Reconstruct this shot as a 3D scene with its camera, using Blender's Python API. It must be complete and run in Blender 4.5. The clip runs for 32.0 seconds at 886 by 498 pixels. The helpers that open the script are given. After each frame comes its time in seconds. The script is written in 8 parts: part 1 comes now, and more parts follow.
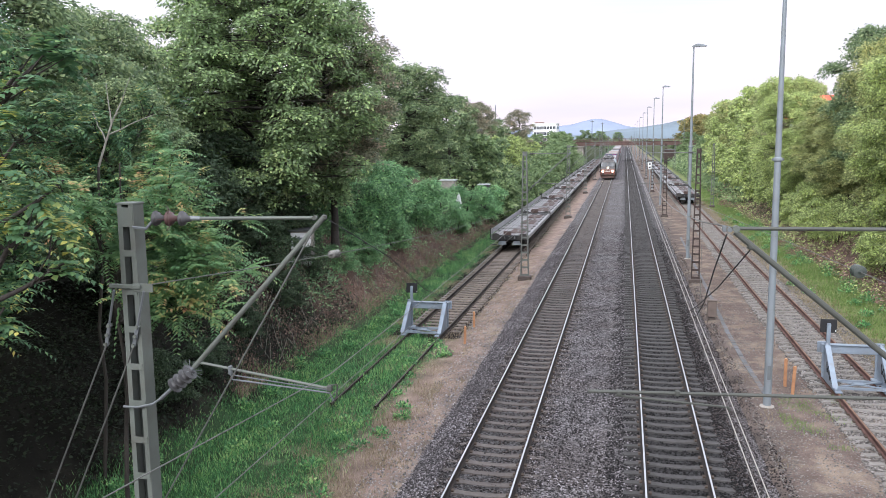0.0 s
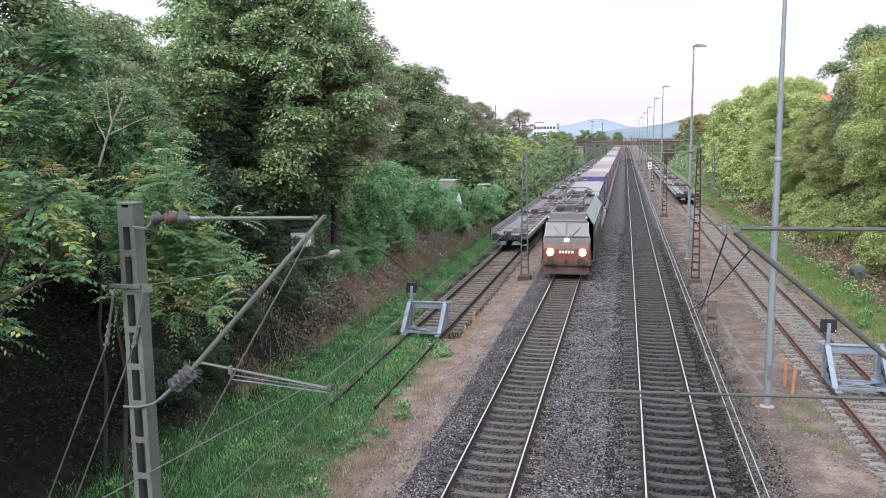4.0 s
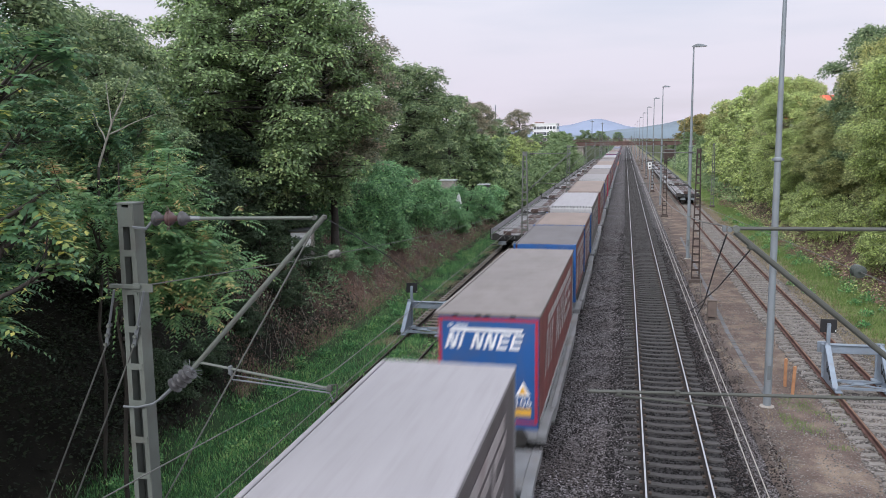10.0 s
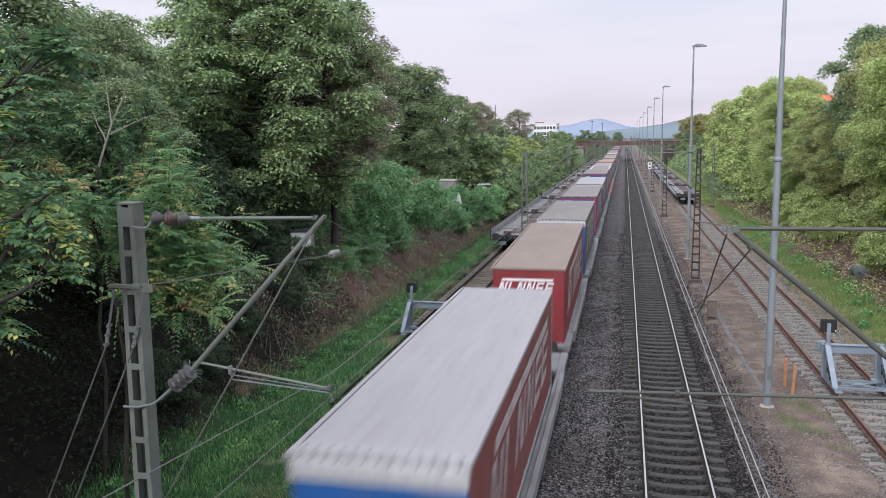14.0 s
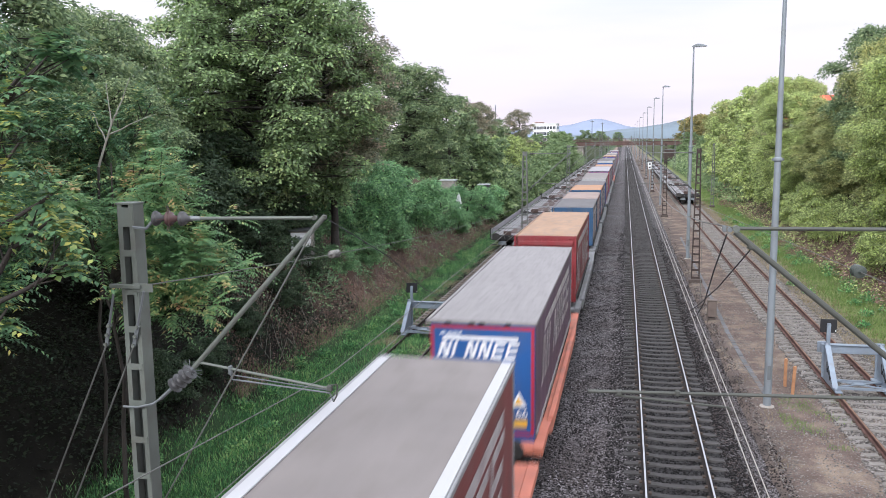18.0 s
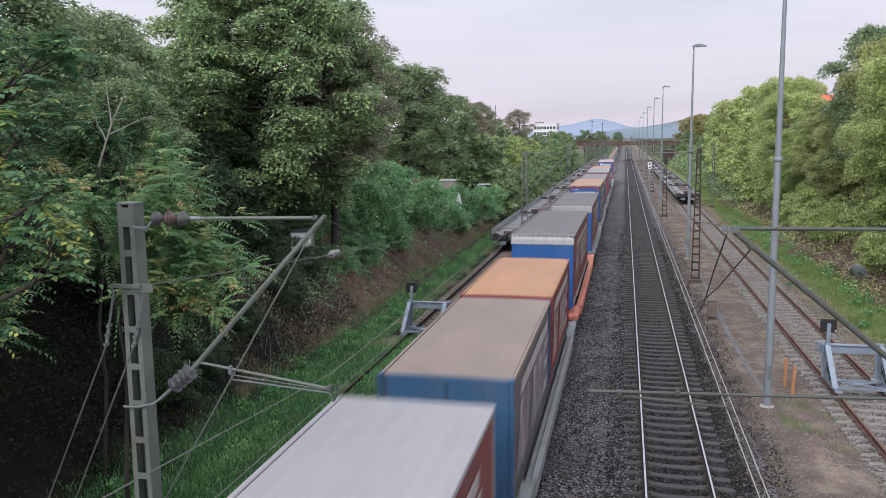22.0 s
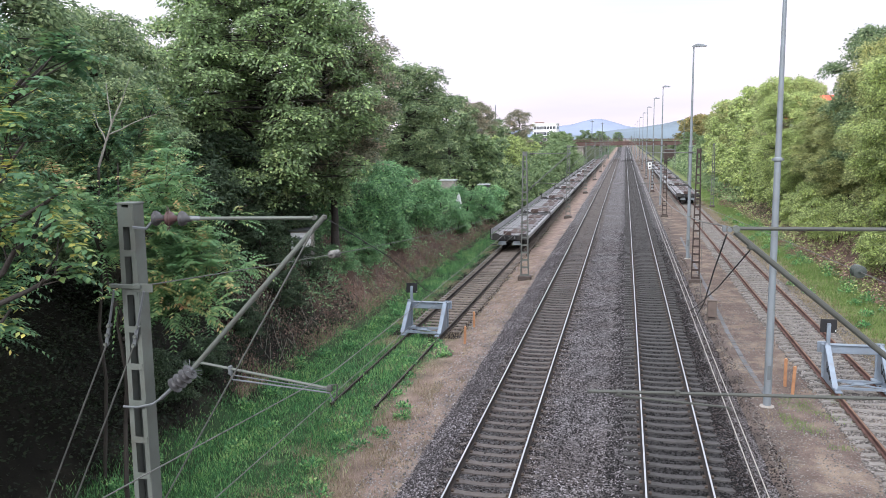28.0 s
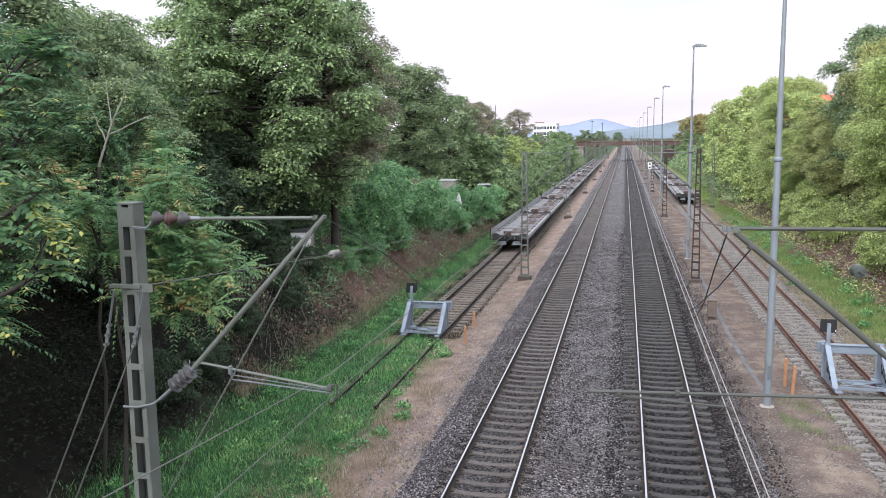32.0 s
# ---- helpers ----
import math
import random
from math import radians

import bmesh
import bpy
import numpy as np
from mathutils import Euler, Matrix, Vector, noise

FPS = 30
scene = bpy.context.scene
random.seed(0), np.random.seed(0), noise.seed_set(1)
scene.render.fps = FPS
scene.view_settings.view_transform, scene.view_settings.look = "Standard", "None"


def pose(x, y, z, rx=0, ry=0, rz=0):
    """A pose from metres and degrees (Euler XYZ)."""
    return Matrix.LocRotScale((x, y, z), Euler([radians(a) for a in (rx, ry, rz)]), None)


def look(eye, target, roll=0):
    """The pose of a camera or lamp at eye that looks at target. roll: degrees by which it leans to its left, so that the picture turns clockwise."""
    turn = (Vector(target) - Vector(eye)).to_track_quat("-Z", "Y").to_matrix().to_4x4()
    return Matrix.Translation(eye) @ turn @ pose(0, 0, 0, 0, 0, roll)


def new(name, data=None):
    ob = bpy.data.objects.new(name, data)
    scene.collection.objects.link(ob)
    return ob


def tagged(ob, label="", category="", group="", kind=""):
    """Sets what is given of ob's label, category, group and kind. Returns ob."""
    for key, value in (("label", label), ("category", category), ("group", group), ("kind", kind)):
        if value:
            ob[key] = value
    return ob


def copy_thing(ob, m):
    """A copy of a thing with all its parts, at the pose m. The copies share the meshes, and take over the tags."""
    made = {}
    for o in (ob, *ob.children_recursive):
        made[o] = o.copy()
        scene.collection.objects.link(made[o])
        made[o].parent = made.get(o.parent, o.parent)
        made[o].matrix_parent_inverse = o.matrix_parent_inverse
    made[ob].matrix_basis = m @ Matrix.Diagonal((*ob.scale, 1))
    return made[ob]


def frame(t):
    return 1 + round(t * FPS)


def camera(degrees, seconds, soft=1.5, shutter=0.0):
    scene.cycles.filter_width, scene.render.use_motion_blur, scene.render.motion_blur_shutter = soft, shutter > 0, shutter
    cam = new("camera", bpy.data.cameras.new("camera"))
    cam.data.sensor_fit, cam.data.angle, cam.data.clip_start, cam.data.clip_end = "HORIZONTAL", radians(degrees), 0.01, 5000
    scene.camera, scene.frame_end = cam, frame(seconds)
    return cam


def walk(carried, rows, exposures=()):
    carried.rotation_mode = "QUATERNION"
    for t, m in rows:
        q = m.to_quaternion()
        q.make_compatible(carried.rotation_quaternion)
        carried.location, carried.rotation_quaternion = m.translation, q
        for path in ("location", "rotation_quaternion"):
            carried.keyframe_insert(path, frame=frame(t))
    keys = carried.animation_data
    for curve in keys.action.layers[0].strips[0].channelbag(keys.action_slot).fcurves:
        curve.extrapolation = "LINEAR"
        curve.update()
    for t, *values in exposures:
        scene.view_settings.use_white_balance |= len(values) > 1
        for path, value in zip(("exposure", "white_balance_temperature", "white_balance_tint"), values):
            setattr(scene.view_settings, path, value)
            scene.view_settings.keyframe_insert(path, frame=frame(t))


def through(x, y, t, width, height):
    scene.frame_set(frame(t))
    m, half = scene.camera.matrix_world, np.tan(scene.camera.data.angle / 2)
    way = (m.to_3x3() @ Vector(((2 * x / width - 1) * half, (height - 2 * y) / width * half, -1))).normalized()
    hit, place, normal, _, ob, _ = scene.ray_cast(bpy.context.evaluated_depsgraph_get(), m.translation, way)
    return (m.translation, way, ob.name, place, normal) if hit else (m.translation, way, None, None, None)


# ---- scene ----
cam = camera(57.68, 32.0, soft=0.4, shutter=0.5)

EYE = (0.0, 0.0, 8.07)
YAW, PITCH, ROLL = -0.2224, 0.1360, -0.66
AIM = (EYE[0] + math.sin(YAW) * math.cos(PITCH), EYE[1] + math.cos(YAW) * math.cos(PITCH), EYE[2] - math.sin(PITCH))
walk(cam, [(0.0, look(EYE, AIM, ROLL)), (32.0, look(EYE, AIM, ROLL))],
     exposures=[(t, e, 5900, 11.5) for t, e in ((0.0, 0.0), (5.0, 0.0), (6.0, -0.05), (7.0, -0.1), (8.0, -0.2), (9.0, -0.34), (10.0, -0.44), (11.0, -0.1), (12.0, -0.38), (13.0, -0.24), (14.0, -0.38), (17.0, -0.38), (18.0, -0.08), (19.0, -0.32), (20.0, -0.08), (21.0, -0.16), (22.0, -0.46), (23.0, -0.08), (24.0, -0.08), (25.0, -0.26), (27.5, 0.0), (32.0, 0.0))])

# ---- world, sun ----
world = bpy.data.worlds.new("overcast_evening")
scene.world = world
world.use_nodes = True


def build_world():
    nt = world.node_tree
    nt.nodes.clear()
    N = nt.nodes.new
    out, bg = N("ShaderNodeOutputWorld"), N("ShaderNodeBackground")
    sky = N("ShaderNodeTexSky")
    sky.sky_type, sky.sun_disc = "NISHITA", False
    sky.sun_elevation, sky.sun_rotation = radians(35), radians(195)
    sky.air_density, sky.dust_density = 1.0, 2.5
    tc, mp = N("ShaderNodeTexCoord"), N("ShaderNodeMapping")
    mp.inputs["Scale"].default_value = (1.0, 1.0, 7.0)
    noise1 = N("ShaderNodeTexNoise")
    noise1.inputs["Scale"].default_value, noise1.inputs["Detail"].default_value = 2.6, 6.0
    ramp = N("ShaderNodeValToRGB")
    ramp.color_ramp.elements[0].position, ramp.color_ramp.elements[0].color = 0.30, (0.80, 0.80, 0.80, 1)
    ramp.color_ramp.elements[1].position, ramp.color_ramp.elements[1].color = 0.52, (1, 1, 1, 1)
    sep = N("ShaderNodeSeparateXYZ")
    low = N("ShaderNodeValToRGB")
    low.color_ramp.elements[0].position, low.color_ramp.elements[0].color = 0.0, (7.9, 6.9, 7.2, 1)
    low.color_ramp.elements[1].position, low.color_ramp.elements[1].color = 0.30, (13.2, 13.2, 13.4, 1)
    e = low.color_ramp.elements.new(0.17)
    e.color = (8.4, 8.0, 8.2, 1)
    mix = N("ShaderNodeMix")
    mix.data_type = "RGBA"
    L = nt.links.new
    L(tc.outputs["Generated"], mp.inputs["Vector"])
    L(mp.outputs["Vector"], noise1.inputs["Vector"])
    L(noise1.outputs["Fac"], ramp.inputs["Fac"])
    L(tc.outputs["Generated"], sep.inputs["Vector"])
    L(sep.outputs["Z"], low.inputs["Fac"])
    L(ramp.outputs["Color"], mix.inputs["Factor"])
    L(sky.outputs["Color"], mix.inputs["A"])
    L(low.outputs["Color"], mix.inputs["B"])
    L(mix.outputs["Result"], bg.inputs["Color"])
    bg.inputs["Strength"].default_value = 0.14
    L(bg.outputs["Background"], out.inputs["Surface"])


build_world()
sun_data = bpy.data.lights.new("sun", "SUN")
sun_data.energy, sun_data.angle, sun_data.color = 3.3, radians(36), (1.0, 0.95, 0.88)
sun = new("sun", sun_data)
sun.matrix_world = look((-14, -52, 38), (0, 0, 0))


# ---- materials ----
def rgba(c, k=1.0):
    return (c[0] * k, c[1] * k, c[2] * k, 1)


def mat(name, color, rough=0.6, metal=0.0, vary=0.18, scale=3.0, fine=40.0, bump=0.15, bump_dist=0.01, dirt=None, dirt_amt=0.5, island=0.0, per_object=0.0, stretch=(1, 1, 1), spec=0.5):
    """Two-scale procedural surface: broad stains, fine grain, relief, and optional variation by piece."""
    m = bpy.data.materials.new(name)
    m.use_nodes = True
    nt = m.node_tree
    N, L = nt.nodes.new, nt.links.new
    b = nt.nodes["Principled BSDF"]
    b.inputs["Metallic"].default_value = metal
    b.inputs["Specular IOR Level"].default_value = spec
    tc, mp = N("ShaderNodeTexCoord"), N("ShaderNodeMapping")
    mp.inputs["Scale"].default_value = stretch
    L(tc.outputs["Object"], mp.inputs["Vector"])
    n1, n2 = N("ShaderNodeTexNoise"), N("ShaderNodeTexNoise")
    n1.inputs["Scale"].default_value, n1.inputs["Detail"].default_value = scale, 5.0
    n2.inputs["Scale"].default_value, n2.inputs["Detail"].default_value = fine, 3.0
    for n in (n1, n2):
        L(mp.outputs["Vector"], n.inputs["Vector"])
    r = N("ShaderNodeValToRGB")
    r.color_ramp.elements[0].position, r.color_ramp.elements[0].color = 0.3, rgba(color, 1 - vary)
    r.color_ramp.elements[1].position, r.color_ramp.elements[1].color = 0.7, rgba(color, 1 + vary)
    L(n1.outputs["Fac"], r.inputs["Fac"])
    last = r.outputs["Color"]
    if dirt:
        dr = N("ShaderNodeValToRGB")
        dr.color_ramp.elements[0].position, dr.color_ramp.elements[0].color = 0.48, (0, 0, 0, 1)
        dr.color_ramp.elements[1].position, dr.color_ramp.elements[1].color = 0.72, (dirt_amt, dirt_amt, dirt_amt, 1)
        n3 = N("ShaderNodeTexNoise")
        n3.inputs["Scale"].default_value, n3.inputs["Detail"].default_value = scale * 2.3, 8.0
        L(mp.outputs["Vector"], n3.inputs["Vector"])
        L(n3.outputs["Fac"], dr.inputs["Fac"])
        mx = N("ShaderNodeMix")
        mx.data_type = "RGBA"
        L(dr.outputs["Color"], mx.inputs["Factor"])
        L(last, mx.inputs["A"])
        mx.inputs["B"].default_value = rgba(dirt)
        last = mx.outputs["Result"]
    hsv = N("ShaderNodeHueSaturation")
    ma = N("ShaderNodeMath")
    ma.operation = "MULTIPLY_ADD"
    L(n2.outputs["Fac"], ma.inputs[0])
    ma.inputs[1].default_value, ma.inputs[2].default_value = vary * 1.2, 1 - vary * 0.6
    value = ma.outputs[0]
    if island or per_object:
        src = N("ShaderNodeNewGeometry").outputs["Random Per Island"] if island else N("ShaderNodeObjectInfo").outputs["Random"]
        amt = island or per_object
        mb = N("ShaderNodeMath")
        mb.operation = "MULTIPLY_ADD"
        L(src, mb.inputs[0])
        mb.inputs[1].default_value, mb.inputs[2].default_value = amt, 1 - amt / 2
        mc = N("ShaderNodeMath")
        mc.operation = "MULTIPLY"
        L(value, mc.inputs[0])
        L(mb.outputs[0], mc.inputs[1])
        value = mc.outputs[0]
    L(value, hsv.inputs["Value"])
    L(last, hsv.inputs["Color"])
    L(hsv.outputs["Color"], b.inputs["Base Color"])
    rm = N("ShaderNodeMapRange")
    L(n2.outputs["Fac"], rm.inputs["Value"])
    rm.inputs["To Min"].default_value, rm.inputs["To Max"].default_value = max(0.05, rough - 0.12), min(1, rough + 0.12)
    L(rm.outputs["Result"], b.inputs["Roughness"])
    if bump:
        bp = N("ShaderNodeBump")
        bp.inputs["Strength"].default_value, bp.inputs["Distance"].default_value = bump, bump_dist
        L(n2.outputs["Fac"], bp.inputs["Height"])
        L(bp.outputs["Normal"], b.inputs["Normal"])
    return m


def leaf_mat(name, stops, scale=0.35, gloss=0.55, through=0.4, by_piece=0.95):
    """Leaves: colour by single leaf and by broad patches, a little light passing through."""
    m = bpy.data.materials.new(name)
    m.use_nodes = True
    nt = m.node_tree
    N, L = nt.nodes.new, nt.links.new
    nt.nodes.remove(nt.nodes["Principled BSDF"])
    geo, tc, n1 = N("ShaderNodeNewGeometry"), N("ShaderNodeTexCoord"), N("ShaderNodeTexNoise")
    n1.inputs["Scale"].default_value, n1.inputs["Detail"].default_value = scale, 4.0
    L(tc.outputs["Object"], n1.inputs["Vector"])
    ma = N("ShaderNodeMath")
    ma.operation = "MULTIPLY_ADD"
    L(geo.outputs["Random Per Island"], ma.inputs[0])
    ma.inputs[1].default_value = by_piece
    mb = N("ShaderNodeMath")
    mb.operation = "MULTIPLY_ADD"
    L(n1.outputs["Fac"], mb.inputs[0])
    mb.inputs[1].default_value, mb.inputs[2].default_value = 1.9 - by_piece, -0.46 - (by_piece - 0.42) * 0.5
    L(mb.outputs[0], ma.inputs[2])
    r = N("ShaderNodeValToRGB")
    while len(r.color_ramp.elements) < len(stops):
        r.color_ramp.elements.new(0.5)
    for e, (p, c) in zip(r.color_ramp.elements, stops):
        e.position, e.color = p, rgba(c)
    L(ma.outputs[0], r.inputs["Fac"])
    b = N("ShaderNodeBsdfPrincipled")
    b.inputs["Roughness"].default_value = gloss
    b.inputs["Specular IOR Level"].default_value = 0.28
    t = N("ShaderNodeBsdfTranslucent")
    L(r.outputs["Color"], b.inputs["Base Color"])
    L(r.outputs["Color"], t.inputs["Color"])
    mx = N("ShaderNodeMixShader")
    mx.inputs[0].default_value = through
    L(b.outputs[0], mx.inputs[1])
    L(t.outputs[0], mx.inputs[2])
    L(mx.outputs[0], nt.nodes["Material Output"].inputs["Surface"])
    return m


def stone_mat(name, dark, mid, light, cell=16.0, tint=None, tint_scale=0.4, bump=0.9, soot=None):
    """Crushed stone: cells of their own colour with relief, and broad stains."""
    m = bpy.data.materials.new(name)
    m.use_nodes = True
    nt = m.node_tree
    N, L = nt.nodes.new, nt.links.new
    b = nt.nodes["Principled BSDF"]
    b.inputs["Roughness"].default_value = 0.85
    tc = N("ShaderNodeTexCoord")
    v = N("ShaderNodeTexVoronoi")
    v.inputs["Scale"].default_value = cell
    L(tc.outputs["Object"], v.inputs["Vector"])
    sp = N("ShaderNodeSeparateColor")
    L(v.outputs["Color"], sp.inputs["Color"])
    r = N("ShaderNodeValToRGB")
    r.color_ramp.elements[0].position, r.color_ramp.elements[0].color = 0.18, rgba(dark)
    r.color_ramp.elements[1].position, r.color_ramp.elements[1].color = 0.92, rgba(light)
    r.color_ramp.elements.new(0.5).color = rgba(mid)
    L(sp.outputs["Red"], r.inputs["Fac"])
    last = r.outputs["Color"]
    n1 = N("ShaderNodeTexNoise")
    n1.inputs["Scale"].default_value, n1.inputs["Detail"].default_value = tint_scale, 7.0
    L(tc.outputs["Object"], n1.inputs["Vector"])
    if tint:
        rr = N("ShaderNodeValToRGB")
        rr.color_ramp.elements[0].position, rr.color_ramp.elements[0].color = 0.42, (0, 0, 0, 1)
        rr.color_ramp.elements[1].position, rr.color_ramp.elements[1].color = 0.68, (0.75, 0.75, 0.75, 1)
        L(n1.outputs["Fac"], rr.inputs["Fac"])
        mx = N("ShaderNodeMix")
        mx.data_type = "RGBA"
        L(rr.outputs["Color"], mx.inputs["Factor"])
        L(last, mx.inputs["A"])
        mx.inputs["B"].default_value = rgba(tint)
        last = mx.outputs["Result"]
    for x0, x1, depth in soot or ():
        # a strip along the line that is stained by grease, rust and brake dust, with a ragged edge
        sx, wob, ab, aa = N("ShaderNodeSeparateXYZ"), N("ShaderNodeMath"), N("ShaderNodeMath"), N("ShaderNodeMath")
        n2, rs, hs = N("ShaderNodeTexNoise"), N("ShaderNodeMapRange"), N("ShaderNodeHueSaturation")
        n2.inputs["Scale"].default_value, n2.inputs["Detail"].default_value = 1.6, 6.0
        wob.operation, ab.operation, aa.operation = "MULTIPLY_ADD", "SUBTRACT", "ABSOLUTE"
        wob.inputs[1].default_value, ab.inputs[1].default_value = 1.1, (x0 + x1) / 2 + 0.55
        half = (x1 - x0) / 2
        rs.inputs["From Min"].default_value, rs.inputs["From Max"].default_value = half - 0.35, half + 0.35
        rs.inputs["To Min"].default_value, rs.inputs["To Max"].default_value = depth, 1.0
        L(tc.outputs["Object"], sx.inputs["Vector"])
        L(tc.outputs["Object"], n2.inputs["Vector"])
        L(n2.outputs["Fac"], wob.inputs[0])
        L(sx.outputs["X"], wob.inputs[2])
        L(wob.outputs[0], ab.inputs[0])
        L(ab.outputs[0], aa.inputs[0])
        L(aa.outputs[0], rs.inputs["Value"])
        L(rs.outputs["Result"], hs.inputs["Value"])
        L(last, hs.inputs["Color"])
        last = hs.outputs["Color"]
    L(last, b.inputs["Base Color"])
    inv = N("ShaderNodeMath")
    inv.operation = "SUBTRACT"
    inv.inputs[0].default_value = 1.0
    L(v.outputs["Distance"], inv.inputs[1])
    bp = N("ShaderNodeBump")
    bp.inputs["Strength"].default_value, bp.inputs["Distance"].default_value = bump, 0.04
    L(inv.outputs[0], bp.inputs["Height"])
    L(bp.outputs["Normal"], b.inputs["Normal"])
    return m


def ground_mat():
    """The cutting's floor by strips across: dirt paths, grass, dry litter on the banks."""
    m = bpy.data.materials.new("cutting_ground")
    m.use_nodes = True
    nt = m.node_tree
    N, L = nt.nodes.new, nt.links.new
    b = nt.nodes["Principled BSDF"]
    b.inputs["Roughness"].default_value = 0.95
    b.inputs["Specular IOR Level"].default_value = 0.15
    tc, sep = N("ShaderNodeTexCoord"), N("ShaderNodeSeparateXYZ")
    L(tc.outputs["Object"], sep.inputs["Vector"])
    nz = [N("ShaderNodeTexNoise") for _ in range(4)]
    for n, s in zip(nz, (0.55, 4.0, 28.0, 1.3)):
        n.inputs["Scale"].default_value, n.inputs["Detail"].default_value = s, 6.0
        L(tc.outputs["Object"], n.inputs["Vector"])
    wob = N("ShaderNodeMath")
    wob.operation = "MULTIPLY_ADD"
    L(nz[0].outputs["Fac"], wob.inputs[0])
    wob.inputs[1].default_value = 2.6
    L(sep.outputs["X"], wob.inputs[2])
    wob2 = N("ShaderNodeMath")
    wob2.operation = "MULTIPLY_ADD"
    L(nz[1].outputs["Fac"], wob2.inputs[0])
    wob2.inputs[1].default_value = 1.2
    L(wob.outputs[0], wob2.inputs[2])
    mr = N("ShaderNodeMapRange")
    L(wob2.outputs[0], mr.inputs["Value"])
    mr.inputs["From Min"].default_value, mr.inputs["From Max"].default_value = -22.0 + 1.9, 22.0 + 1.9
    r = N("ShaderNodeValToRGB")
    # left bank stops near black: shade under the trees put into the soil
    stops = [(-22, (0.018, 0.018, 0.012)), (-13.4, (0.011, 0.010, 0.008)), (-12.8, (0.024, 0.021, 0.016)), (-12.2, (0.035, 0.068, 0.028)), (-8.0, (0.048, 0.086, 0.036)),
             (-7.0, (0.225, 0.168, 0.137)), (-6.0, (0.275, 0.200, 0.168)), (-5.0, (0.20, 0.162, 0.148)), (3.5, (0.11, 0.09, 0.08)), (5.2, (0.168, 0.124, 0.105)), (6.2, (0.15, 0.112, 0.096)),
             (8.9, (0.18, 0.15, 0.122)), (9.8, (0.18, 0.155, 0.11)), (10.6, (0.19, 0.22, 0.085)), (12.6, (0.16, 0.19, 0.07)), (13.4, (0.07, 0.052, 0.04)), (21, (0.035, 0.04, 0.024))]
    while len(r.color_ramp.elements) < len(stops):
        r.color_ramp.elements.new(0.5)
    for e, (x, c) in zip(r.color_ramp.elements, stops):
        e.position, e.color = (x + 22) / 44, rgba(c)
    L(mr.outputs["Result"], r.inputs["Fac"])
    hsv = N("ShaderNodeHueSaturation")
    mv = N("ShaderNodeMapRange")
    L(nz[2].outputs["Fac"], mv.inputs["Value"])
    mv.inputs["From Min"].default_value, mv.inputs["From Max"].default_value = 0.25, 0.75
    mv.inputs["To Min"].default_value, mv.inputs["To Max"].default_value = 0.6, 1.35
    mv2 = N("ShaderNodeMapRange")
    L(nz[3].outputs["Fac"], mv2.inputs["Value"])
    mv2.inputs["From Min"].default_value, mv2.inputs["From Max"].default_value = 0.3, 0.7
    mv2.inputs["To Min"].default_value, mv2.inputs["To Max"].default_value = 0.68, 1.28
    mm = N("ShaderNodeMath")
    mm.operation = "MULTIPLY"
    L(mv.outputs["Result"], mm.inputs[0])
    L(mv2.outputs["Result"], mm.inputs[1])
    L(mm.outputs[0], hsv.inputs["Value"])
    # patches of dry straw on the open floor between the banks
    ax, fl, pa, fm, st = N("ShaderNodeMath"), N("ShaderNodeMapRange"), N("ShaderNodeMapRange"), N("ShaderNodeMath"), N("ShaderNodeMix")
    ax.operation, fm.operation, st.data_type = "ABSOLUTE", "MULTIPLY", "RGBA"
    L(sep.outputs["X"], ax.inputs[0])
    L(ax.outputs[0], fl.inputs["Value"])
    fl.inputs["From Min"].default_value, fl.inputs["From Max"].default_value = 9.0, 10.5
    fl.inputs["To Min"].default_value, fl.inputs["To Max"].default_value = 0.45, 0.0
    L(nz[3].outputs["Fac"], pa.inputs["Value"])
    pa.inputs["From Min"].default_value, pa.inputs["From Max"].default_value = 0.50, 0.66
    L(fl.outputs["Result"], fm.inputs[0])
    L(pa.outputs["Result"], fm.inputs[1])
    L(fm.outputs[0], st.inputs["Factor"])
    L(r.outputs["Color"], st.inputs["A"])
    st.inputs["B"].default_value = (0.25, 0.205, 0.15, 1)
    # banks: shade painted into the soil by the footbridge, litter and low weeds beyond
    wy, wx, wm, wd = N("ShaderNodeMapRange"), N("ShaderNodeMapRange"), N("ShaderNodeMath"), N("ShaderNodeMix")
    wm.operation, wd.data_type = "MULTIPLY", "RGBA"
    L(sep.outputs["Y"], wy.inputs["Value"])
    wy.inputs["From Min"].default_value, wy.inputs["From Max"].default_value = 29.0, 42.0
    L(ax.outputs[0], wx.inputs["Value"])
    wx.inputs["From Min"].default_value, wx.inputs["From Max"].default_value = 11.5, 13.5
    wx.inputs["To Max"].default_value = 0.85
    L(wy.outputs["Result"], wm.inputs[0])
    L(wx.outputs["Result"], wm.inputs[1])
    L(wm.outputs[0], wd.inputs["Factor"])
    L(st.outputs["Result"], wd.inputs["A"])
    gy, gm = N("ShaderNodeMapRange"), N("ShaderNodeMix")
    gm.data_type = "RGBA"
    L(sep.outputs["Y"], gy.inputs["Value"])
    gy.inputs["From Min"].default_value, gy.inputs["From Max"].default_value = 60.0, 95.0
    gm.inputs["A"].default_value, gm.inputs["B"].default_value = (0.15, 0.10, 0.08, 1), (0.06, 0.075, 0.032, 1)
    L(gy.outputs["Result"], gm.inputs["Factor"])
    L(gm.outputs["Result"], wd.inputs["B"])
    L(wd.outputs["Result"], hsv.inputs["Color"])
    L(hsv.outputs["Color"], b.inputs["Base Color"])
    bp = N("ShaderNodeBump")
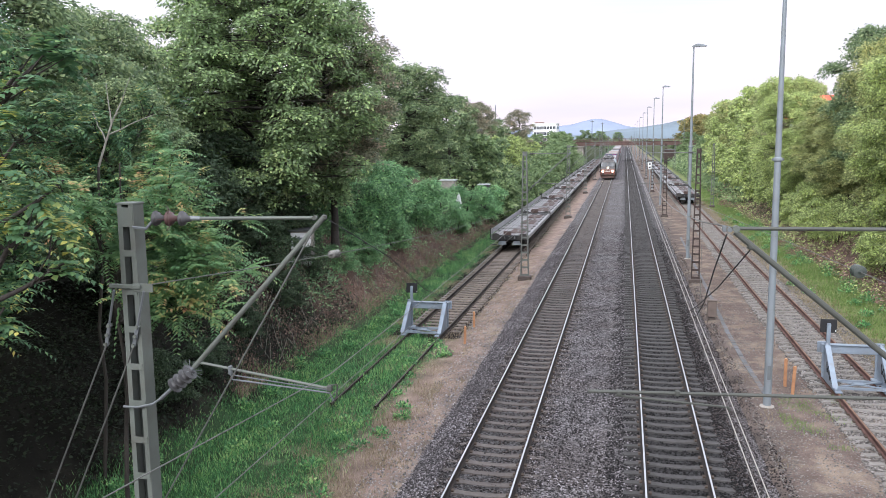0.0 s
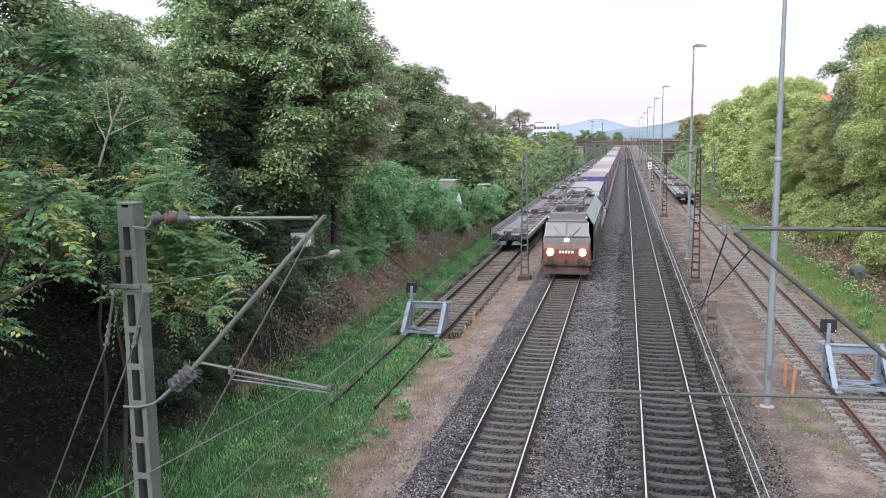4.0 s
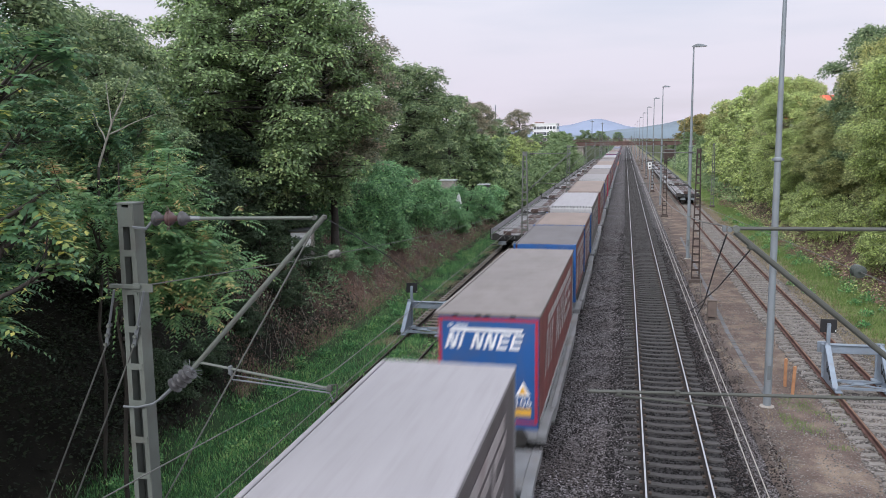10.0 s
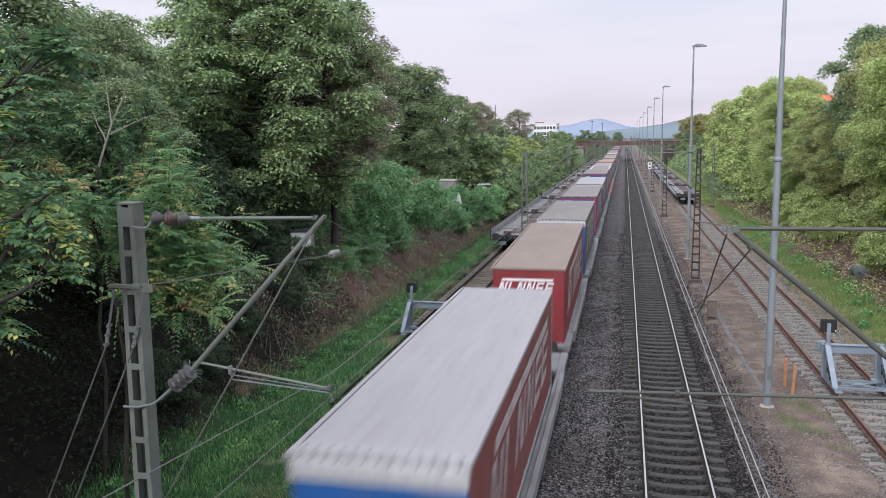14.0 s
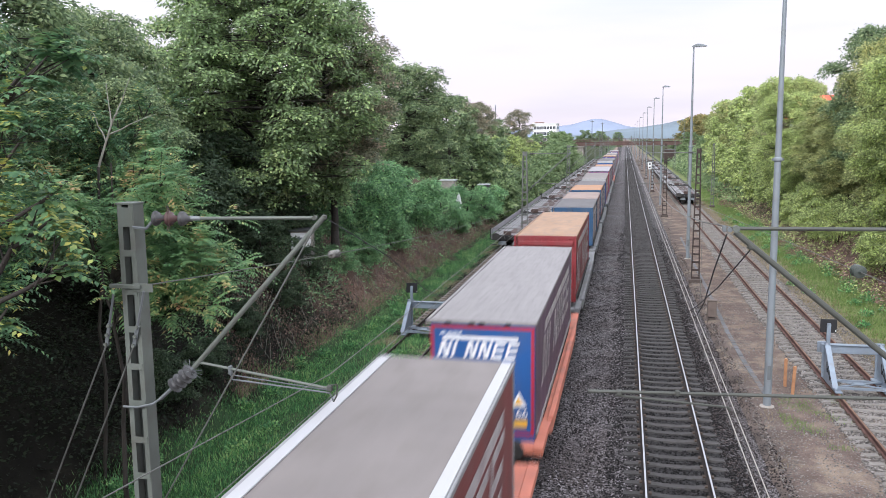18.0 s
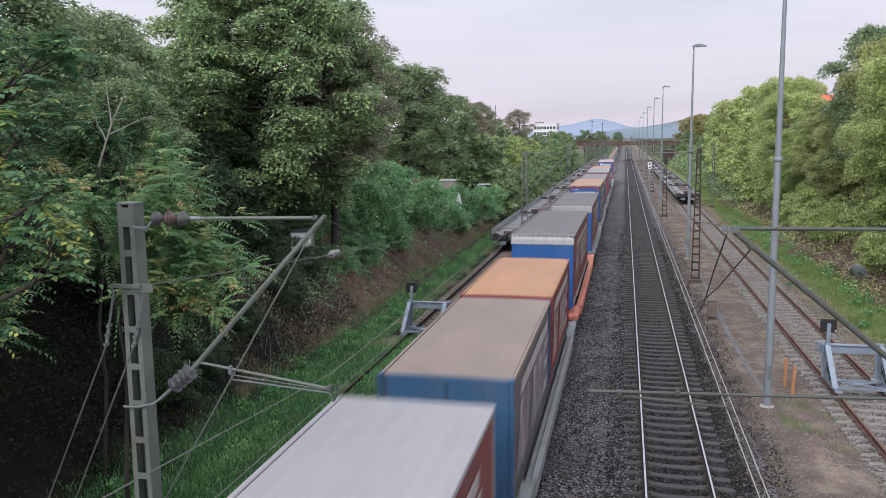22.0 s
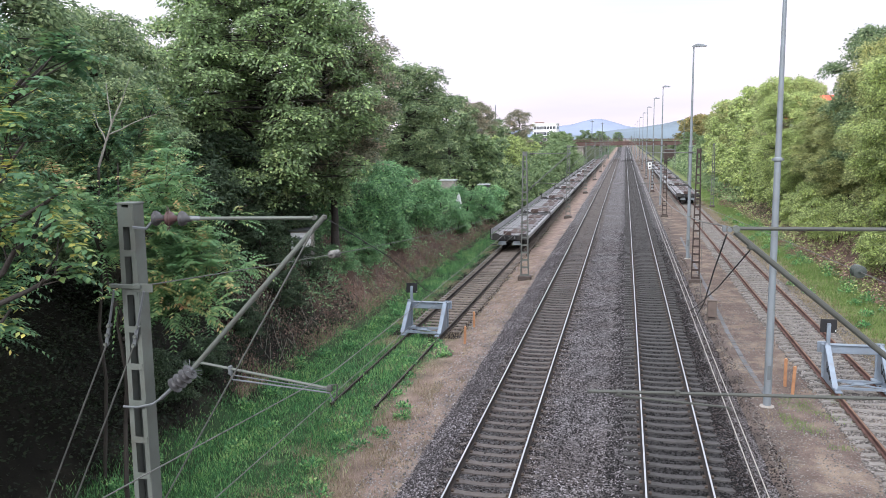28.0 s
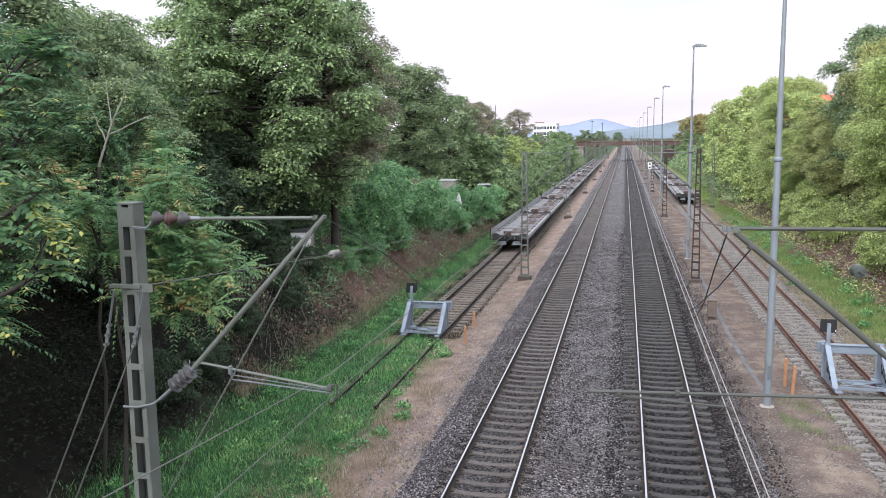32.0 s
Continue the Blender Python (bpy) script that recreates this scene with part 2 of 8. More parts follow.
    bp.inputs["Strength"].default_value, bp.inputs["Distance"].default_value = 0.7, 0.04
    L(nz[2].outputs["Fac"], bp.inputs["Height"])
    L(bp.outputs["Normal"], b.inputs["Normal"])
    return m


def glow(name, color, strength):
    m = bpy.data.materials.new(name)
    m.use_nodes = True
    b = m.node_tree.nodes["Principled BSDF"]
    b.inputs["Base Color"].default_value = rgba(color)
    b.inputs["Emission Color"].default_value = rgba(color)
    b.inputs["Emission Strength"].default_value = strength
    return m


def glass_mat(name, tint=(0.05, 0.06, 0.07)):
    m = bpy.data.materials.new(name)
    m.use_nodes = True
    b = m.node_tree.nodes["Principled BSDF"]
    b.inputs["Base Color"].default_value = rgba(tint)
    b.inputs["Roughness"].default_value = 0.05
    b.inputs["Specular IOR Level"].default_value = 0.8
    return m


M = dict(
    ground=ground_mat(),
    ballast=stone_mat("ballast", (0.014, 0.012, 0.012), (0.075, 0.068, 0.070), (0.265, 0.242, 0.252), 24, (0.065, 0.050, 0.046), 0.35, soot=[(0.0, 2.9, 0.17), (-4.3, -2.05, 0.42)]),
    ballast_old=stone_mat("old_ballast", (0.035, 0.031, 0.029), (0.13, 0.115, 0.107), (0.34, 0.315, 0.30), 13, (0.12, 0.09, 0.07), 0.5),
    ballast_brown=stone_mat("brown_stained_old_ballast", (0.02, 0.017, 0.015), (0.075, 0.062, 0.055), (0.20, 0.175, 0.16), 15, (0.07, 0.05, 0.04), 0.5),
    rail_side=mat("rusty_rail_side", (0.030, 0.022, 0.019), 0.8, 0.3, 0.3, 2, 30),
    rail_head=mat("polished_rail_head", (0.50, 0.50, 0.52), 0.36, 1.0, 0.08, 1, 60, 0.03),
    rail_red=mat("red_rusted_rail_side", (0.125, 0.066, 0.054), 0.85, 0.2, 0.3, 2, 30),
    porcelain_pale=mat("pale_grey_porcelain", (0.125, 0.12, 0.11), 0.4, 0, 0.3, 8, 60, 0.05),
    porcelain_green=mat("dark_green_grey_porcelain", (0.055, 0.066, 0.058), 0.3, 0, 0.2, 8, 60, 0.05),
    rail_dark=mat("dull_dark_rail_head", (0.10, 0.08, 0.07), 0.6, 0.5, 0.3, 2, 30),
    grass_light=leaf_mat("pale_grass_blade", [(0.0, (0.13, 0.20, 0.06)), (0.5, (0.20, 0.29, 0.09)), (0.85, (0.28, 0.34, 0.12)), (1.0, (0.42, 0.36, 0.19))], 0.5, 0.6, 0.35),
    rail_rust=mat("rusty_rail_head", (0.23, 0.13, 0.085), 0.7, 0.4, 0.3, 2, 30),
    sleeper_dark=mat("oily_concrete_sleeper", (0.052, 0.048, 0.047), 0.85, 0, 0.3, 3, 60, 0.3, 0.005, (0.034, 0.029, 0.026), 0.7, per_object=0.3),
    sleeper_brown=mat("stained_concrete_sleeper", (0.098, 0.084, 0.078), 0.85, 0, 0.3, 3, 60, 0.3, 0.005, (0.07, 0.054, 0.044), 0.7, per_object=0.3),
    sleeper_light=mat("weathered_concrete_sleeper", (0.20, 0.185, 0.17), 0.85, 0, 0.2, 3, 60, 0.3, 0.005, (0.22, 0.17, 0.13), 0.6, per_object=0.25),
    sleeper_wood=mat("old_timber_sleeper", (0.17, 0.14, 0.12), 0.9, 0, 0.3, 4, 60, 0.4, 0.008, (0.2, 0.17, 0.14), 0.5, per_object=0.4),
    clip=mat("rusty_fastening", (0.09, 0.065, 0.05), 0.7, 0.5),
    galv=mat("galvanised_steel", (0.15, 0.162, 0.17), 0.55, 0.3, 0.12, 2, 30, 0.05),
    lamp_grey=mat("grey_blue_lamp_paint", (0.225, 0.252, 0.275), 0.5, 0.2, 0.12, 1.2, 30, 0.05, dirt=(0.2, 0.2, 0.19), dirt_amt=0.5),
    mast_green=mat("weathered_mast_paint", (0.125, 0.138, 0.122), 0.65, 0.2, 0.15, 1.5, 25, 0.1, dirt=(0.10, 0.09, 0.075), dirt_amt=0.5),
    mast_rust=mat("rust_brown_mast_paint", (0.052, 0.036, 0.031), 0.75, 0.2, 0.3, 1.5, 25, 0.1),
    porcelain=mat("brown_grey_porcelain", (0.06, 0.058, 0.06), 0.55, 0, 0.15, 3, 20, 0.02),
    porcelain_red=mat("red_brown_porcelain", (0.085, 0.045, 0.042), 0.5, 0, 0.15, 3, 20, 0.02),
    wire=mat("grey_wire", (0.15, 0.15, 0.14), 0.5, 0.6, 0.1),
    copper=mat("worn_contact_wire", (0.40, 0.37, 0.33), 0.45, 0.4, 0.1),
    # ivy greens taken down to near black; the deep shade is in the colour
    leaf_deep=leaf_mat("shade_painted_ivy_leaf", [(0.0, (0.018, 0.026, 0.016)), (0.5, (0.032, 0.046, 0.025)), (0.85, (0.06, 0.075, 0.04)), (1.0, (0.085, 0.07, 0.045))]),
    leaf_far=leaf_mat("distant_shrub_leaf", [(0.0, (0.125, 0.185, 0.092)), (0.45, (0.285, 0.385, 0.178)), (0.8, (0.455, 0.53, 0.25)), (1.0, (0.55, 0.52, 0.275))]),
    # darkened version of the shrub leaf, with tree shade baked into its greens
    leaf_shade=leaf_mat("shade_painted_shrub_leaf", [(0.0, (0.05, 0.078, 0.045)), (0.45, (0.095, 0.14, 0.08)), (0.8, (0.17, 0.22, 0.115)), (1.0, (0.27, 0.23, 0.14))]),
    footing=mat("stained_concrete_foot", (0.085, 0.066, 0.058), 0.9, 0, 0.25, 2, 40, 0.3, dirt=(0.045, 0.034, 0.03), dirt_amt=0.7),
    tube=mat("weathered_tube", (0.13, 0.137, 0.125), 0.6, 0.2, 0.15, 1.5, 25, 0.1),
    tube_dark=mat("dark_weathered_tube", (0.075, 0.078, 0.068), 0.65, 0.2, 0.2, 1.5, 25, 0.1),
    leaf_autumn=leaf_mat("yellow_orange_autumn_leaf", [(0.0, (0.20, 0.20, 0.09)), (0.45, (0.40, 0.36, 0.15)), (0.75, (0.58, 0.42, 0.17)), (1.0, (0.62, 0.33, 0.16))]),
    leaf_mid=leaf_mat("sunlit_leaf_green", [(0.0, (0.130, 0.185, 0.102)), (0.40, (0.255, 0.345, 0.172)), (0.68, (0.420, 0.490, 0.250)), (1.0, (0.545, 0.515, 0.285))]),
    concrete=mat("weathered_concrete", (0.33, 0.30, 0.27), 0.9, 0, 0.2, 1.5, 40, 0.3, dirt=(0.13, 0.11, 0.09), dirt_amt=0.6),
    buffer_steel=mat("galvanised_buffer_stop", (0.255, 0.30, 0.36), 0.5, 0.4, 0.15, 2, 30, 0.08, dirt=(0.24, 0.23, 0.22), dirt_amt=0.4),
    black=mat("black_plate", (0.015, 0.015, 0.017), 0.5, 0, 0.2),
    orange_post=mat("faded_orange_plastic", (0.40, 0.20, 0.10), 0.6, 0, 0.2, 3, 20),
    box_brown=mat("brown_grey_housing", (0.13, 0.10, 0.085), 0.7, 0, 0.2, 3, 25),
    wagon_grey=mat("dusty_wagon_grey", (0.22, 0.222, 0.228), 0.6, 0.1, 0.25, 0.8, 20, 0.1, dirt=(0.16, 0.135, 0.11), dirt_amt=0.7),
    wagon_deck=mat("worn_wagon_deck", (0.135, 0.13, 0.135), 0.8, 0.1, 0.3, 0.8, 20, 0.1, dirt=(0.11, 0.085, 0.07), dirt_amt=0.7),
    wagon_orange=mat("orange_wagon_paint", (0.60, 0.20, 0.13), 0.6, 0, 0.2, 0.8, 20, 0.1, dirt=(0.22, 0.13, 0.10), dirt_amt=0.6),
    wagon_dark=mat("dark_underframe", (0.045, 0.042, 0.04), 0.8, 0.1, 0.3, 2, 20),
    bridge_rust=mat("rust_red_girder", (0.11, 0.066, 0.056), 0.75, 0.1, 0.25, 0.5, 6, 0.1),
    bark=mat("grey_brown_bark", (0.042, 0.035, 0.030), 0.95, 0, 0.3, 4, 30, 0.8, 0.03, stretch=(1, 1, 0.25)),
    bark_pale=mat("pale_dead_wood", (0.33, 0.31, 0.27), 0.9, 0, 0.2, 4, 30, 0.5),
    white=mat("white_paint", (0.74, 0.74, 0.73), 0.5, 0, 0.06, 2, 30, 0.05),
    white_wall=mat("white_render", (0.72, 0.72, 0.72), 0.8, 0, 0.06, 0.4, 8, 0.1),
    roof_tile=mat("red_brown_roof_tiles", (0.20, 0.12, 0.10), 0.85, 0, 0.2, 1, 8, 0.4),
    roof_red=mat("bright_red_roof", (0.72, 0.12, 0.06), 0.7, 0, 0.15, 1, 8),
    sheet_roof=mat("pale_sheet_roof", (0.45, 0.46, 0.47), 0.6, 0, 0.15, 1, 8),
    roof_dark=mat("dark_slate_roof", (0.11, 0.11, 0.115), 0.8, 0, 0.15, 1, 8),
    glass=glass_mat("dark_window_glass"),
    # both ridges carry the haze of distance as a bluish base colour
    hill=mat("haze_blue_hill", (0.235, 0.275, 0.375), 1.0, 0, 0.10, 0.004, 0.02, 0),
    hill_near=mat("haze_grey_hill", (0.15, 0.19, 0.225), 1.0, 0, 0.14, 0.006, 0.03, 0),
    leaf_big=leaf_mat("broad_leaf_green", [(0.0, (0.175, 0.235, 0.125)), (0.40, (0.300, 0.430, 0.195)), (0.68, (0.480, 0.600, 0.260)), (0.9, (0.70, 0.735, 0.360)), (1.0, (0.820, 0.514, 0.385))]),
    leaf_brown=leaf_mat("reddish_autumn_leaf", [(0.0, (0.17, 0.18, 0.125)), (0.4, (0.34, 0.34, 0.22)), (0.68, (0.52, 0.40, 0.30)), (1.0, (0.62, 0.38, 0.31))]),
    leaf_fresh=leaf_mat("light_feathery_leaf", [(0.0, (0.24, 0.29, 0.13)), (0.36, (0.52, 0.63, 0.245)), (0.72, (0.76, 0.83, 0.345)), (1.0, (0.80, 0.80, 0.40))], through=0.46),
    leaf_frond=leaf_mat("pinnate_frond_leaf", [(0.0, (0.075, 0.15, 0.08)), (0.40, (0.125, 0.24, 0.11)), (0.60, (0.19, 0.32, 0.13)), (0.68, (0.40, 0.44, 0.14)), (0.78, (0.66, 0.56, 0.16)), (0.92, (0.70, 0.40, 0.20))], 0.9),
    leaf_tips=leaf_mat("fresh_frond_with_orange_tips", [(0.0, (0.085, 0.17, 0.095)), (0.40, (0.15, 0.28, 0.13)), (0.68, (0.22, 0.36, 0.15)), (0.76, (0.42, 0.46, 0.18)), (0.85, (0.62, 0.46, 0.22)), (0.95, (0.68, 0.38, 0.24))], 1.4, 0.6, 0.4, 0.3),
    leaf_turning=leaf_mat("green_and_yellow_turning_leaf", [(0.0, (0.07, 0.14, 0.08)), (0.35, (0.12, 0.23, 0.11)), (0.54, (0.18, 0.30, 0.12)), (0.64, (0.44, 0.47, 0.14)), (0.76, (0.66, 0.60, 0.16)), (0.95, (0.68, 0.42, 0.20))], 1.0, 0.6, 0.4, 0.5),
    leaf_bush=leaf_mat("dense_shrub_leaf", [(0.0, (0.15, 0.28, 0.15)), (0.40, (0.32, 0.555, 0.265)), (0.75, (0.50, 0.73, 0.34)), (1.0, (0.64, 0.69, 0.36))]),
    leaf_olive=leaf_mat("olive_yellow_leaf", [(0.0, (0.23, 0.26, 0.12)), (0.45, (0.50, 0.555, 0.235)), (0.78, (0.760, 0.690, 0.290)), (1.0, (0.880, 0.711, 0.338))], through=0.46),
    litter=leaf_mat("dry_vine_litter", [(0.0, (0.15, 0.10, 0.082)), (0.45, (0.39, 0.26, 0.21)), (0.76, (0.54, 0.39, 0.32)), (0.88, (0.085, 0.094, 0.037)), (1.0, (0.095, 0.141, 0.047))], 0.9, 0.8, 0.1),
    grass=leaf_mat("lush_grass_blade", [(0.0, (0.075, 0.19, 0.08)), (0.36, (0.17, 0.39, 0.145)), (0.66, (0.36, 0.56, 0.21)), (0.88, (0.52, 0.58, 0.27)), (1.0, (0.55, 0.50, 0.33))], 0.8, 0.6, 0.3),
    twig=mat("dead_reddish_twig", (0.20, 0.125, 0.095), 0.95, 0, 0.35, 3, 30, 0.2, island=1.2),
    straw=leaf_mat("bleached_straw", [(0.0, (0.26, 0.21, 0.14)), (0.5, (0.42, 0.35, 0.25)), (1.0, (0.58, 0.50, 0.38))], 0.8, 0.8, 0.2),
    dry_grass=leaf_mat("dry_grass_blade", [(0.0, (0.20, 0.16, 0.09)), (0.6, (0.32, 0.265, 0.17)), (1.0, (0.42, 0.36, 0.24))], 0.8, 0.8, 0.2),
    stone_brown=leaf_mat("rust_stained_ballast_stone", [(0.0, (0.012, 0.009, 0.009)), (0.4, (0.060, 0.046, 0.043)), (0.75, (0.125, 0.100, 0.096)), (1.0, (0.23, 0.20, 0.195))], 0.5, 0.85, 0.0, 1.3),
    stone_dark=leaf_mat("sooty_ballast_stone", [(0.0, (0.005, 0.005, 0.005)), (0.45, (0.019, 0.016, 0.017)), (0.8, (0.036, 0.031, 0.033)), (1.0, (0.075, 0.067, 0.072))], 0.5, 0.8, 0.0, 1.3),
    stone_shoulder=leaf_mat("grey_mauve_shoulder_stone", [(0.0, (0.05, 0.045, 0.047)), (0.3, (0.13, 0.117, 0.122)), (0.5, (0.21, 0.19, 0.20)), (0.75, (0.38, 0.355, 0.375))], 0.5, 0.85, 0.0, 1.2),
    stone=leaf_mat("loose_ballast_stone", [(0.0, (0.016, 0.014, 0.015)), (0.2, (0.062, 0.055, 0.056)), (0.4, (0.15, 0.135, 0.139)), (0.55, (0.25, 0.229, 0.238)), (0.7, (0.43, 0.40, 0.42))], 0.5, 0.85, 0.0, 1.2),
)


# ---- mesh helpers ----
class MB:
    """Collects vertices and faces of one part."""

    def __init__(self):
        self.v, self.f = [], []

    def add(self, verts, faces):
        k = len(self.v)
        self.v += [tuple(p) for p in verts]
        self.f += [tuple(i + k for i in f) for f in faces]
        return self

    def box(self, x0, x1, y0, y1, z0, z1):
        return self.add([(x, y, z) for z in (z0, z1) for y in (y0, y1) for x in (x0, x1)],
                        [(0, 2, 3, 1), (4, 5, 7, 6), (0, 1, 5, 4), (2, 6, 7, 3), (0, 4, 6, 2), (1, 3, 7, 5)])

    def cbox(self, x0, x1, y0, y1, z0, z1, c=0.02):
        """A box with chamfered edges."""
        lo, hi, vs, idx = (x0, y0, z0), (x1, y1, z1), [], {}
        for sx in (0, 1):
            for sy in (0, 1):
                for sz in (0, 1):
                    s = (sx, sy, sz)
                    for a in range(3):
                        p = [(hi if s[k] else lo)[k] + (0 if k == a else (-c if s[k] else c)) for k in range(3)]
                        idx[s, a] = len(vs)
                        vs.append(p)
        fs = []
        for a in range(3):
            b, d = (a + 1) % 3, (a + 2) % 3
            for s in (0, 1):
                def key(i, j):
                    k = [0, 0, 0]
                    k[a], k[b], k[d] = s, i, j
                    return idx[tuple(k), a]
                q = [key(0, 0), key(1, 0), key(1, 1), key(0, 1)]
                fs.append(q if s else q[::-1])
            for i in (0, 1):
                for j in (0, 1):
                    k0, k1 = [0, 0, 0], [0, 0, 0]
                    k0[a], k1[a], k0[b], k1[b], k0[d], k1[d] = 0, 1, i, i, j, j
                    q = [idx[tuple(k0), b], idx[tuple(k1), b], idx[tuple(k1), d], idx[tuple(k0), d]]
                    fs.append(q if (i == j) else q[::-1])
        for s in [(i, j, k) for i in (0, 1) for j in (0, 1) for k in (0, 1)]:
            q = [idx[s, 0], idx[s, 1], idx[s, 2]]
            fs.append(q if sum(s) % 2 else q[::-1])
        return self.add(vs, fs)

    def tube(self, p0, p1, r0, r1=None, seg=8, caps=True):
        p0, p1 = Vector(p0), Vector(p1)
        r1 = r0 if r1 is None else r1
        d = (p1 - p0).normalized()
        a = d.orthogonal().normalized()
        b = d.cross(a)
        vs = [p + (a * math.cos(2 * math.pi * i / seg) + b * math.sin(2 * math.pi * i / seg)) * r for p, r in ((p0, r0), (p1, r1)) for i in range(seg)]
        fs = [(i, (i + 1) % seg, seg + (i + 1) % seg, seg + i) for i in range(seg)]
        if caps:
            fs += [tuple(range(seg))[::-1], tuple(range(seg, 2 * seg))]
        return self.add(vs, fs)

    def line(self, pts, r, seg=6):
        """One bent pipe through the points."""
        pts = [Vector(p) for p in pts]
        d0 = (pts[1] - pts[0]).normalized()
        a = d0.orthogonal().normalized()
        vs = []
        for i, p in enumerate(pts):
            d = (pts[min(i + 1, len(pts) - 1)] - pts[max(i - 1, 0)]).normalized()
            a = (a - d * a.dot(d)).normalized()
            b = d.cross(a)
            vs += [p + (a * math.cos(2 * math.pi * k / seg) + b * math.sin(2 * math.pi * k / seg)) * r for k in range(seg)]
        n = len(pts)
        fs = [(q * seg + k, q * seg + (k + 1) % seg, (q + 1) * seg + (k + 1) % seg, (q + 1) * seg + k) for q in range(n - 1) for k in range(seg)]
        fs += [tuple(range(seg))[::-1], tuple(range((n - 1) * seg, n * seg))]
        return self.add(vs, fs)

    def bar(self, p0, p1, w, h, up=(0, 0, 1)):
        """A rectangular bar from p0 to p1."""
        p0, p1 = Vector(p0), Vector(p1)
        d = (p1 - p0).normalized()
        s = d.cross(Vector(up))
        if s.length < 1e-4:
            s = d.cross(Vector((1, 0, 0)))
        s.normalize()
        u = s.cross(d)
        vs = [p + s * i * w / 2 + u * j * h / 2 for p in (p0, p1) for i, j in ((-1, -1), (1, -1), (1, 1), (-1, 1))]
        return self.add(vs, [(0, 1, 2, 3), (7, 6, 5, 4), (0, 4, 5, 1), (1, 5, 6, 2), (2, 6, 7, 3), (3, 7, 4, 0)])

    def prism(self, outline, axis, a0, a1):
        """An outline of pairs, drawn out along axis 0, 1 or 2."""
        n = len(outline)
        def p(q, a):
            r = [q[0], q[1]]
            r.insert(axis, a)
            return r
        vs = [p(q, a0) for q in outline] + [p(q, a1) for q in outline]
        return self.add(vs, [tuple(range(n))[::-1], tuple(range(n, 2 * n))] + [(i, (i + 1) % n, n + (i + 1) % n, n + i) for i in range(n)])

    def lathe(self, p0, d, prof, seg=12):
        """Rings of (distance along d, radius)."""
        p0, d = Vector(p0), Vector(d).normalized()
        a = d.orthogonal().normalized()
        b = d.cross(a)
        vs = [p0 + d * t + (a * math.cos(2 * math.pi * i / seg) + b * math.sin(2 * math.pi * i / seg)) * r for t, r in prof for i in range(seg)]
        fs = [(k * seg + i, k * seg + (i + 1) % seg, (k + 1) * seg + (i + 1) % seg, (k + 1) * seg + i) for k in range(len(prof) - 1) for i in range(seg)]
        fs += [tuple(range(seg))[::-1], tuple(range((len(prof) - 1) * seg, len(prof) * seg))]
        return self.add(vs, fs)

    def mesh(self, name, material, smooth=False):
        me = bpy.data.meshes.new(name)
        me.from_pydata(self.v, [], self.f)
        bm = bmesh.new()
        bm.from_mesh(me)
        bmesh.ops.recalc_face_normals(bm, faces=bm.faces)
        bm.to_mesh(me)
        bm.free()
        me.materials.append(material)
        if smooth:
            me.polygons.foreach_set("use_smooth", [True] * len(me.polygons))
        return me


def part(name, mb, material, parent=None, label="", smooth=False, at=None):
    """Links a mesh as one object under a thing or a part."""
    me = mb.mesh(name, material, smooth) if isinstance(mb, MB) else mb
    ob = new(name, me)
    if parent:
        ob.parent = parent
    if at is not None:
        ob.matrix_basis = at
    if label:
        ob["label"] = label
    return ob


def thing(name, label, category, group="", kind="", at=None):
    ob = new(name)
    ob.empty_display_size = 0.2
    if at is not None:
        ob.matrix_basis = at
    return tagged(ob, label, category, group, kind)


def quad_mesh(name, verts, n_per, material):
    """A mesh of many separate polygons with n_per corners each, from an array."""
    verts = np.asarray(verts, dtype=np.float32).reshape(-1, 3)
    nf = len(verts) // n_per
    me = bpy.data.meshes.new(name)
    me.vertices.add(len(verts))
    me.vertices.foreach_set("co", verts.ravel())
    me.loops.add(len(verts))
    me.loops.foreach_set("vertex_index", np.arange(len(verts), dtype=np.int32))
    me.polygons.add(nf)
    me.polygons.foreach_set("loop_start", np.arange(0, len(verts), n_per, dtype=np.int32))
    me.update(calc_edges=True)
    me.materials.append(material)
    return me


def smoothstep(a, b, x):
    t = np.clip((x - a) / (b - a), 0, 1)
    return t * t * (3 - 2 * t)


# ---- large structure: ground ----
T0, T1, T2, T3 = -8.5, -3.17, 1.37, 7.55       # track centre lines
Z0, Z3 = -0.47, -0.13                            # rail tops of the two sidings; the main tracks lie at 0
PROFILE_X = [-400, -60, -22, -18, -15.2, -12.9, -12.2, -9.9, -7.2, -6.2, -5.4, -5.0, 3.6, 4.0, 6.0, 9.3, 10.2, 12.6, 13.4, 16.5, 19, 23, 60, 400]
PROFILE_Z = [4.6, 4.6, 4.6, 4.0, 2.0, -0.2, -0.72, -0.8, -0.75, -0.58, -0.46, -0.50, -0.50, -0.36, -0.36, -0.40, -0.42, -0.40, -0.1, 2.6, 4.0, 4.6, 4.6, 4.6]


def ground_z(x, y=60.0):
    # the turf has grown up round the stub's rail ends
    swell = 0.15 * smoothstep(34.4, 33.0, y) * smoothstep(-11.2, -10.0, x) * smoothstep(-6.6, -7.3, x)
    return np.interp(x, PROFILE_X, PROFILE_Z) + swell


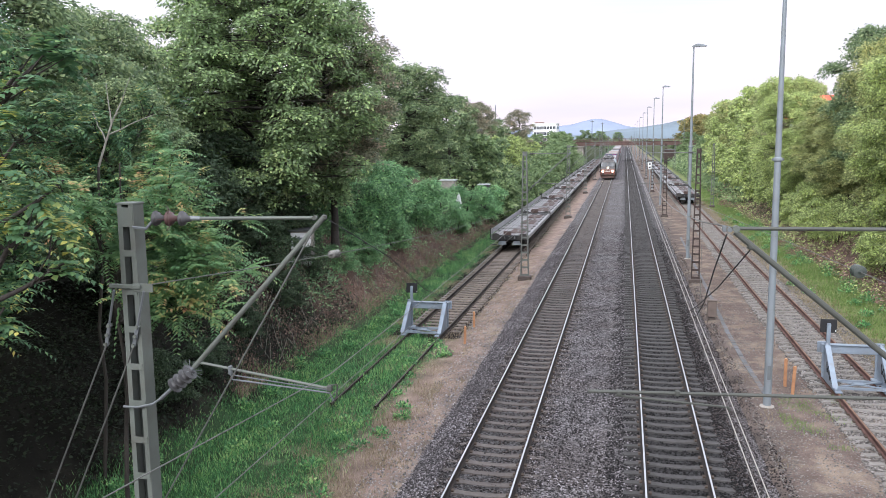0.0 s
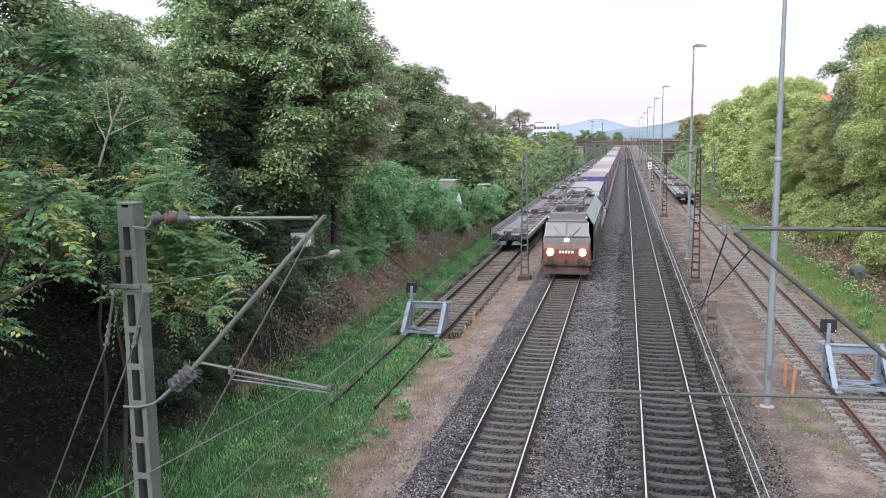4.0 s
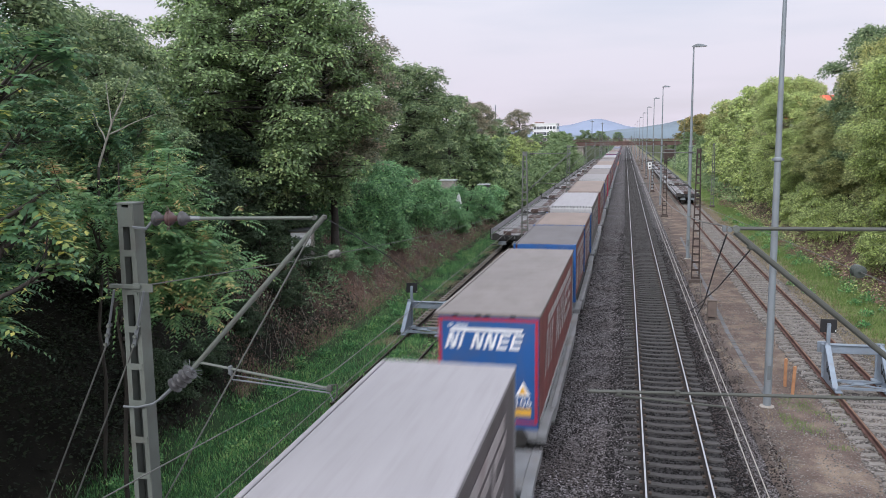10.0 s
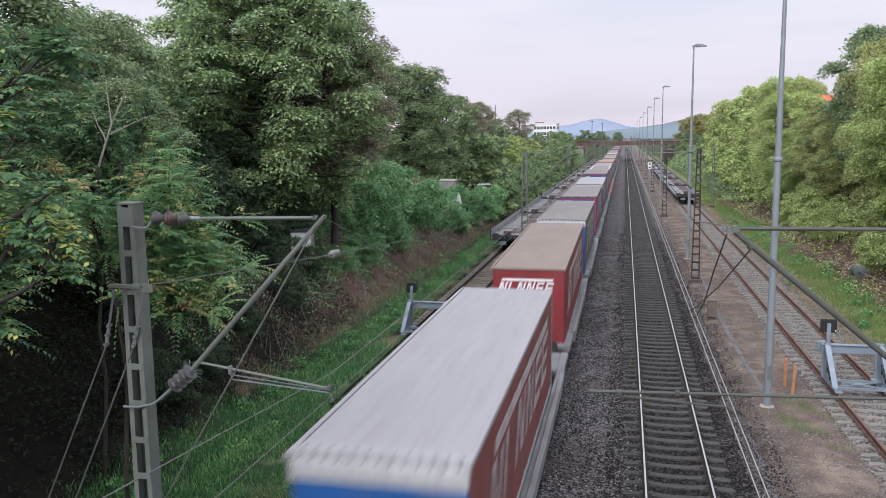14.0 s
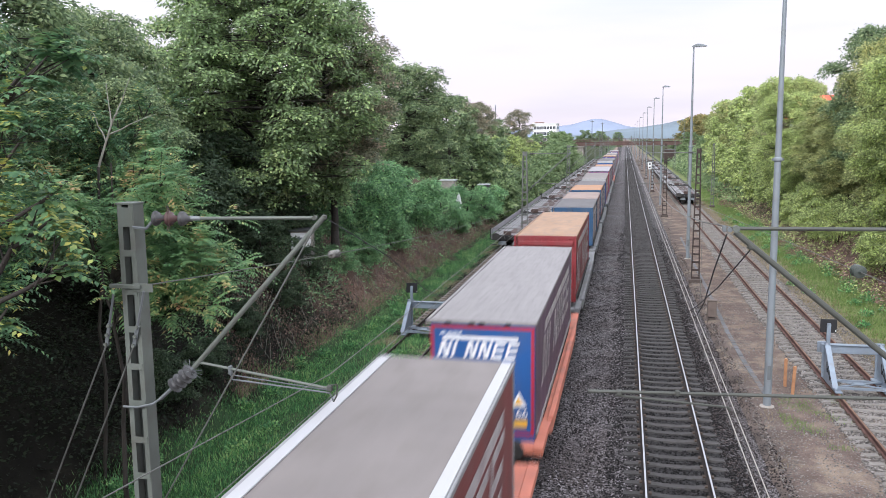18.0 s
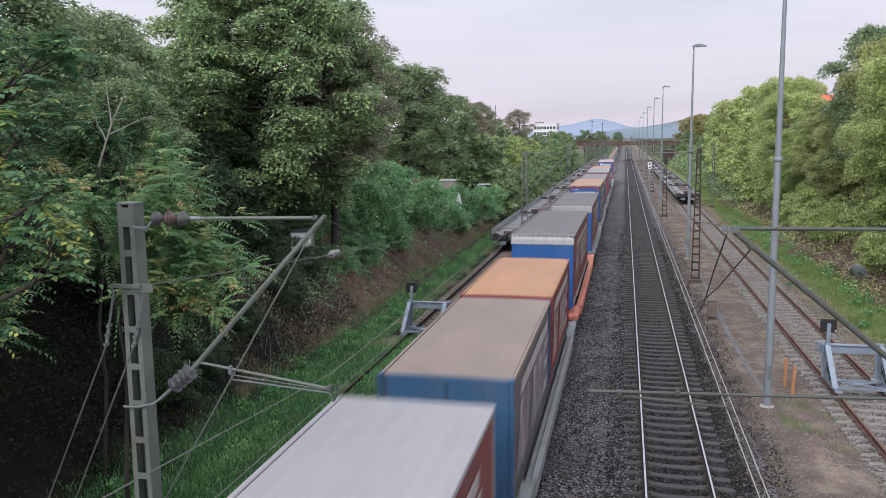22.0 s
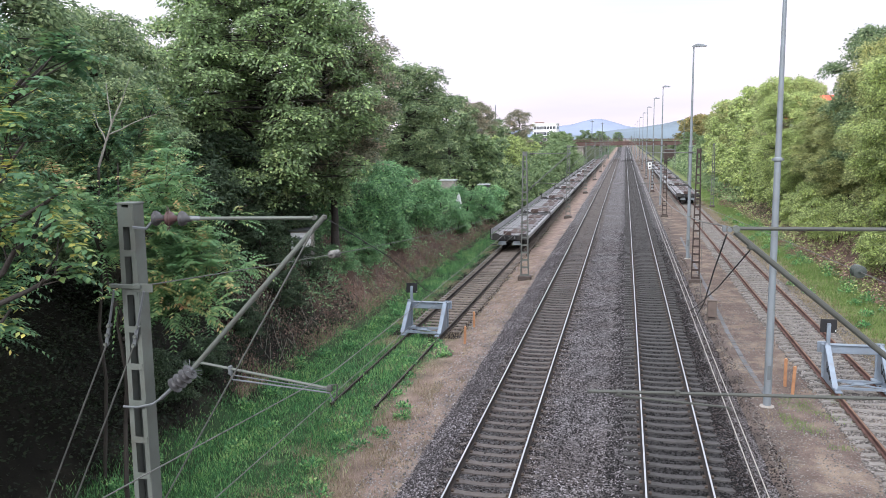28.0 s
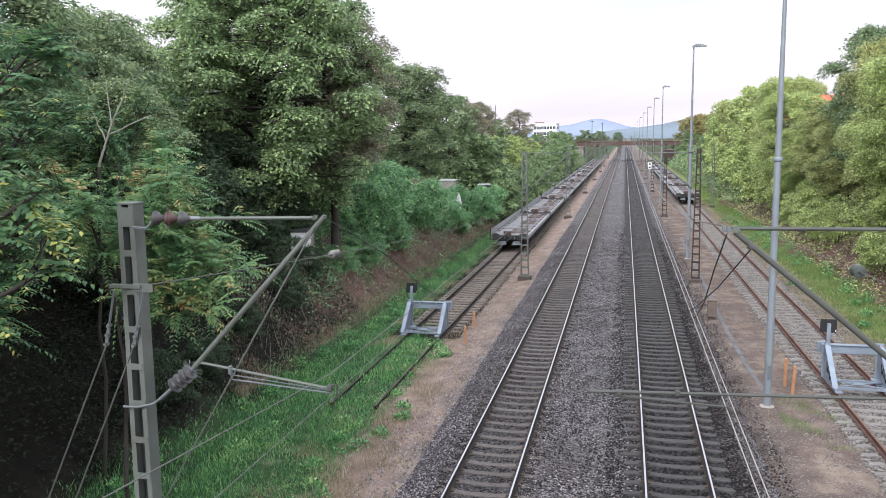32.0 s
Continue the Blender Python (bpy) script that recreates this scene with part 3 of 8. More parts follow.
def build_ground():
    xs = np.unique(np.concatenate([np.array([-4500, -2500, -1200, -400, -150, -60, -40, -30]), np.arange(-24, 24.01, 0.4), np.array([30, 40, 60, 150, 400, 1200, 2500, 4500])]))
    ys = np.unique(np.concatenate([np.array([-600, -200, -60, -20]), np.arange(-8, 60, 0.6), np.arange(60, 300, 4.0), np.array([320, 360, 420, 600, 1000, 1800, 3000, 4800])]))
    gx, gy = np.meshgrid(xs, ys)
    gz = ground_z(gx, gy)
    far = smoothstep(330, 700, gy)
    gz = gz * (1 - far) + np.where(np.abs(gx) < 30, -0.5, 1.0) * far
    rng = np.random.RandomState(4)
    rough = rng.rand(*gz.shape) - 0.5
    amp = np.where((gx < -13) | (gx > 13), 0.22, 0.03) * (np.abs(gx) < 25)
    amp = np.where((gx > -5.2) & (gx < 3.8), 0.0, amp)
    gz = gz + rough * amp
    nx = len(xs)
    idx = np.arange(gx.size).reshape(gx.shape)
    f = np.stack([idx[:-1, :-1], idx[:-1, 1:], idx[1:, 1:], idx[1:, :-1]], -1).reshape(-1, 4)
    me = bpy.data.meshes.new("ground")
    me.from_pydata(np.stack([gx, gy, gz], -1).reshape(-1, 3).tolist(), [], f.tolist())
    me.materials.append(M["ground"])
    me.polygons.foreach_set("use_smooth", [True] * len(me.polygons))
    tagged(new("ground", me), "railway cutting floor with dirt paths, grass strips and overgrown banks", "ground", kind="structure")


build_ground()


def ballast_bed(name, label, prof, y0, y1, material):
    xs = [p[0] for p in prof]
    ys = np.concatenate([np.arange(y0, min(y1, 70), 0.5), np.arange(70, y1 + 0.1, 5.0)])
    fx = np.unique(np.concatenate([np.arange(xs[0], xs[-1], 0.25), [xs[-1]]]))
    gx, gy = np.meshgrid(fx, ys)
    gz = np.interp(gx, xs, [p[1] for p in prof])
    rng = np.random.RandomState(7)
    gz = gz + (rng.rand(*gz.shape) - 0.5) * 0.035
    gx = gx + np.where((gx == fx[0]) | (gx == fx[-1]), (rng.rand(*gz.shape) - 0.5) * 0.5, 0)
    idx = np.arange(gx.size).reshape(gx.shape)
    f = np.stack([idx[:-1, :-1], idx[:-1, 1:], idx[1:, 1:], idx[1:, :-1]], -1).reshape(-1, 4)
    me = bpy.data.meshes.new(name)
    me.from_pydata(np.stack([gx, gy, gz], -1).reshape(-1, 3).tolist(), [], f.tolist())
    me.materials.append(material)
    me.polygons.foreach_set("use_smooth", [True] * len(me.polygons))
    return tagged(new(name, me), label, "ballast", kind="structure")


ballast_bed("ballast_main", "dark crushed-stone ballast under the two main tracks", [(-5.6, -0.62), (-5.0, -0.42), (-4.75, -0.25), (-4.5, -0.185), (-4.0, -0.190), (-3.8, -0.220), (-2.5, -0.220), (-2.3, -0.190), (-1.8, -0.19), (-0.9, -0.25), (0.0, -0.205), (0.3, -0.232), (2.45, -0.232), (2.7, -0.205), (3.15, -0.24), (3.6, -0.42), (4.1, -0.56)], -30, 700, M["ballast"])
ballast_bed("ballast_siding_right", "pale weathered ballast of the siding beside the path", [(5.9, -0.5), (6.2, -0.35), (8.9, -0.35), (9.4, -0.5)], 8, 420, M["ballast_old"])
ballast_bed("ballast_siding_left", "brownish old ballast under the stub siding", [(-10.1, -0.9), (-9.8, -0.72), (-7.3, -0.72), (-6.9, -0.85)], 34.5, 420, M["ballast_brown"])

RAIL = [(-0.075, -0.172), (0.075, -0.172), (0.075, -0.155), (0.012, -0.135), (0.012, -0.045), (0.036, -0.035), (0.036, -0.008), (0.030, -0.0015), (-0.030, -0.0015), (-0.036, -0.008), (-0.036, -0.035), (-0.012, -0.045), (-0.012, -0.135), (-0.075, -0.155)]


def sleeper_mesh(name, material, length, wide, top, wood=False):
    mb = MB()
    if wood:
        mb.cbox(-length / 2, length / 2, -wide / 2, wide / 2, -0.2, 0.0, 0.015)
    else:
        # concrete: full height under the rails, dipped in the middle, sloping shoulders
        half = [(-length / 2, -0.045), (-length / 2 + 0.06, -0.01), (-0.95, 0.0), (-0.52, 0.0), (-0.35, -0.02), (0.35, -0.02), (0.52, 0.0), (0.95, 0.0), (length / 2 - 0.06, -0.01), (length / 2, -0.045)]
        n = len(half)
        vs = [(x, s * wide / 2 * 0.72, z) for s in (-1, 1) for x, z in half] + [(x, s * wide / 2, -0.2) for s in (-1, 1) for x, z in half]
        fs = [(i, i + 1, n + i + 1, n + i) for i in range(n - 1)]
        fs += [(i, 2 * n + i, 2 * n + i + 1, i + 1) for i in range(n - 1)] + [(n + i + 1, 3 * n + i + 1, 3 * n + i, n + i) for i in range(n - 1)]
        fs += [(0, n, 3 * n, 2 * n), (n - 1, 3 * n - 1, 4 * n - 1, 2 * n - 1)]
        mb.add(vs, fs)
    return mb.mesh(name, material)


def track(name, label, cx, rail_z, y0, y1, first, step, smat, head, wood=False, length=2.6, parts=115, wide=0.27):
    t = thing(name, label, "railway track", kind="structure")
    for s in (-1, 1):
        body = MB().prism([(x + cx + s * 0.7535, z + rail_z) for x, z in RAIL], 1, y0, y1)
        r = part("rail", body, M["rail_red"] if head is M["rail_rust"] else M["rail_side"], t)
        top = MB().prism([(cx + s * 0.7535 - 0.022, rail_z - 0.0012), (cx + s * 0.7535 + 0.022, rail_z - 0.0012), (cx + s * 0.7535 + 0.020, rail_z + 0.002), (cx + s * 0.7535 - 0.020, rail_z + 0.002)], 1, y0, y1)
        part("rail_head", top, head, r, "worn running surface")
    me = sleeper_mesh("sleeper", smat, length, wide, 0, wood)
    sz = rail_z - 0.172
    rng = random.Random(name)
    clips, n, y = MB(), 0, first
    restv, restf = [], []
    src_v = [v.co.copy() for v in me.vertices]
    src_f = [tuple(p.vertices) for p in me.polygons]
    while y < min(y1, 330):
        j = rng.uniform(-0.012, 0.012)
        if n < parts:
            part("sleeper", me, None, t, at=pose(cx + rng.uniform(-0.02, 0.02), y + j, sz + rng.uniform(-0.008, 0.004), 0, 0, rng.uniform(-0.5, 0.5)))
            for s in (-1, 1):
                for o in (-0.1, 0.1):
                    clips.box(cx + s * 0.7535 + o - 0.035, cx + s * 0.7535 + o + 0.035, y - 0.06, y + 0.06, sz - 0.01, sz + 0.035)
        else:
            k = len(restv)
            restv += [(v.x + cx, v.y + y, v.z + sz) for v in src_v]
            restf += [tuple(i + k for i in f) for f in src_f]
        n, y = n + 1, y + step
    if clips.v:
        part("rail_fastenings", clips, M["clip"], t)["kind"] = "stuff"
    if restv:
        rm = bpy.data.meshes.new("far_sleepers")
        rm.from_pydata(restv, [], restf)
        rm.materials.append(smat)
        part("far_sleepers", rm, None, t)["kind"] = "stuff"
    return t



# ---- tracks ----
track("track_1", "main track with rusty brown stained sleepers and polished rails", T1, 0.0, -30, 900, -5.75, 0.6, M["sleeper_brown"], M["rail_head"])
track("track_2", "main track with dark oily concrete sleepers and polished rails", T2, 0.0, -30, 900, -5.6, 0.6, M["sleeper_dark"], M["rail_head"])
track("track_3", "disused siding with pale concrete sleepers and rusty rails", T3, Z3, 16.0, 420, 16.6, 0.63, M["sleeper_light"], M["rail_rust"], parts=75, wide=0.25)
track("track_4", "stub siding on old timber sleepers with rusty rails", T0, Z0, 24.0, 420, 35.2, 0.63, M["sleeper_wood"], M["rail_dark"], True, parts=75, wide=0.25)

# ---- catenary masts, wires, lamps ----
def insulator(parent, p0, p1, discs=3, r=0.085, material=None, core=0.035):
    """A row of ribbed discs on a rod from p0 to p1."""
    p0, p1 = Vector(p0), Vector(p1)
    L = (p1 - p0).length
    prof = [(0, core * 0.8)]
    for i in range(discs):
        a = L * (i + 0.5) / discs
        w = L / discs * 0.34
        prof += [(a - w, core), (a - w * 0.5, r * 0.9), (a, r), (a + w * 0.35, r * 0.55), (a + w, core)]
    prof += [(L, core * 0.8)]
    return part("insulator", MB().lathe(p0, p1 - p0, prof, 14), material or M["porcelain"], parent, smooth=True)


RUNG = {}


def lattice_mast(name, label, height, w0, w1, depth, material, rungs, step, foot=True, base_z=0.0):
    """Two channel legs joined by batten plates on both faces, on a concrete foot."""
    t = thing(name, label, "mast", "catenary masts")
    for s in (-1, 1):
        leg = MB()
        x0, x1, fl, h = s * w0 / 2, s * w1 / 2, -s * 0.06, depth / 2
        web, t1 = -s * 0.016, 0.014
        sect = [(0, -h), (fl, -h), (fl, -h + t1), (web, -h + t1), (web, h - t1), (fl, h - t1), (fl, h), (0, h)]
        k = len(sect)
        leg.add([(x0 + a, b, base_z) for a, b in sect] + [(x1 + a, b, height) for a, b in sect], [(i, (i + 1) % k, k + (i + 1) % k, k + i) for i in range(k)] + [(0, 1, 2, 3), (0, 3, 4, 7), (4, 5, 6, 7), (k, k + 1, k + 2, k + 3), (k, k + 3, k + 4, k + 7), (k + 4, k + 5, k + 6, k + 7)])
        part("leg", leg, material, t)
    for i in range(rungs):
        z = height - 0.12 - i * step
        if z < base_z + 0.2:
            break
        w = w0 + (w1 - w0) * (z - base_z) / (height - base_z) - 0.02
        h = 0.16 if i == 0 else 0.075
        for y in (-depth / 2 - 0.009, depth / 2 + 0.001):
            part("batten", MB().box(-w / 2, w / 2, y, y + 0.008, z - h / 2 - (0.06 if i == 0 else 0), z + h / 2), material, t)
    part("cap", MB().cbox(-w1 / 2 - 0.012, w1 / 2 + 0.012, -depth / 2 - 0.01, depth / 2 + 0.01, height - 0.01, height + 0.012, 0.004), material, t)
    if foot:
        part("footing", MB().cbox(-w0 * 0.75, w0 * 0.75, -w0 * 0.7, w0 * 0.7, base_z - 0.5, base_z + 0.22, 0.03), M["footing"], t, "weathered concrete foot")
    return t


def cantilever(t, side, reach, zt, zl, w, near=False):
    """The swivelling bracket of a mast, reaching `reach` metres towards side; local to the mast."""
    tube = M["tube"]
    a = side * w / 2
    tip = (side * reach, 0, zt)
    top_in = (a + side * 0.12, 0, zt - 0.02)
    n = 2 if near else 3
    insulator(t, (a + side * 0.16, 0, zt - 0.02), (a + side * 0.46, 0, zt - 0.02), n, 0.085, M["porcelain"])
    part("bracket", MB().bar((a - side * 0.05, 0, zt - 0.06), (a + side * 0.17, 0, zt - 0.02), 0.05, 0.04), M["galv"], t)
    part("top_tube", MB().tube((a + side * 0.46, 0, zt - 0.02), tip, 0.022, 0.022, 8), tube, t)
    low = (a + side * 0.05, 0, zl - 0.38)
    kn = (a + side * 0.52, 0, zl + 0.06)
    part("bracket", MB().bar((a - side * 0.05, 0, zl - 0.40), low, 0.05, 0.05), M["galv"], t)
    mid0, mid1 = Vector(low).lerp(Vector(kn), 0.3), Vector(low).lerp(Vector(kn), 0.92)
    part("insulator_rod", MB().tube(low, kn, 0.02, 0.02, 6), M["galv"], t)
    insulator(t, mid0, mid1, 3, 0.07)
    part("strut_tube", MB().tube(kn, tip, 0.032, 0.032, 8), tube, t)
    part("clamp", MB().cbox(tip[0] - 0.05, tip[0] + 0.05, -0.05, 0.05, zt - 0.06, zt + 0.05, 0.012), M["galv"], t)
    return kn, tip


def near_mast():
    """The mast beside the viewer, with its bracket over the first main track."""
    t = lattice_mast("catenary_mast", "weathered grey-green lattice catenary mast with bracket arm and insulators", 7.38, 0.28, 0.205, 0.2, M["mast_green"], 18, 0.445, True, -0.5)
    t.matrix_basis = pose(-5.53, 8.2, 0)
    g = M["galv"]
    # head insulators and top tube
    part("bracket", MB().line([(0.10, -0.13, 7.12), (0.24, -0.08, 7.10), (0.30, -0.02, 7.19)], 0.018), g, t)
    for i, m in enumerate(("porcelain", "porcelain_red", "porcelain")):
        x = 0.29 + i * 0.165
        part("insulator", MB().lathe((x, 0, 7.21), (1, 0, 0), [(0, 0.03), (0.012, 0.045), (0.02, 0.085), (0.034, 0.088), (0.045, 0.05), (0.058, 0.074), (0.066, 0.074), (0.078, 0.04), (0.15, 0.03)], 18), M[m], t, smooth=True)
    for i in range(14):
        a = i * 0.449
        part("bird_guard", MB().line([(0.50, 0.05 * math.cos(a), 7.21 + 0.05 * math.sin(a)), (0.47 + 0.05 * math.cos(a * 3), 0.15 * math.cos(a), 7.21 + 0.15 * math.sin(a))], 0.0028, 4), M["porcelain_red"], t)
    part("tube_end", MB().tube((0.76, 0, 7.215), (0.88, 0, 7.215), 0.03, 0.024, 8), g, t)
    part("top_tube", MB().tube((0.86, 0, 7.215), (2.28, 0, 7.235), 0.019, 0.019, 8), M["mast_green"], t)
    part("tube_eye", MB().lathe((2.25, -0.025, 7.235), (0, 1, 0), [(0, 0.026), (0.05, 0.026)], 12), M["tube_dark"], t)
    tip = (2.36, 0, 7.25)
    part("tip_clamp", MB().cbox(2.335, 2.385, -0.025, 0.025, 7.215, 7.27, 0.01), M["tube_dark"], t)
    # lower insulator and strut
    part("bracket", MB().line([(-0.16, -0.14, 5.0), (0.02, -0.14, 5.0), (0.20, -0.1, 5.04), (0.28, -0.03, 5.10)], 0.015), g, t)
    part("insulator_rod", MB().tube((0.24, 0, 5.07), (0.74, 0, 5.51), 0.022, 0.022, 8), g, t)
    for i in range(4):
        p = Vector((0.42, 0, 5.23)).lerp(Vector((0.62, 0, 5.40)), i / 3)
        part("insulator", MB().lathe(p, (0.5, 0, 0.44), [(0, 0.035), (0.012, 0.05), (0.02, 0.098), (0.032, 0.10), (0.04, 0.06), (0.06, 0.045), (0.07, 0.03)], 18), M["porcelain"], t)
    for i in range(12):
        a = i * 0.5236
        o = Vector((-0.66 * math.sin(a), math.cos(a), 0.75 * math.sin(a)))
        q = Vector((0.66, 0, 5.44))
        part("bird_guard", MB().line([q + o * 0.04, q + o * 0.14 + Vector((0.02, 0, 0.02))], 0.003, 4), M["galv"], t)
    part("strut_tube", MB().tube((0.70, 0, 5.48), tip, 0.029, 0.029, 10), M["mast_green"], t)
    part("registration_tube", MB().tube((0.78, 0, 5.54), (2.36, 0, 5.32), 0.017, 0.017, 8), M["mast_green"], t)
    part("steady_arm", MB().line([(1.16, 0, 5.42), (1.18, 0, 5.36), (2.36, 0, 5.27), (2.40, 0, 5.18)], 0.010), g, t)
    part("steady_arm", MB().line([(1.16, 0.04, 5.40), (2.34, 0.04, 5.285)], 0.008), g, t)
    part("tube_clamp", MB().cbox(1.14, 1.18, -0.025, 0.025, 5.42, 5.52, 0.006), g, t)
    part("drop_link", MB().line([(2.36, 0, 5.36), (2.45, 0, 5.37), (2.44, 0, 5.24), (2.40, 0, 5.17)], 0.009), M["tube_dark"], t)
    part("arm_joint", MB().cbox(2.33, 2.39, -0.025, 0.025, 5.29, 5.36, 0.008), M["tube_dark"], t)
    part("stay_rope", MB().line([(2.28, -0.02, 7.18), (0.20, -0.14, 3.72)], 0.010), M["wire"], t)
    # cross arm with the anchored feeder and its guys
    part("cross_arm", MB().cbox(-0.24, 0.16, -0.15, -0.11, 6.41, 6.46, 0.006), M["mast_green"], t)
    part("cross_arm", MB().cbox(0.04, 0.30, -0.12, -0.10, 6.37, 6.47, 0.006), M["mast_green"], t)
    for p0, p1 in (((-0.14, -0.2, 6.40), (-0.36, -0.1, 5.72)), ((0.24, -0.2, 6.40), (0.0, -0.1, 5.72))):
        q = Vector(p0).lerp(Vector(p1), 0.62)
        part("guy_rod", MB().tube(p0, q, 0.014, 0.014, 6), g, t)
        tb = part("turnbuckle", MB().bar(q, p1, 0.012, 0.06), g, t)
        for f in (0.05, 0.5, 0.95):
            w = q.lerp(Vector(p1), f)
            part("turnbuckle_bolt", MB().tube((w[0], w[1] - 0.035, w[2]), (w[0], w[1] + 0.035, w[2]), 0.022, 0.022, 8), M["mast_green"], tb)
    for p0, p1 in (((-0.36, -0.1, 5.72), (-3.49, -0.1, -0.75)), ((0.0, -0.1, 5.72), (-3.10, -0.1, -0.75))):
        part("guy_wire", MB().tube(p0, p1, 0.011, 0.011, 5), M["wire"], t)
    return t


near_mast()


def near_bracket():
    """The opposite mast and its bracket over the second main track."""
    t = lattice_mast("catenary_mast", "rust-brown lattice catenary mast with long green bracket tubes", 7.38, 0.5, 0.3, 0.28, M["mast_rust"], 16, 0.445, True, -0.45)
    t.matrix_basis = pose(4.15, 8.3, 0)
    g, m = M["galv"], M["tube_dark"]
    part("top_tube", MB().tube((-3.10, 0, 7.165), (-0.6, 0, 7.18), 0.019, 0.019, 8), m, t)
    insulator(t, (-0.6, 0, 7.18), (-0.16, 0, 7.18), 3)
    part("tip_clamp", MB().cbox(-3.20, -3.16, -0.02, 0.02, 7.13, 7.19, 0.006), g, t)
    part("tip_clamp", MB().lathe((-3.07, -0.035, 7.16), (0, 1, 0), [(0, 0.034), (0.07, 0.034)], 12), M["mast_green"], t)
    part("tip_eye", MB().lathe((-3.13, -0.025, 7.15), (0, 1, 0), [(0, 0.024), (0.05, 0.024)], 10), M["galv"], t)
    part("strut_tube", MB().tube((-3.08, 0, 7.13), (-0.55, 0, 5.02), 0.029, 0.029, 10), m, t)
    insulator(t, (-0.55, 0, 5.02), (-0.17, 0, 4.70), 3)
    part("strut_clamp", MB().lathe((-2.945, 0, 7.005), (0.767, 0, -0.64), [(0, 0.036), (0.045, 0.036)], 12), m, t)
    part("registration_tube", MB().tube((-4.48, 0, 5.43), (-1.0, 0, 5.54), 0.018, 0.018, 8), m, t)
    part("tube_clamp", MB().cbox(-4.19, -4.13, -0.03, 0.03, 5.40, 5.46, 0.01), m, t)
    part("tube_clamp", MB().cbox(-3.60, -3.56, -0.026, 0.026, 5.43, 5.49, 0.008), m, t)
    part("steady_arm", MB().line([(-4.20, 0, 5.40), (-3.08, 0, 5.34), (-3.06, 0, 5.30)], 0.013), m, t)
    part("steady_arm", MB().line([(-4.16, 0.05, 5.38), (-3.10, 0.05, 5.32)], 0.008), m, t)
    part("cross_arm", MB().cbox(-0.2, 0.3, -0.2, -0.12, 6.40, 6.48, 0.01), m, t)
    return t


near_bracket()


def line_masts():
    proto_l = lattice_mast("catenary_mast", "slender grey lattice catenary mast on a concrete foot", 7.25, 0.52, 0.26, 0.26, M["tube"], 17, 0.46, True, -0.5)
    cantilever(proto_l, 1, 2.68, 7.15, 5.3, 0.3)
    part("registration_tube", MB().tube((0.6, 0, 5.4), (2.7, 0, 5.30), 0.022, 0.022, 6), M["tube"], proto_l)
    proto_r = lattice_mast("catenary_mast", "rust-brown lattice catenary mast on a concrete foot", 7.35, 0.5, 0.24, 0.26, M["mast_rust"], 17, 0.46, True, -0.4)
    cantilever(proto_r, -1, 2.85, 7.15, 5.3, 0.3)
    part("registration_tube", MB().tube((-0.6, 0, 5.4), (-3.5, 0, 5.38), 0.022, 0.022, 6), M["tube"], proto_r)
    ys = [48.5, 87.0, 126.0, 165.0, 204.0, 243.0]
    proto_l.matrix_basis, proto_r.matrix_basis = pose(-5.86, ys[0], 0), pose(4.13, ys[0] - 0.1, 0)
    for y in ys[1:]:
        copy_thing(proto_l, pose(-5.86, y, 0))
        copy_thing(proto_r, pose(4.18, y + 1.2, 0))
    siding = lattice_mast("catenary_mast", "thin grey lattice mast beside the grass", 7.2, 0.4, 0.22, 0.22, M["tube"], 16, 0.46, True, -0.4)
    siding.matrix_basis = pose(10.3, 101.0, 0)
    copy_thing(siding, pose(10.4, 140.0, 0))
    copy_thing(siding, pose(10.4, 180.0, 0))


line_masts()


def overhead_line(name, label, x, zc, zm, supports, double=0.0, first=0):
    """Contact wire, sagging messenger wire and droppers between the supports."""
    t = thing(name, label, "overhead line")
    y0, y1 = supports[0], supports[-1]
    part("contact_wire", MB().tube((x, -20, zc), (x, y1, zc), 0.0052, 0.0052, 6), M["copper" if double else "wire"], t)
    if double:
        part("contact_wire", MB().tube((x - double, -20, zc + 0.01), (x - double, y1, zc + 0.01), 0.0052, 0.0052, 6), M["copper"], t)
    for a, b in zip(supports[first:], supports[first + 1:]):
        n = 10
        pts = []
        for i in range(n + 1):
            f = i / n
            pts.append((x, a + (b - a) * f, zm - 0.95 * 4 * f * (1 - f) * min(1, (b - a) / 40)))
        part("messenger_wire", MB().line(pts, 0.0075, 5), M["wire"], t)
        for p in pts[1:-1:2]:
            part("dropper", MB().tube(p, (x, p[1], zc), 0.004, 0.004, 4), M["wire"], t)
    return t


overhead_line("overhead_line", "thin contact wire and messenger over the first track", T1 + 0.02, 5.24, 7.24, [8.2, 48.5, 87.0, 126.0, 165.0, 204.0, 243.0, 283.0], first=1)
overhead_line("overhead_line", "pale double contact wire and messenger over the second track", 1.13, 5.31, 7.16, [8.3, 48.4, 88.2, 127.2, 166.2, 205.2, 244.2, 283.0], 0.075)


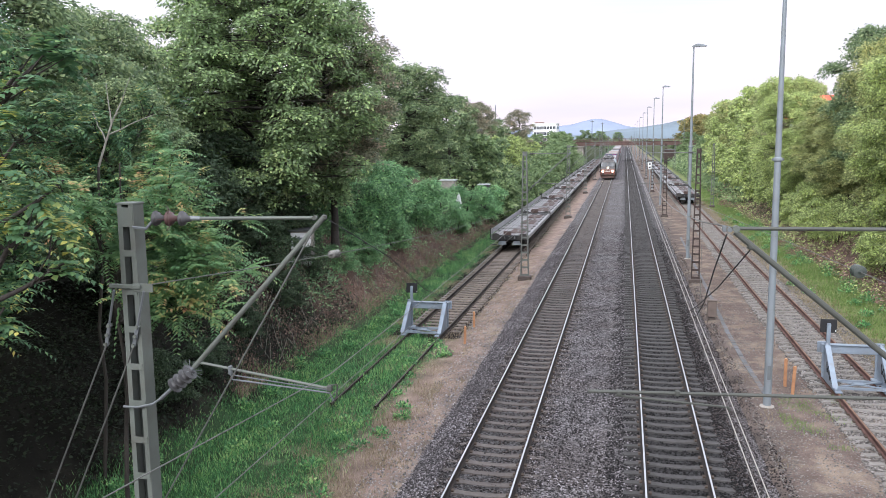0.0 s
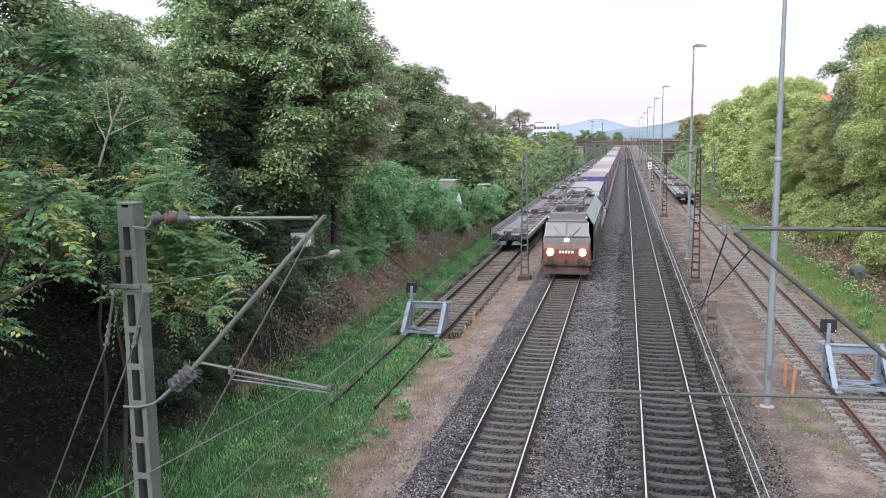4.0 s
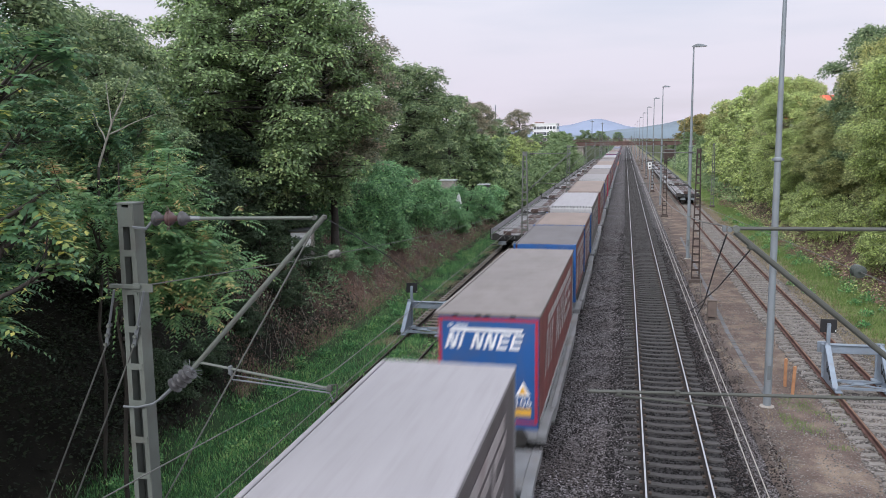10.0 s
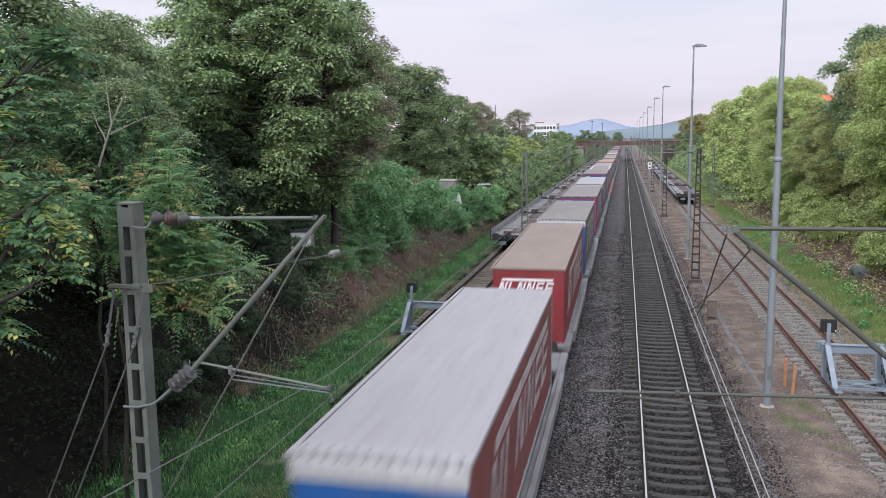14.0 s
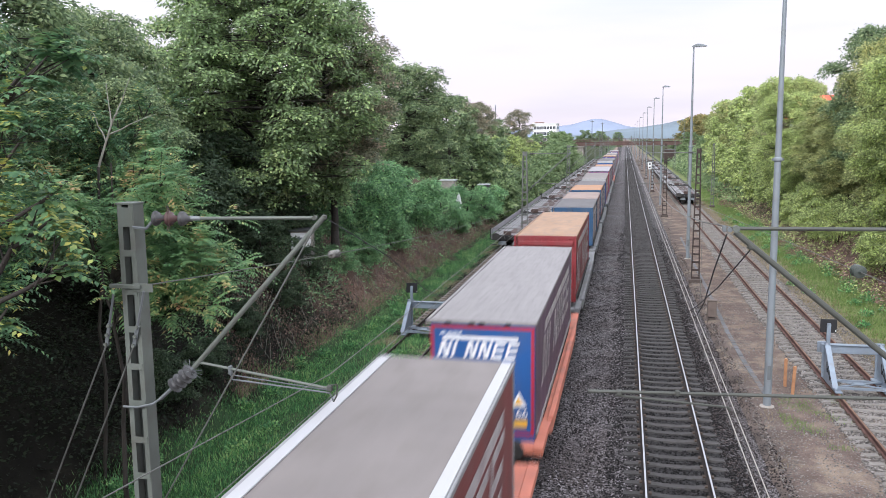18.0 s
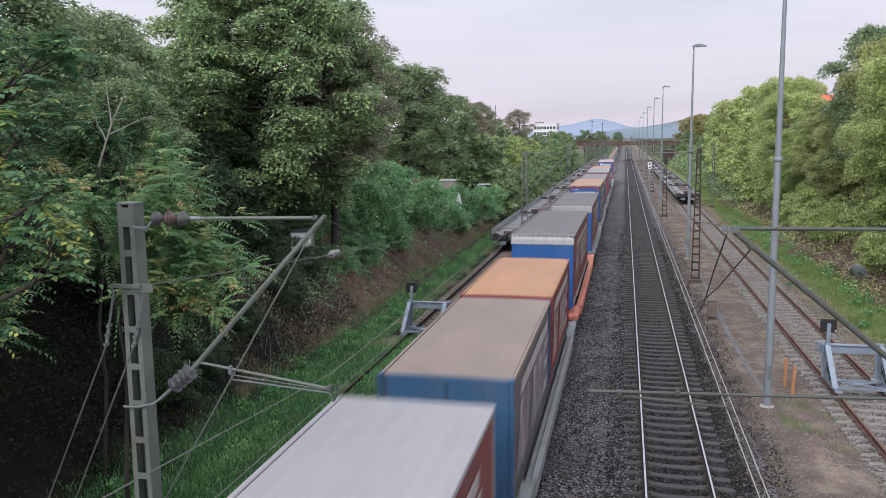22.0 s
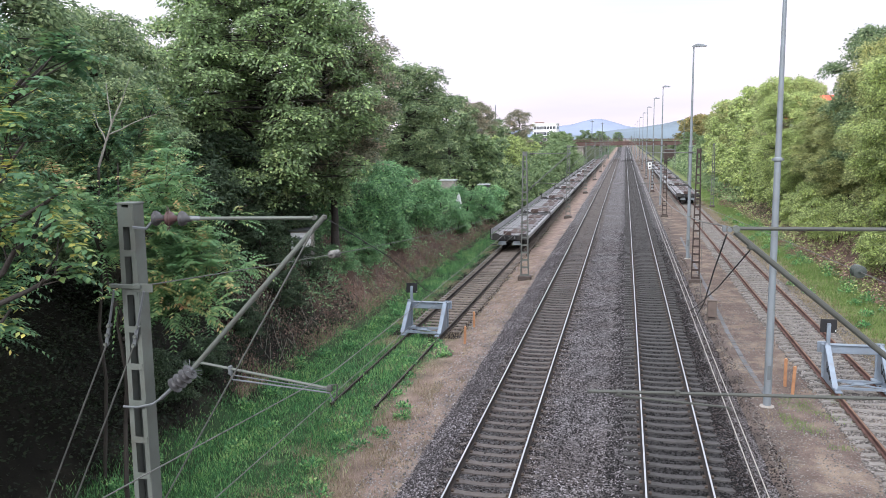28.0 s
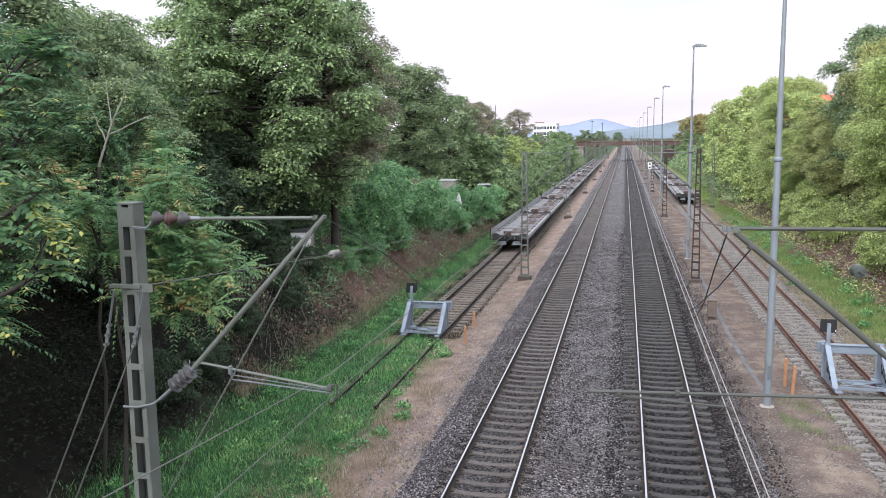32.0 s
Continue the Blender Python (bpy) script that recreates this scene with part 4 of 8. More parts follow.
def feeder(name, label, p0, p1, at, sag, glaze, long, fat):
    t = thing(name, label, "cable")
    p0, p1 = Vector(p0), Vector(p1)
    n, pts = 40, []
    for i in range(n + 1):
        f = i / n
        pts.append(p0.lerp(p1, f) - Vector((0, 0, sag * 4 * f * (1 - f))))
    part("cable", MB().line(pts, 0.0075, 5), M["wire"], t)
    k = int(at * n)
    d = (pts[k + 1] - pts[k]).normalized()
    bells = int(long / 0.085)
    prof = [(0, 0.015), (0.04, 0.03)]
    for i in range(bells):
        a = 0.05 + i * (long - 0.1) / bells
        prof += [(a, 0.035), (a + 0.012, fat * 0.95), (a + 0.03, fat), (a + 0.045, fat * 0.5), (a + 0.06, 0.035)]
    prof += [(long - 0.04, 0.03), (long, 0.015)]
    ins = part("insulator", MB().lathe(pts[k], d, prof, 16), M[glaze], t, "ribbed porcelain strain insulator")
    for i in range(16):
        a = i * 0.39
        u = d.orthogonal().normalized()
        w = d.cross(u)
        q = pts[k] + d * (long - 0.02)
        part("bird_guard", MB().line([q, q + d * 0.06 + (u * math.cos(a) + w * math.sin(a)) * 0.17], 0.003, 4), M["porcelain_red"], ins)
    return t


feeder("feeder_cable", "thin feeder cable with a porcelain strain insulator", (-5.32, 8.2, 6.44), (-5.95, 48.5, 4.1), 0.155, 0.33, "porcelain_pale", 0.50, 0.078)
feeder("feeder_cable", "thin feeder cable with a porcelain strain insulator", (4.12, 8.3, 5.95), (4.1, 48.4, 4.2), 0.195, 0.0, "porcelain_green", 0.42, 0.115)


def auxiliary_wire():
    t = thing("stitch_wire", "thin second wire beside the first contact wire", "cable")
    part("cable", MB().line([(-3.54, 3.0, 5.75), (-3.35, 5.6, 5.62), (-3.17, 8.2, 5.48), (-3.3, 12.0, 5.36), (-3.3, 48.5, 5.36)], 0.006, 5), M["wire"], t)


auxiliary_wire()


def link_cable():
    t = thing("link_cable", "dark flexible cable linking messenger and contact wire", "cable")
    part("cable", MB().line([(-3.15, 8.3, 7.2), (-3.15, 10.6, 6.45), (-3.15, 12.6, 5.62), (-3.15, 13.3, 5.42), (-3.15, 13.8, 5.26)], 0.006, 6), M["black"], t)
    t = thing("link_cable", "dark flexible cable linking messenger and contact wire", "cable")
    part("cable", MB().line([(1.0, 8.35, 7.1), (1.06, 9.9, 6.5), (1.12, 11.6, 5.75), (1.13, 12.75, 5.32)], 0.008, 6), M["black"], t)
    t = thing("link_cable", "second dark cable crossing down to the contact wire", "cable")
    part("cable", MB().line([(1.22, 8.35, 6.94), (1.17, 10.4, 6.2), (1.10, 12.2, 5.6), (1.06, 13.05, 5.33)], 0.008, 6), M["black"], t)


link_cable()


def street_lamp(x, y, z, height, reach=0.85):
    t = thing("street_lamp", "tall grey-blue steel lamp post with flat lamp head", "street lamp", "lamp posts along the path", at=pose(x, y, z))
    zc = 7.35 - z
    part("base_plate", MB().lathe((0, 0, -0.1), (0, 0, 1), [(0, 0.24), (0.12, 0.22), (0.15, 0.13)], 14), M["concrete"], t, "small round concrete base")
    part("post", MB().lathe((0, 0, 0), (0, 0, 1), [(0, 0.122), (0.03, 0.122), (1.0, 0.118), (zc * 0.5, 0.108), (zc - 0.03, 0.098), (zc, 0.098)], 16), M["lamp_grey"], t, smooth=True)
    part("upper_post", MB().lathe((0, 0, zc), (0, 0, 1), [(0, 0.094), (0.03, 0.094), ((height - zc) * 0.5, 0.068), (height - zc - 0.03, 0.045), (height - zc, 0.045)], 14), M["lamp_grey"], t, smooth=True)
    part("collar", MB().lathe((0, 0, zc - 0.07), (0, 0, 1), [(0, 0.112), (0.03, 0.125), (0.10, 0.125), (0.14, 0.10)], 18), M["lamp_grey"], t, smooth=True)
    for s in (-1, 1):
        part("collar_bolt", MB().cbox(s * 0.145 - 0.028, s * 0.145 + 0.028, -0.018, 0.018, zc - 0.045, zc + 0.03, 0.006), M["galv"], t)
    part("door", MB().cbox(-0.05, 0.05, -0.145, -0.125, 0.9, 1.35, 0.006), M["galv"], t)
    head = part("lamp_head", MB().prism([(-0.12, height - 0.02), (0.1, height + 0.10), (0.3, height + 0.13), (0.62, height + 0.06), (reach, height - 0.01), (reach, height - 0.05), (-0.12, height - 0.06)], 1, -0.16, 0.16), M["lamp_grey"], t)
    part("lamp_glass", MB().cbox(0.15, reach - 0.08, -0.13, 0.13, height - 0.085, height - 0.058, 0.01), M["white"], head)
    return t


for yy in (25.96, 57.5, 102.7, 133.5, 172.6, 214.6, 263.0, 324.0, 400.0):
    street_lamp(4.49 if yy < 30 else 4.36, yy, -0.36, 14.4)

# ---- things beside the tracks ----
def buffer_stop(x, y, rail_z):
    t = thing("buffer_stop", "galvanised steel buffer stop with a black square board", "buffer stop", at=pose(x, y, rail_z))
    st = M["buffer_steel"]
    for s in (-1, 1):
        px0, px1 = sorted((s * 0.80, s * 0.86))
        pl = part("side_plate", MB().prism([(-0.05, 0.02), (0.22, 0.02), (1.52, 0.05), (1.62, 1.22), (1.40, 1.27), (1.22, 1.15), (-0.05, 0.12)], 0, px0, px1), st, t)
        part("edge_flange", MB().bar((s * 0.83, 0.0, 0.13), (s * 0.83, 1.28, 1.22), 0.17, 0.025), st, pl)
        part("edge_flange", MB().bar((s * 0.83, 1.60, 0.05), (s * 0.83, 1.64, 1.20), 0.17, 0.025, (0, 1, 0)), st, pl)
        part("rail_shoe", MB().cbox(s * 0.75 - 0.11, s * 0.75 + 0.11, -0.12, 1.7, 0.0, 0.06, 0.015), st, t)
        for yy in (0.2, 0.7, 1.2):
            part("shoe_bolt", MB().tube((s * 0.67, yy, 0.05), (s * 0.67, yy, 0.10), 0.025, 0.025, 6), M["clip"], t)
    part("crossbeam", MB().cbox(-0.95, 0.95, 1.58, 1.74, 0.88, 1.20, 0.02), st, t)
    part("crossbeam_flange", MB().cbox(-0.95, 0.95, 1.50, 1.58, 1.17, 1.20, 0.008), st, t)
    for s in (-1, 1):
        part("buffer_head", MB().cbox(s * 0.875 - 0.17, s * 0.875 + 0.17, 1.74, 1.80, 0.86, 1.24, 0.02), st, t)
    part("tie_bar", MB().bar((-0.8, 0.12, 0.12), (0.8, 0.12, 0.12), 0.07, 0.07), st, t)
    part("tie_bar", MB().bar((-0.8, 1.0, 0.12), (0.8, 1.0, 0.12), 0.07, 0.07), st, t)
    for s in (-1, 1):
        part("cross_brace", MB().bar((-0.8, 0.15 if s > 0 else 0.97, 0.14), (0.8, 0.97 if s > 0 else 0.15, 0.14), 0.06, 0.04), st, t)
    part("brace_plate", MB().cbox(-0.14, 0.14, 0.42, 0.70, 0.15, 0.175, 0.006), st, t)
    post = part("board_post", MB().cbox(-0.83, -0.71, 1.46, 1.54, 1.1, 1.92, 0.008), st, t)
    part("signal_board", MB().cbox(-1.03, -0.51, 1.54, 1.57, 1.60, 2.06, 0.01), M["black"], post, "black square signal board")
    part("board_lamp", MB().cbox(-0.56, -0.53, 1.525, 1.54, 1.64, 1.70, 0.004), M["white"], post)
    return t


buffer_stop(-8.60, 33.35, Z0)
stop = buffer_stop(7.55, 27.05, Z3)
for a, b in (((0.35, 0.18), (0.52, 0.40)), ((0.52, 0.40), (0.60, 0.22)), ((0.60, 0.22), (0.78, 0.52)), ((0.70, 0.36), (0.92, 0.44)), ((0.85, 0.62), (1.0, 0.40)), ((1.0, 0.40), (1.08, 0.72))):
    part("paint_scrawl", MB().bar((0.798, *a), (0.798, *b), 0.006, 0.05, (1, 0, 0)), M["black"], stop)
    part("paint_scrawl", MB().bar((-0.862, *a), (-0.862, *b), 0.006, 0.05, (1, 0, 0)), M["black"], stop)


def stub_posts():
    proto = None
    for x, y, z, h in ((-6.55, 33.0, -0.6, 0.72), (-6.74, 36.2, -0.6, 0.66), (5.42, 28.2, -0.36, 0.98), (5.50, 27.35, -0.36, 0.95)):
        t = thing("marker_post", "short faded orange plastic marker post in the dirt", "post", "orange marker posts", at=pose(x, y, z, random.uniform(-3, 3), random.uniform(-3, 3), random.uniform(0, 40)))
        part("post", MB().lathe((0, 0, -0.15), (0, 0, 1), [(0, 0.055), (h + 0.12, 0.055), (h + 0.15, 0.045)], 12), M["orange_post"], t)
        part("post_cap", MB().lathe((0, 0, h - 0.002), (0, 0, 1), [(0, 0.045), (0.012, 0.03)], 12), M["dry_cap"], t)


M["dry_cap"] = mat("pale_orange_cap", (0.48, 0.27, 0.12), 0.6)
stub_posts()


def relay_box():
    t = thing("relay_box", "small brown-grey lineside relay box on a foot", "box", at=pose(4.06, 38.4, -0.36))
    part("foot", MB().cbox(-0.17, 0.17, -0.13, 0.13, -0.1, 0.06, 0.02), M["footing"], t)
    body = part("housing", MB().cbox(-0.20, 0.20, -0.15, 0.15, 0.12, 0.86, 0.025), M["box_brown"], t)
    part("lid", MB().cbox(-0.22, 0.22, -0.17, 0.17, 0.86, 0.91, 0.015), M["box_brown"], t)
    part("door_seam", MB().box(-0.16, 0.16, -0.154, -0.15, 0.2, 0.8), M["box_brown"], body)


relay_box()


M["duct"] = mat("grey_duct_cover", (0.125, 0.128, 0.138), 0.9, 0, 0.25, 2, 30, 0.2, dirt=(0.15, 0.11, 0.09), dirt_amt=0.9)


def cable_trough():
    """Sunken covers of a cable duct along the dirt path."""
    t = thing("cable_trough", "grey concrete cable duct covers set in the dirt", "cable duct")
    pts = [(4.66, 27.0), (4.52, 31.0), (4.47, 36.0), (4.55, 43.0), (4.6, 50.0), (4.62, 58.0), (4.7, 70.0)]
    rng = random.Random(3)
    for (xa, ya), (xb, yb) in zip(pts, pts[1:]):
        n = max(1, int((yb - ya) / 1.0))
        for i in range(n):
            f0, f1 = i / n, (i + 0.985) / n
            part("duct_cover", MB().bar((xa + (xb - xa) * f0, ya + (yb - ya) * f0, -0.358 + rng.uniform(-0.004, 0.004)), (xa + (xb - xa) * f1, ya + (yb - ya) * f1, -0.365 + rng.uniform(-0.004, 0.004)), 0.17, 0.04), M["duct"], t)


cable_trough()


M["flat_grey"] = mat("grimy_flat_wagon_grey", (0.25, 0.25, 0.255), 0.65, 0.1, 0.3, 0.9, 20, 0.1, dirt=(0.09, 0.075, 0.065), dirt_amt=0.8)
M["flat_pan"] = mat("mauve_grey_wagon_floor", (0.19, 0.175, 0.185), 0.8, 0, 0.3, 0.9, 20, 0.1, dirt=(0.09, 0.07, 0.06), dirt_amt=0.8)
M["flat_board"] = mat("pale_galvanised_wagon_board", (0.33, 0.325, 0.335), 0.6, 0.2, 0.2, 0.9, 20, 0.1, dirt=(0.18, 0.16, 0.145), dirt_amt=0.6)
M["flat_deck"] = mat("dark_flat_wagon_deck", (0.085, 0.055, 0.048), 0.85, 0, 0.3, 0.9, 20, 0.1)


def flat_wagon(boards):
    """Empty container flat wagon: open frame deck, end beam with handrail, two bogies."""
    L = 19.4
    t = thing("flat_wagon", "empty grey container flat wagon parked on the siding", "wagon", "parked flat wagons")
    g, dk, dark = M["flat_grey"], M["flat_deck"], M["wagon_dark"]
    for s in (-1, 1):
        part("side_beam", MB().cbox(min(s * 1.22, s * 1.42), max(s * 1.22, s * 1.42), 0.5, L - 0.5, 0.86, 1.17, 0.02), M["flat_board"] if s > 0 else g, t)
        part("centre_beam", MB().cbox(min(s * 0.30, s * 0.46), max(s * 0.30, s * 0.46), 0.5, L - 0.5, 0.88, 1.13, 0.02), g, t)
        if boards and s < 0:
            for i in range(8):
                y = 0.62 + i * 2.27
                part("side_board", MB().cbox(s * 1.46 - 0.02, s * 1.46 + 0.02, y, y + 2.25, 1.20, 1.60, 0.01), M["flat_board"], t)
                part("board_stanchion", MB().cbox(s * 1.495 - 0.015, s * 1.495 + 0.015, y + 1.05, y + 1.15, 1.0, 1.58, 0.006), g, t)
            for y in (0.5, L - 0.56):
                part("board_stanchion", MB().cbox(s * 1.46 - 0.04, s * 1.46 + 0.04, y, y + 0.1, 1.0, 1.72, 0.01), dark, t)
        for i in range(10):
            y = 1.3 + i * 1.85
            part("container_spigot", MB().cbox(min(s * 1.10, s * 1.30), max(s * 1.10, s * 1.30), y, y + 0.25, 1.17, 1.22, 0.01), dark, t)
        part("truss_rod", MB().line([(s * 1.32, 4.0, 0.86), (s * 1.32, 7.5, 0.55), (s * 1.32, L - 7.5, 0.55), (s * 1.32, L - 4.0, 0.86)], 0.035), dark, t)
    for i in range(11):
        y = 0.9 + i * 1.76
        part("cross_member", MB().cbox(-1.24, 1.24, y, y + 0.24, 0.90, 1.06, 0.015), g, t)
    for y, long in ((2.6, 3.2), (6.9, 0.9), (9.4, 3.0), (13.4, 0.8), (15.0, 2.6)):
        hatch = part("deck_hatch", MB().cbox(-0.32 if long > 2 else 0.0, 0.86 if long > 2 else 0.6, y, y + long, 1.10, 1.15, 0.012), dk, t, "rusty brown deck recess cover")
        part("hatch_hinge", MB().cbox(0.1, 0.3, y + long * 0.45, y + long * 0.55, 1.15, 1.18, 0.006), M["wagon_grey"], hatch)
    part("floor_pan", MB().box(-1.2, 1.2, 0.9, L - 0.9, 1.065, 1.09), M["flat_pan"], t)
    for x in (-1.05, -0.82, -0.55):
        part("deck_rail", MB().cbox(x - 0.045, x + 0.045, 0.9, L - 0.9, 1.09, 1.16, 0.008), M["flat_board"], t)
    for e, d in ((0.5, 1), (L - 0.5, -1)):
        part("end_beam", MB().cbox(-1.42, 1.42, min(e, e + d * 0.35), max(e, e + d * 0.35), 0.78, 1.18, 0.03), M["black"], t)
        hr = part("handrail", MB().line([(-1.3, e, 1.15), (-1.3, e, 1.62), (-1.22, e, 1.72), (1.22, e, 1.72), (1.3, e, 1.62), (1.3, e, 1.15)], 0.025), M["wagon_grey"], t)
        part("brake_gear", MB().cbox(-0.45, 0.15, min(e - d * 0.02, e - d * 0.12), max(e - d * 0.02, e - d * 0.12), 1.2, 1.5, 0.03), M["flat_deck"], t)
        for s in (-1, 1):
            part("step", MB().cbox(s * 1.2 - 0.2, s * 1.2 + 0.2, min(e, e + d * 0.3), max(e, e + d * 0.3), 0.42, 0.46, 0.01), dark, t)
            part("corner_housing", MB().cbox(s * 1.05 - 0.26, s * 1.05 + 0.26, min(e - d * 0.01, e - d * 0.06), max(e - d * 0.01, e - d * 0.06), 0.82, 1.3, 0.02), dark, t)
            part("snow_plate", MB().prism([(s * 0.55 - 0.35, 0.46), (s * 0.55 + 0.35, 0.46), (s * 0.55 + 0.25, 0.74), (s * 0.55 - 0.25, 0.74)], 1, e - d * 0.10, e - d * 0.05), M["lamp_grey"], t)
        buffers(t, e, -d, dark)
    for y in (3.0, L - 3.0):
        bogie(WAGONS["bogie"], t, y)
    return t


def parked_rakes():
    a = flat_wagon(True)
    a.matrix_basis = pose(T0, 60.2, Z0)
    for i in range(1, 11):
        copy_thing(a, pose(T0, 60.2 + i * 19.5, Z0))
    b = flat_wagon(False)
    b.matrix_basis = pose(T3, 102.0, Z3)
    for i in range(1, 7):
        copy_thing(b, pose(T3, 102.0 + i * 19.5, Z3))
    h = thing("hopper_wagon", "dark rust-brown high-sided wagon standing far off", "wagon", at=pose(13.2, 252.0, -0.3))
    part("body", MB().prism([(-1.45, 1.5), (1.45, 1.5), (1.6, 4.3), (-1.6, 4.3)], 1, 0, 11), M["mast_rust"], h)
    part("underframe", MB().cbox(-1.3, 1.3, 0.2, 10.8, 0.9, 1.5, 0.05), M["wagon_dark"], h)
    part("load", MB().cbox(-1.5, 1.5, 0.2, 10.8, 4.28, 4.36, 0.03), M["wagon_dark"], h)
    for y in (2.2, 8.8):
        bogie(WAGONS["bogie"], h, y)


# ---- far bridge, buildings, hills ----
def far_bridge():
    y = 280.0
    t = thing("road_bridge", "rust-red steel girder bridge with railing on concrete piers", "bridge")
    r = M["bridge_rust"]
    for yy in (y, y + 9.0):
        part("girder", MB().cbox(-34, 34, yy, yy + 0.45, 5.3, 6.45, 0.04), r, t)
        part("girder_flange", MB().cbox(-34, 34, yy - 0.2, yy + 0.6, 5.22, 5.32, 0.02), r, t)
        part("girder_flange", MB().cbox(-34, 34, yy - 0.2, yy + 0.6, 6.42, 6.52, 0.02), r, t)
        for i in range(46):
            x = -33.5 + i * 1.49
            part("stiffener", MB().box(x, x + 0.09, yy - 0.16, yy, 5.32, 6.42), r, t)
        for i in range(35):
            x = -33.8 + i * 1.99
            part("rail_post", MB().box(x, x + 0.09, yy, yy + 0.09, 6.42, 7.5), r, t)
        for z in (6.95, 7.45):
            part("handrail", MB().box(-34, 34, yy + 0.02, yy + 0.08, z, z + 0.07), r, t)
    part("deck", MB().cbox(-34, 34, y + 0.4, y + 9.1, 6.0, 6.3, 0.03), M["concrete"], t)
    for x in (-14.9, 18.6):
        part("pier", MB().cbox(x - 1.1, x + 1.1, y + 0.5, y + 9.0, -1.0, 4.6, 0.12), M["concrete"], t)
        part("pier_cap", MB().cbox(x - 1.4, x + 1.4, y, y + 9.3, 4.6, 5.22, 0.08), M["concrete"], t)
    for x in (-36, 36):
        part("abutment", MB().cbox(x - 3, x + 3, y - 1, y + 11, -1.0, 6.3, 0.1), M["concrete"], t)
    for x, yy in ((10.6, 284.0),):
        lp = part("bridge_lamp", MB().tube((x + 8.6, yy, 6.3), (x + 8.6, yy, 12.5), 0.1, 0.06, 8), M["lamp_grey"], t)


far_bridge()


def office_building():
    t = thing("office_building", "white flat-roofed office block with dark window bands", "building", at=pose(-41.2, 426.0, 0))
    w = M["white_wall"]
    part("wall", MB().cbox(-6.2, 6.2, 0, 16, 0.0, 15.2, 0.1), w, t)
    part("roof", MB().cbox(-6.5, 6.5, -0.3, 16.3, 15.2, 15.55, 0.06), w, t)
    part("roof_structure", MB().cbox(-5.6, -1.0, 3, 9, 15.5, 16.2, 0.08), M["roof_tile"], t)
    for k in range(5):
        z = 0.6 + k * 2.95
        for i in range(7):
            x = -5.6 + i * 1.65
            wn = part("window", MB().box(x, x + 1.35, -0.06, 0.02, z, z + 1.5), M["glass"], t)
            part("window_frame", MB().box(x + 0.64, x + 0.70, -0.09, -0.06, z, z + 1.5), w, wn)
        for i in range(8):
            y = 1.0 + i * 1.9
            part("window", MB().box(6.18, 6.26, y, y + 1.5, z, z + 1.5), M["glass"], t)
        part("sill_band", MB().cbox(-6.3, 6.3, -0.22, 0, z - 0.35, z - 0.1, 0.03), w, t)


office_building()


def house(x, y, z, w, d, h, roof, wall, turn=0.0, label="house with tiled gable roof among the trees"):
    t = thing("house", label, "house", at=pose(x, y, z, 0, 0, turn))
    part("wall", MB().cbox(-w / 2, w / 2, -d / 2, d / 2, -1.0, h, 0.05), M[wall], t)
    part("roof", MB().prism([(-w / 2 - 0.4, h - 0.1), (w / 2 + 0.4, h - 0.1), (w / 2 + 0.4, h + 0.05), (0, h + w * 0.32), (-w / 2 - 0.4, h + 0.05)], 1, -d / 2 - 0.4, d / 2 + 0.4), M[roof], t)
    part("chimney", MB().cbox(w * 0.15, w * 0.15 + 0.5, -0.3, 0.3, h, h + w * 0.38, 0.03), M["roof_tile"], t)
    for i in range(3):
        xx = -w / 2 + w * (i + 0.5) / 3
        for zz in (0.9, h - 2.0):
            wn = part("window", MB().box(xx - 0.5, xx + 0.5, -d / 2 - 0.04, -d / 2 + 0.02, zz, zz + 1.3), M["glass"], t)
            part("window_sill", MB().box(xx - 0.6, xx + 0.6, -d / 2 - 0.12, -d / 2, zz - 0.1, zz - 0.02), M["white"], wn)
    return t


house(-28.0, 152.0, 3.0, 8, 8, 5.6, "roof_dark", "white_wall", 25, "grey-roofed house half hidden by bare branches")
house(20.6, 87.0, 3.4, 7, 8, 6.3, "roof_red", "white_wall", 70, "house with a bright red roof above the trees")
for xx, yy, hh, rr in ((58, 700, 8.0, "roof_tile"), (74, 720, 8.0, "roof_tile")):
    house(xx, yy, 1.0, 11, 10, hh - 2, rr, "white_wall", xx * 3, "distant white house in the haze")


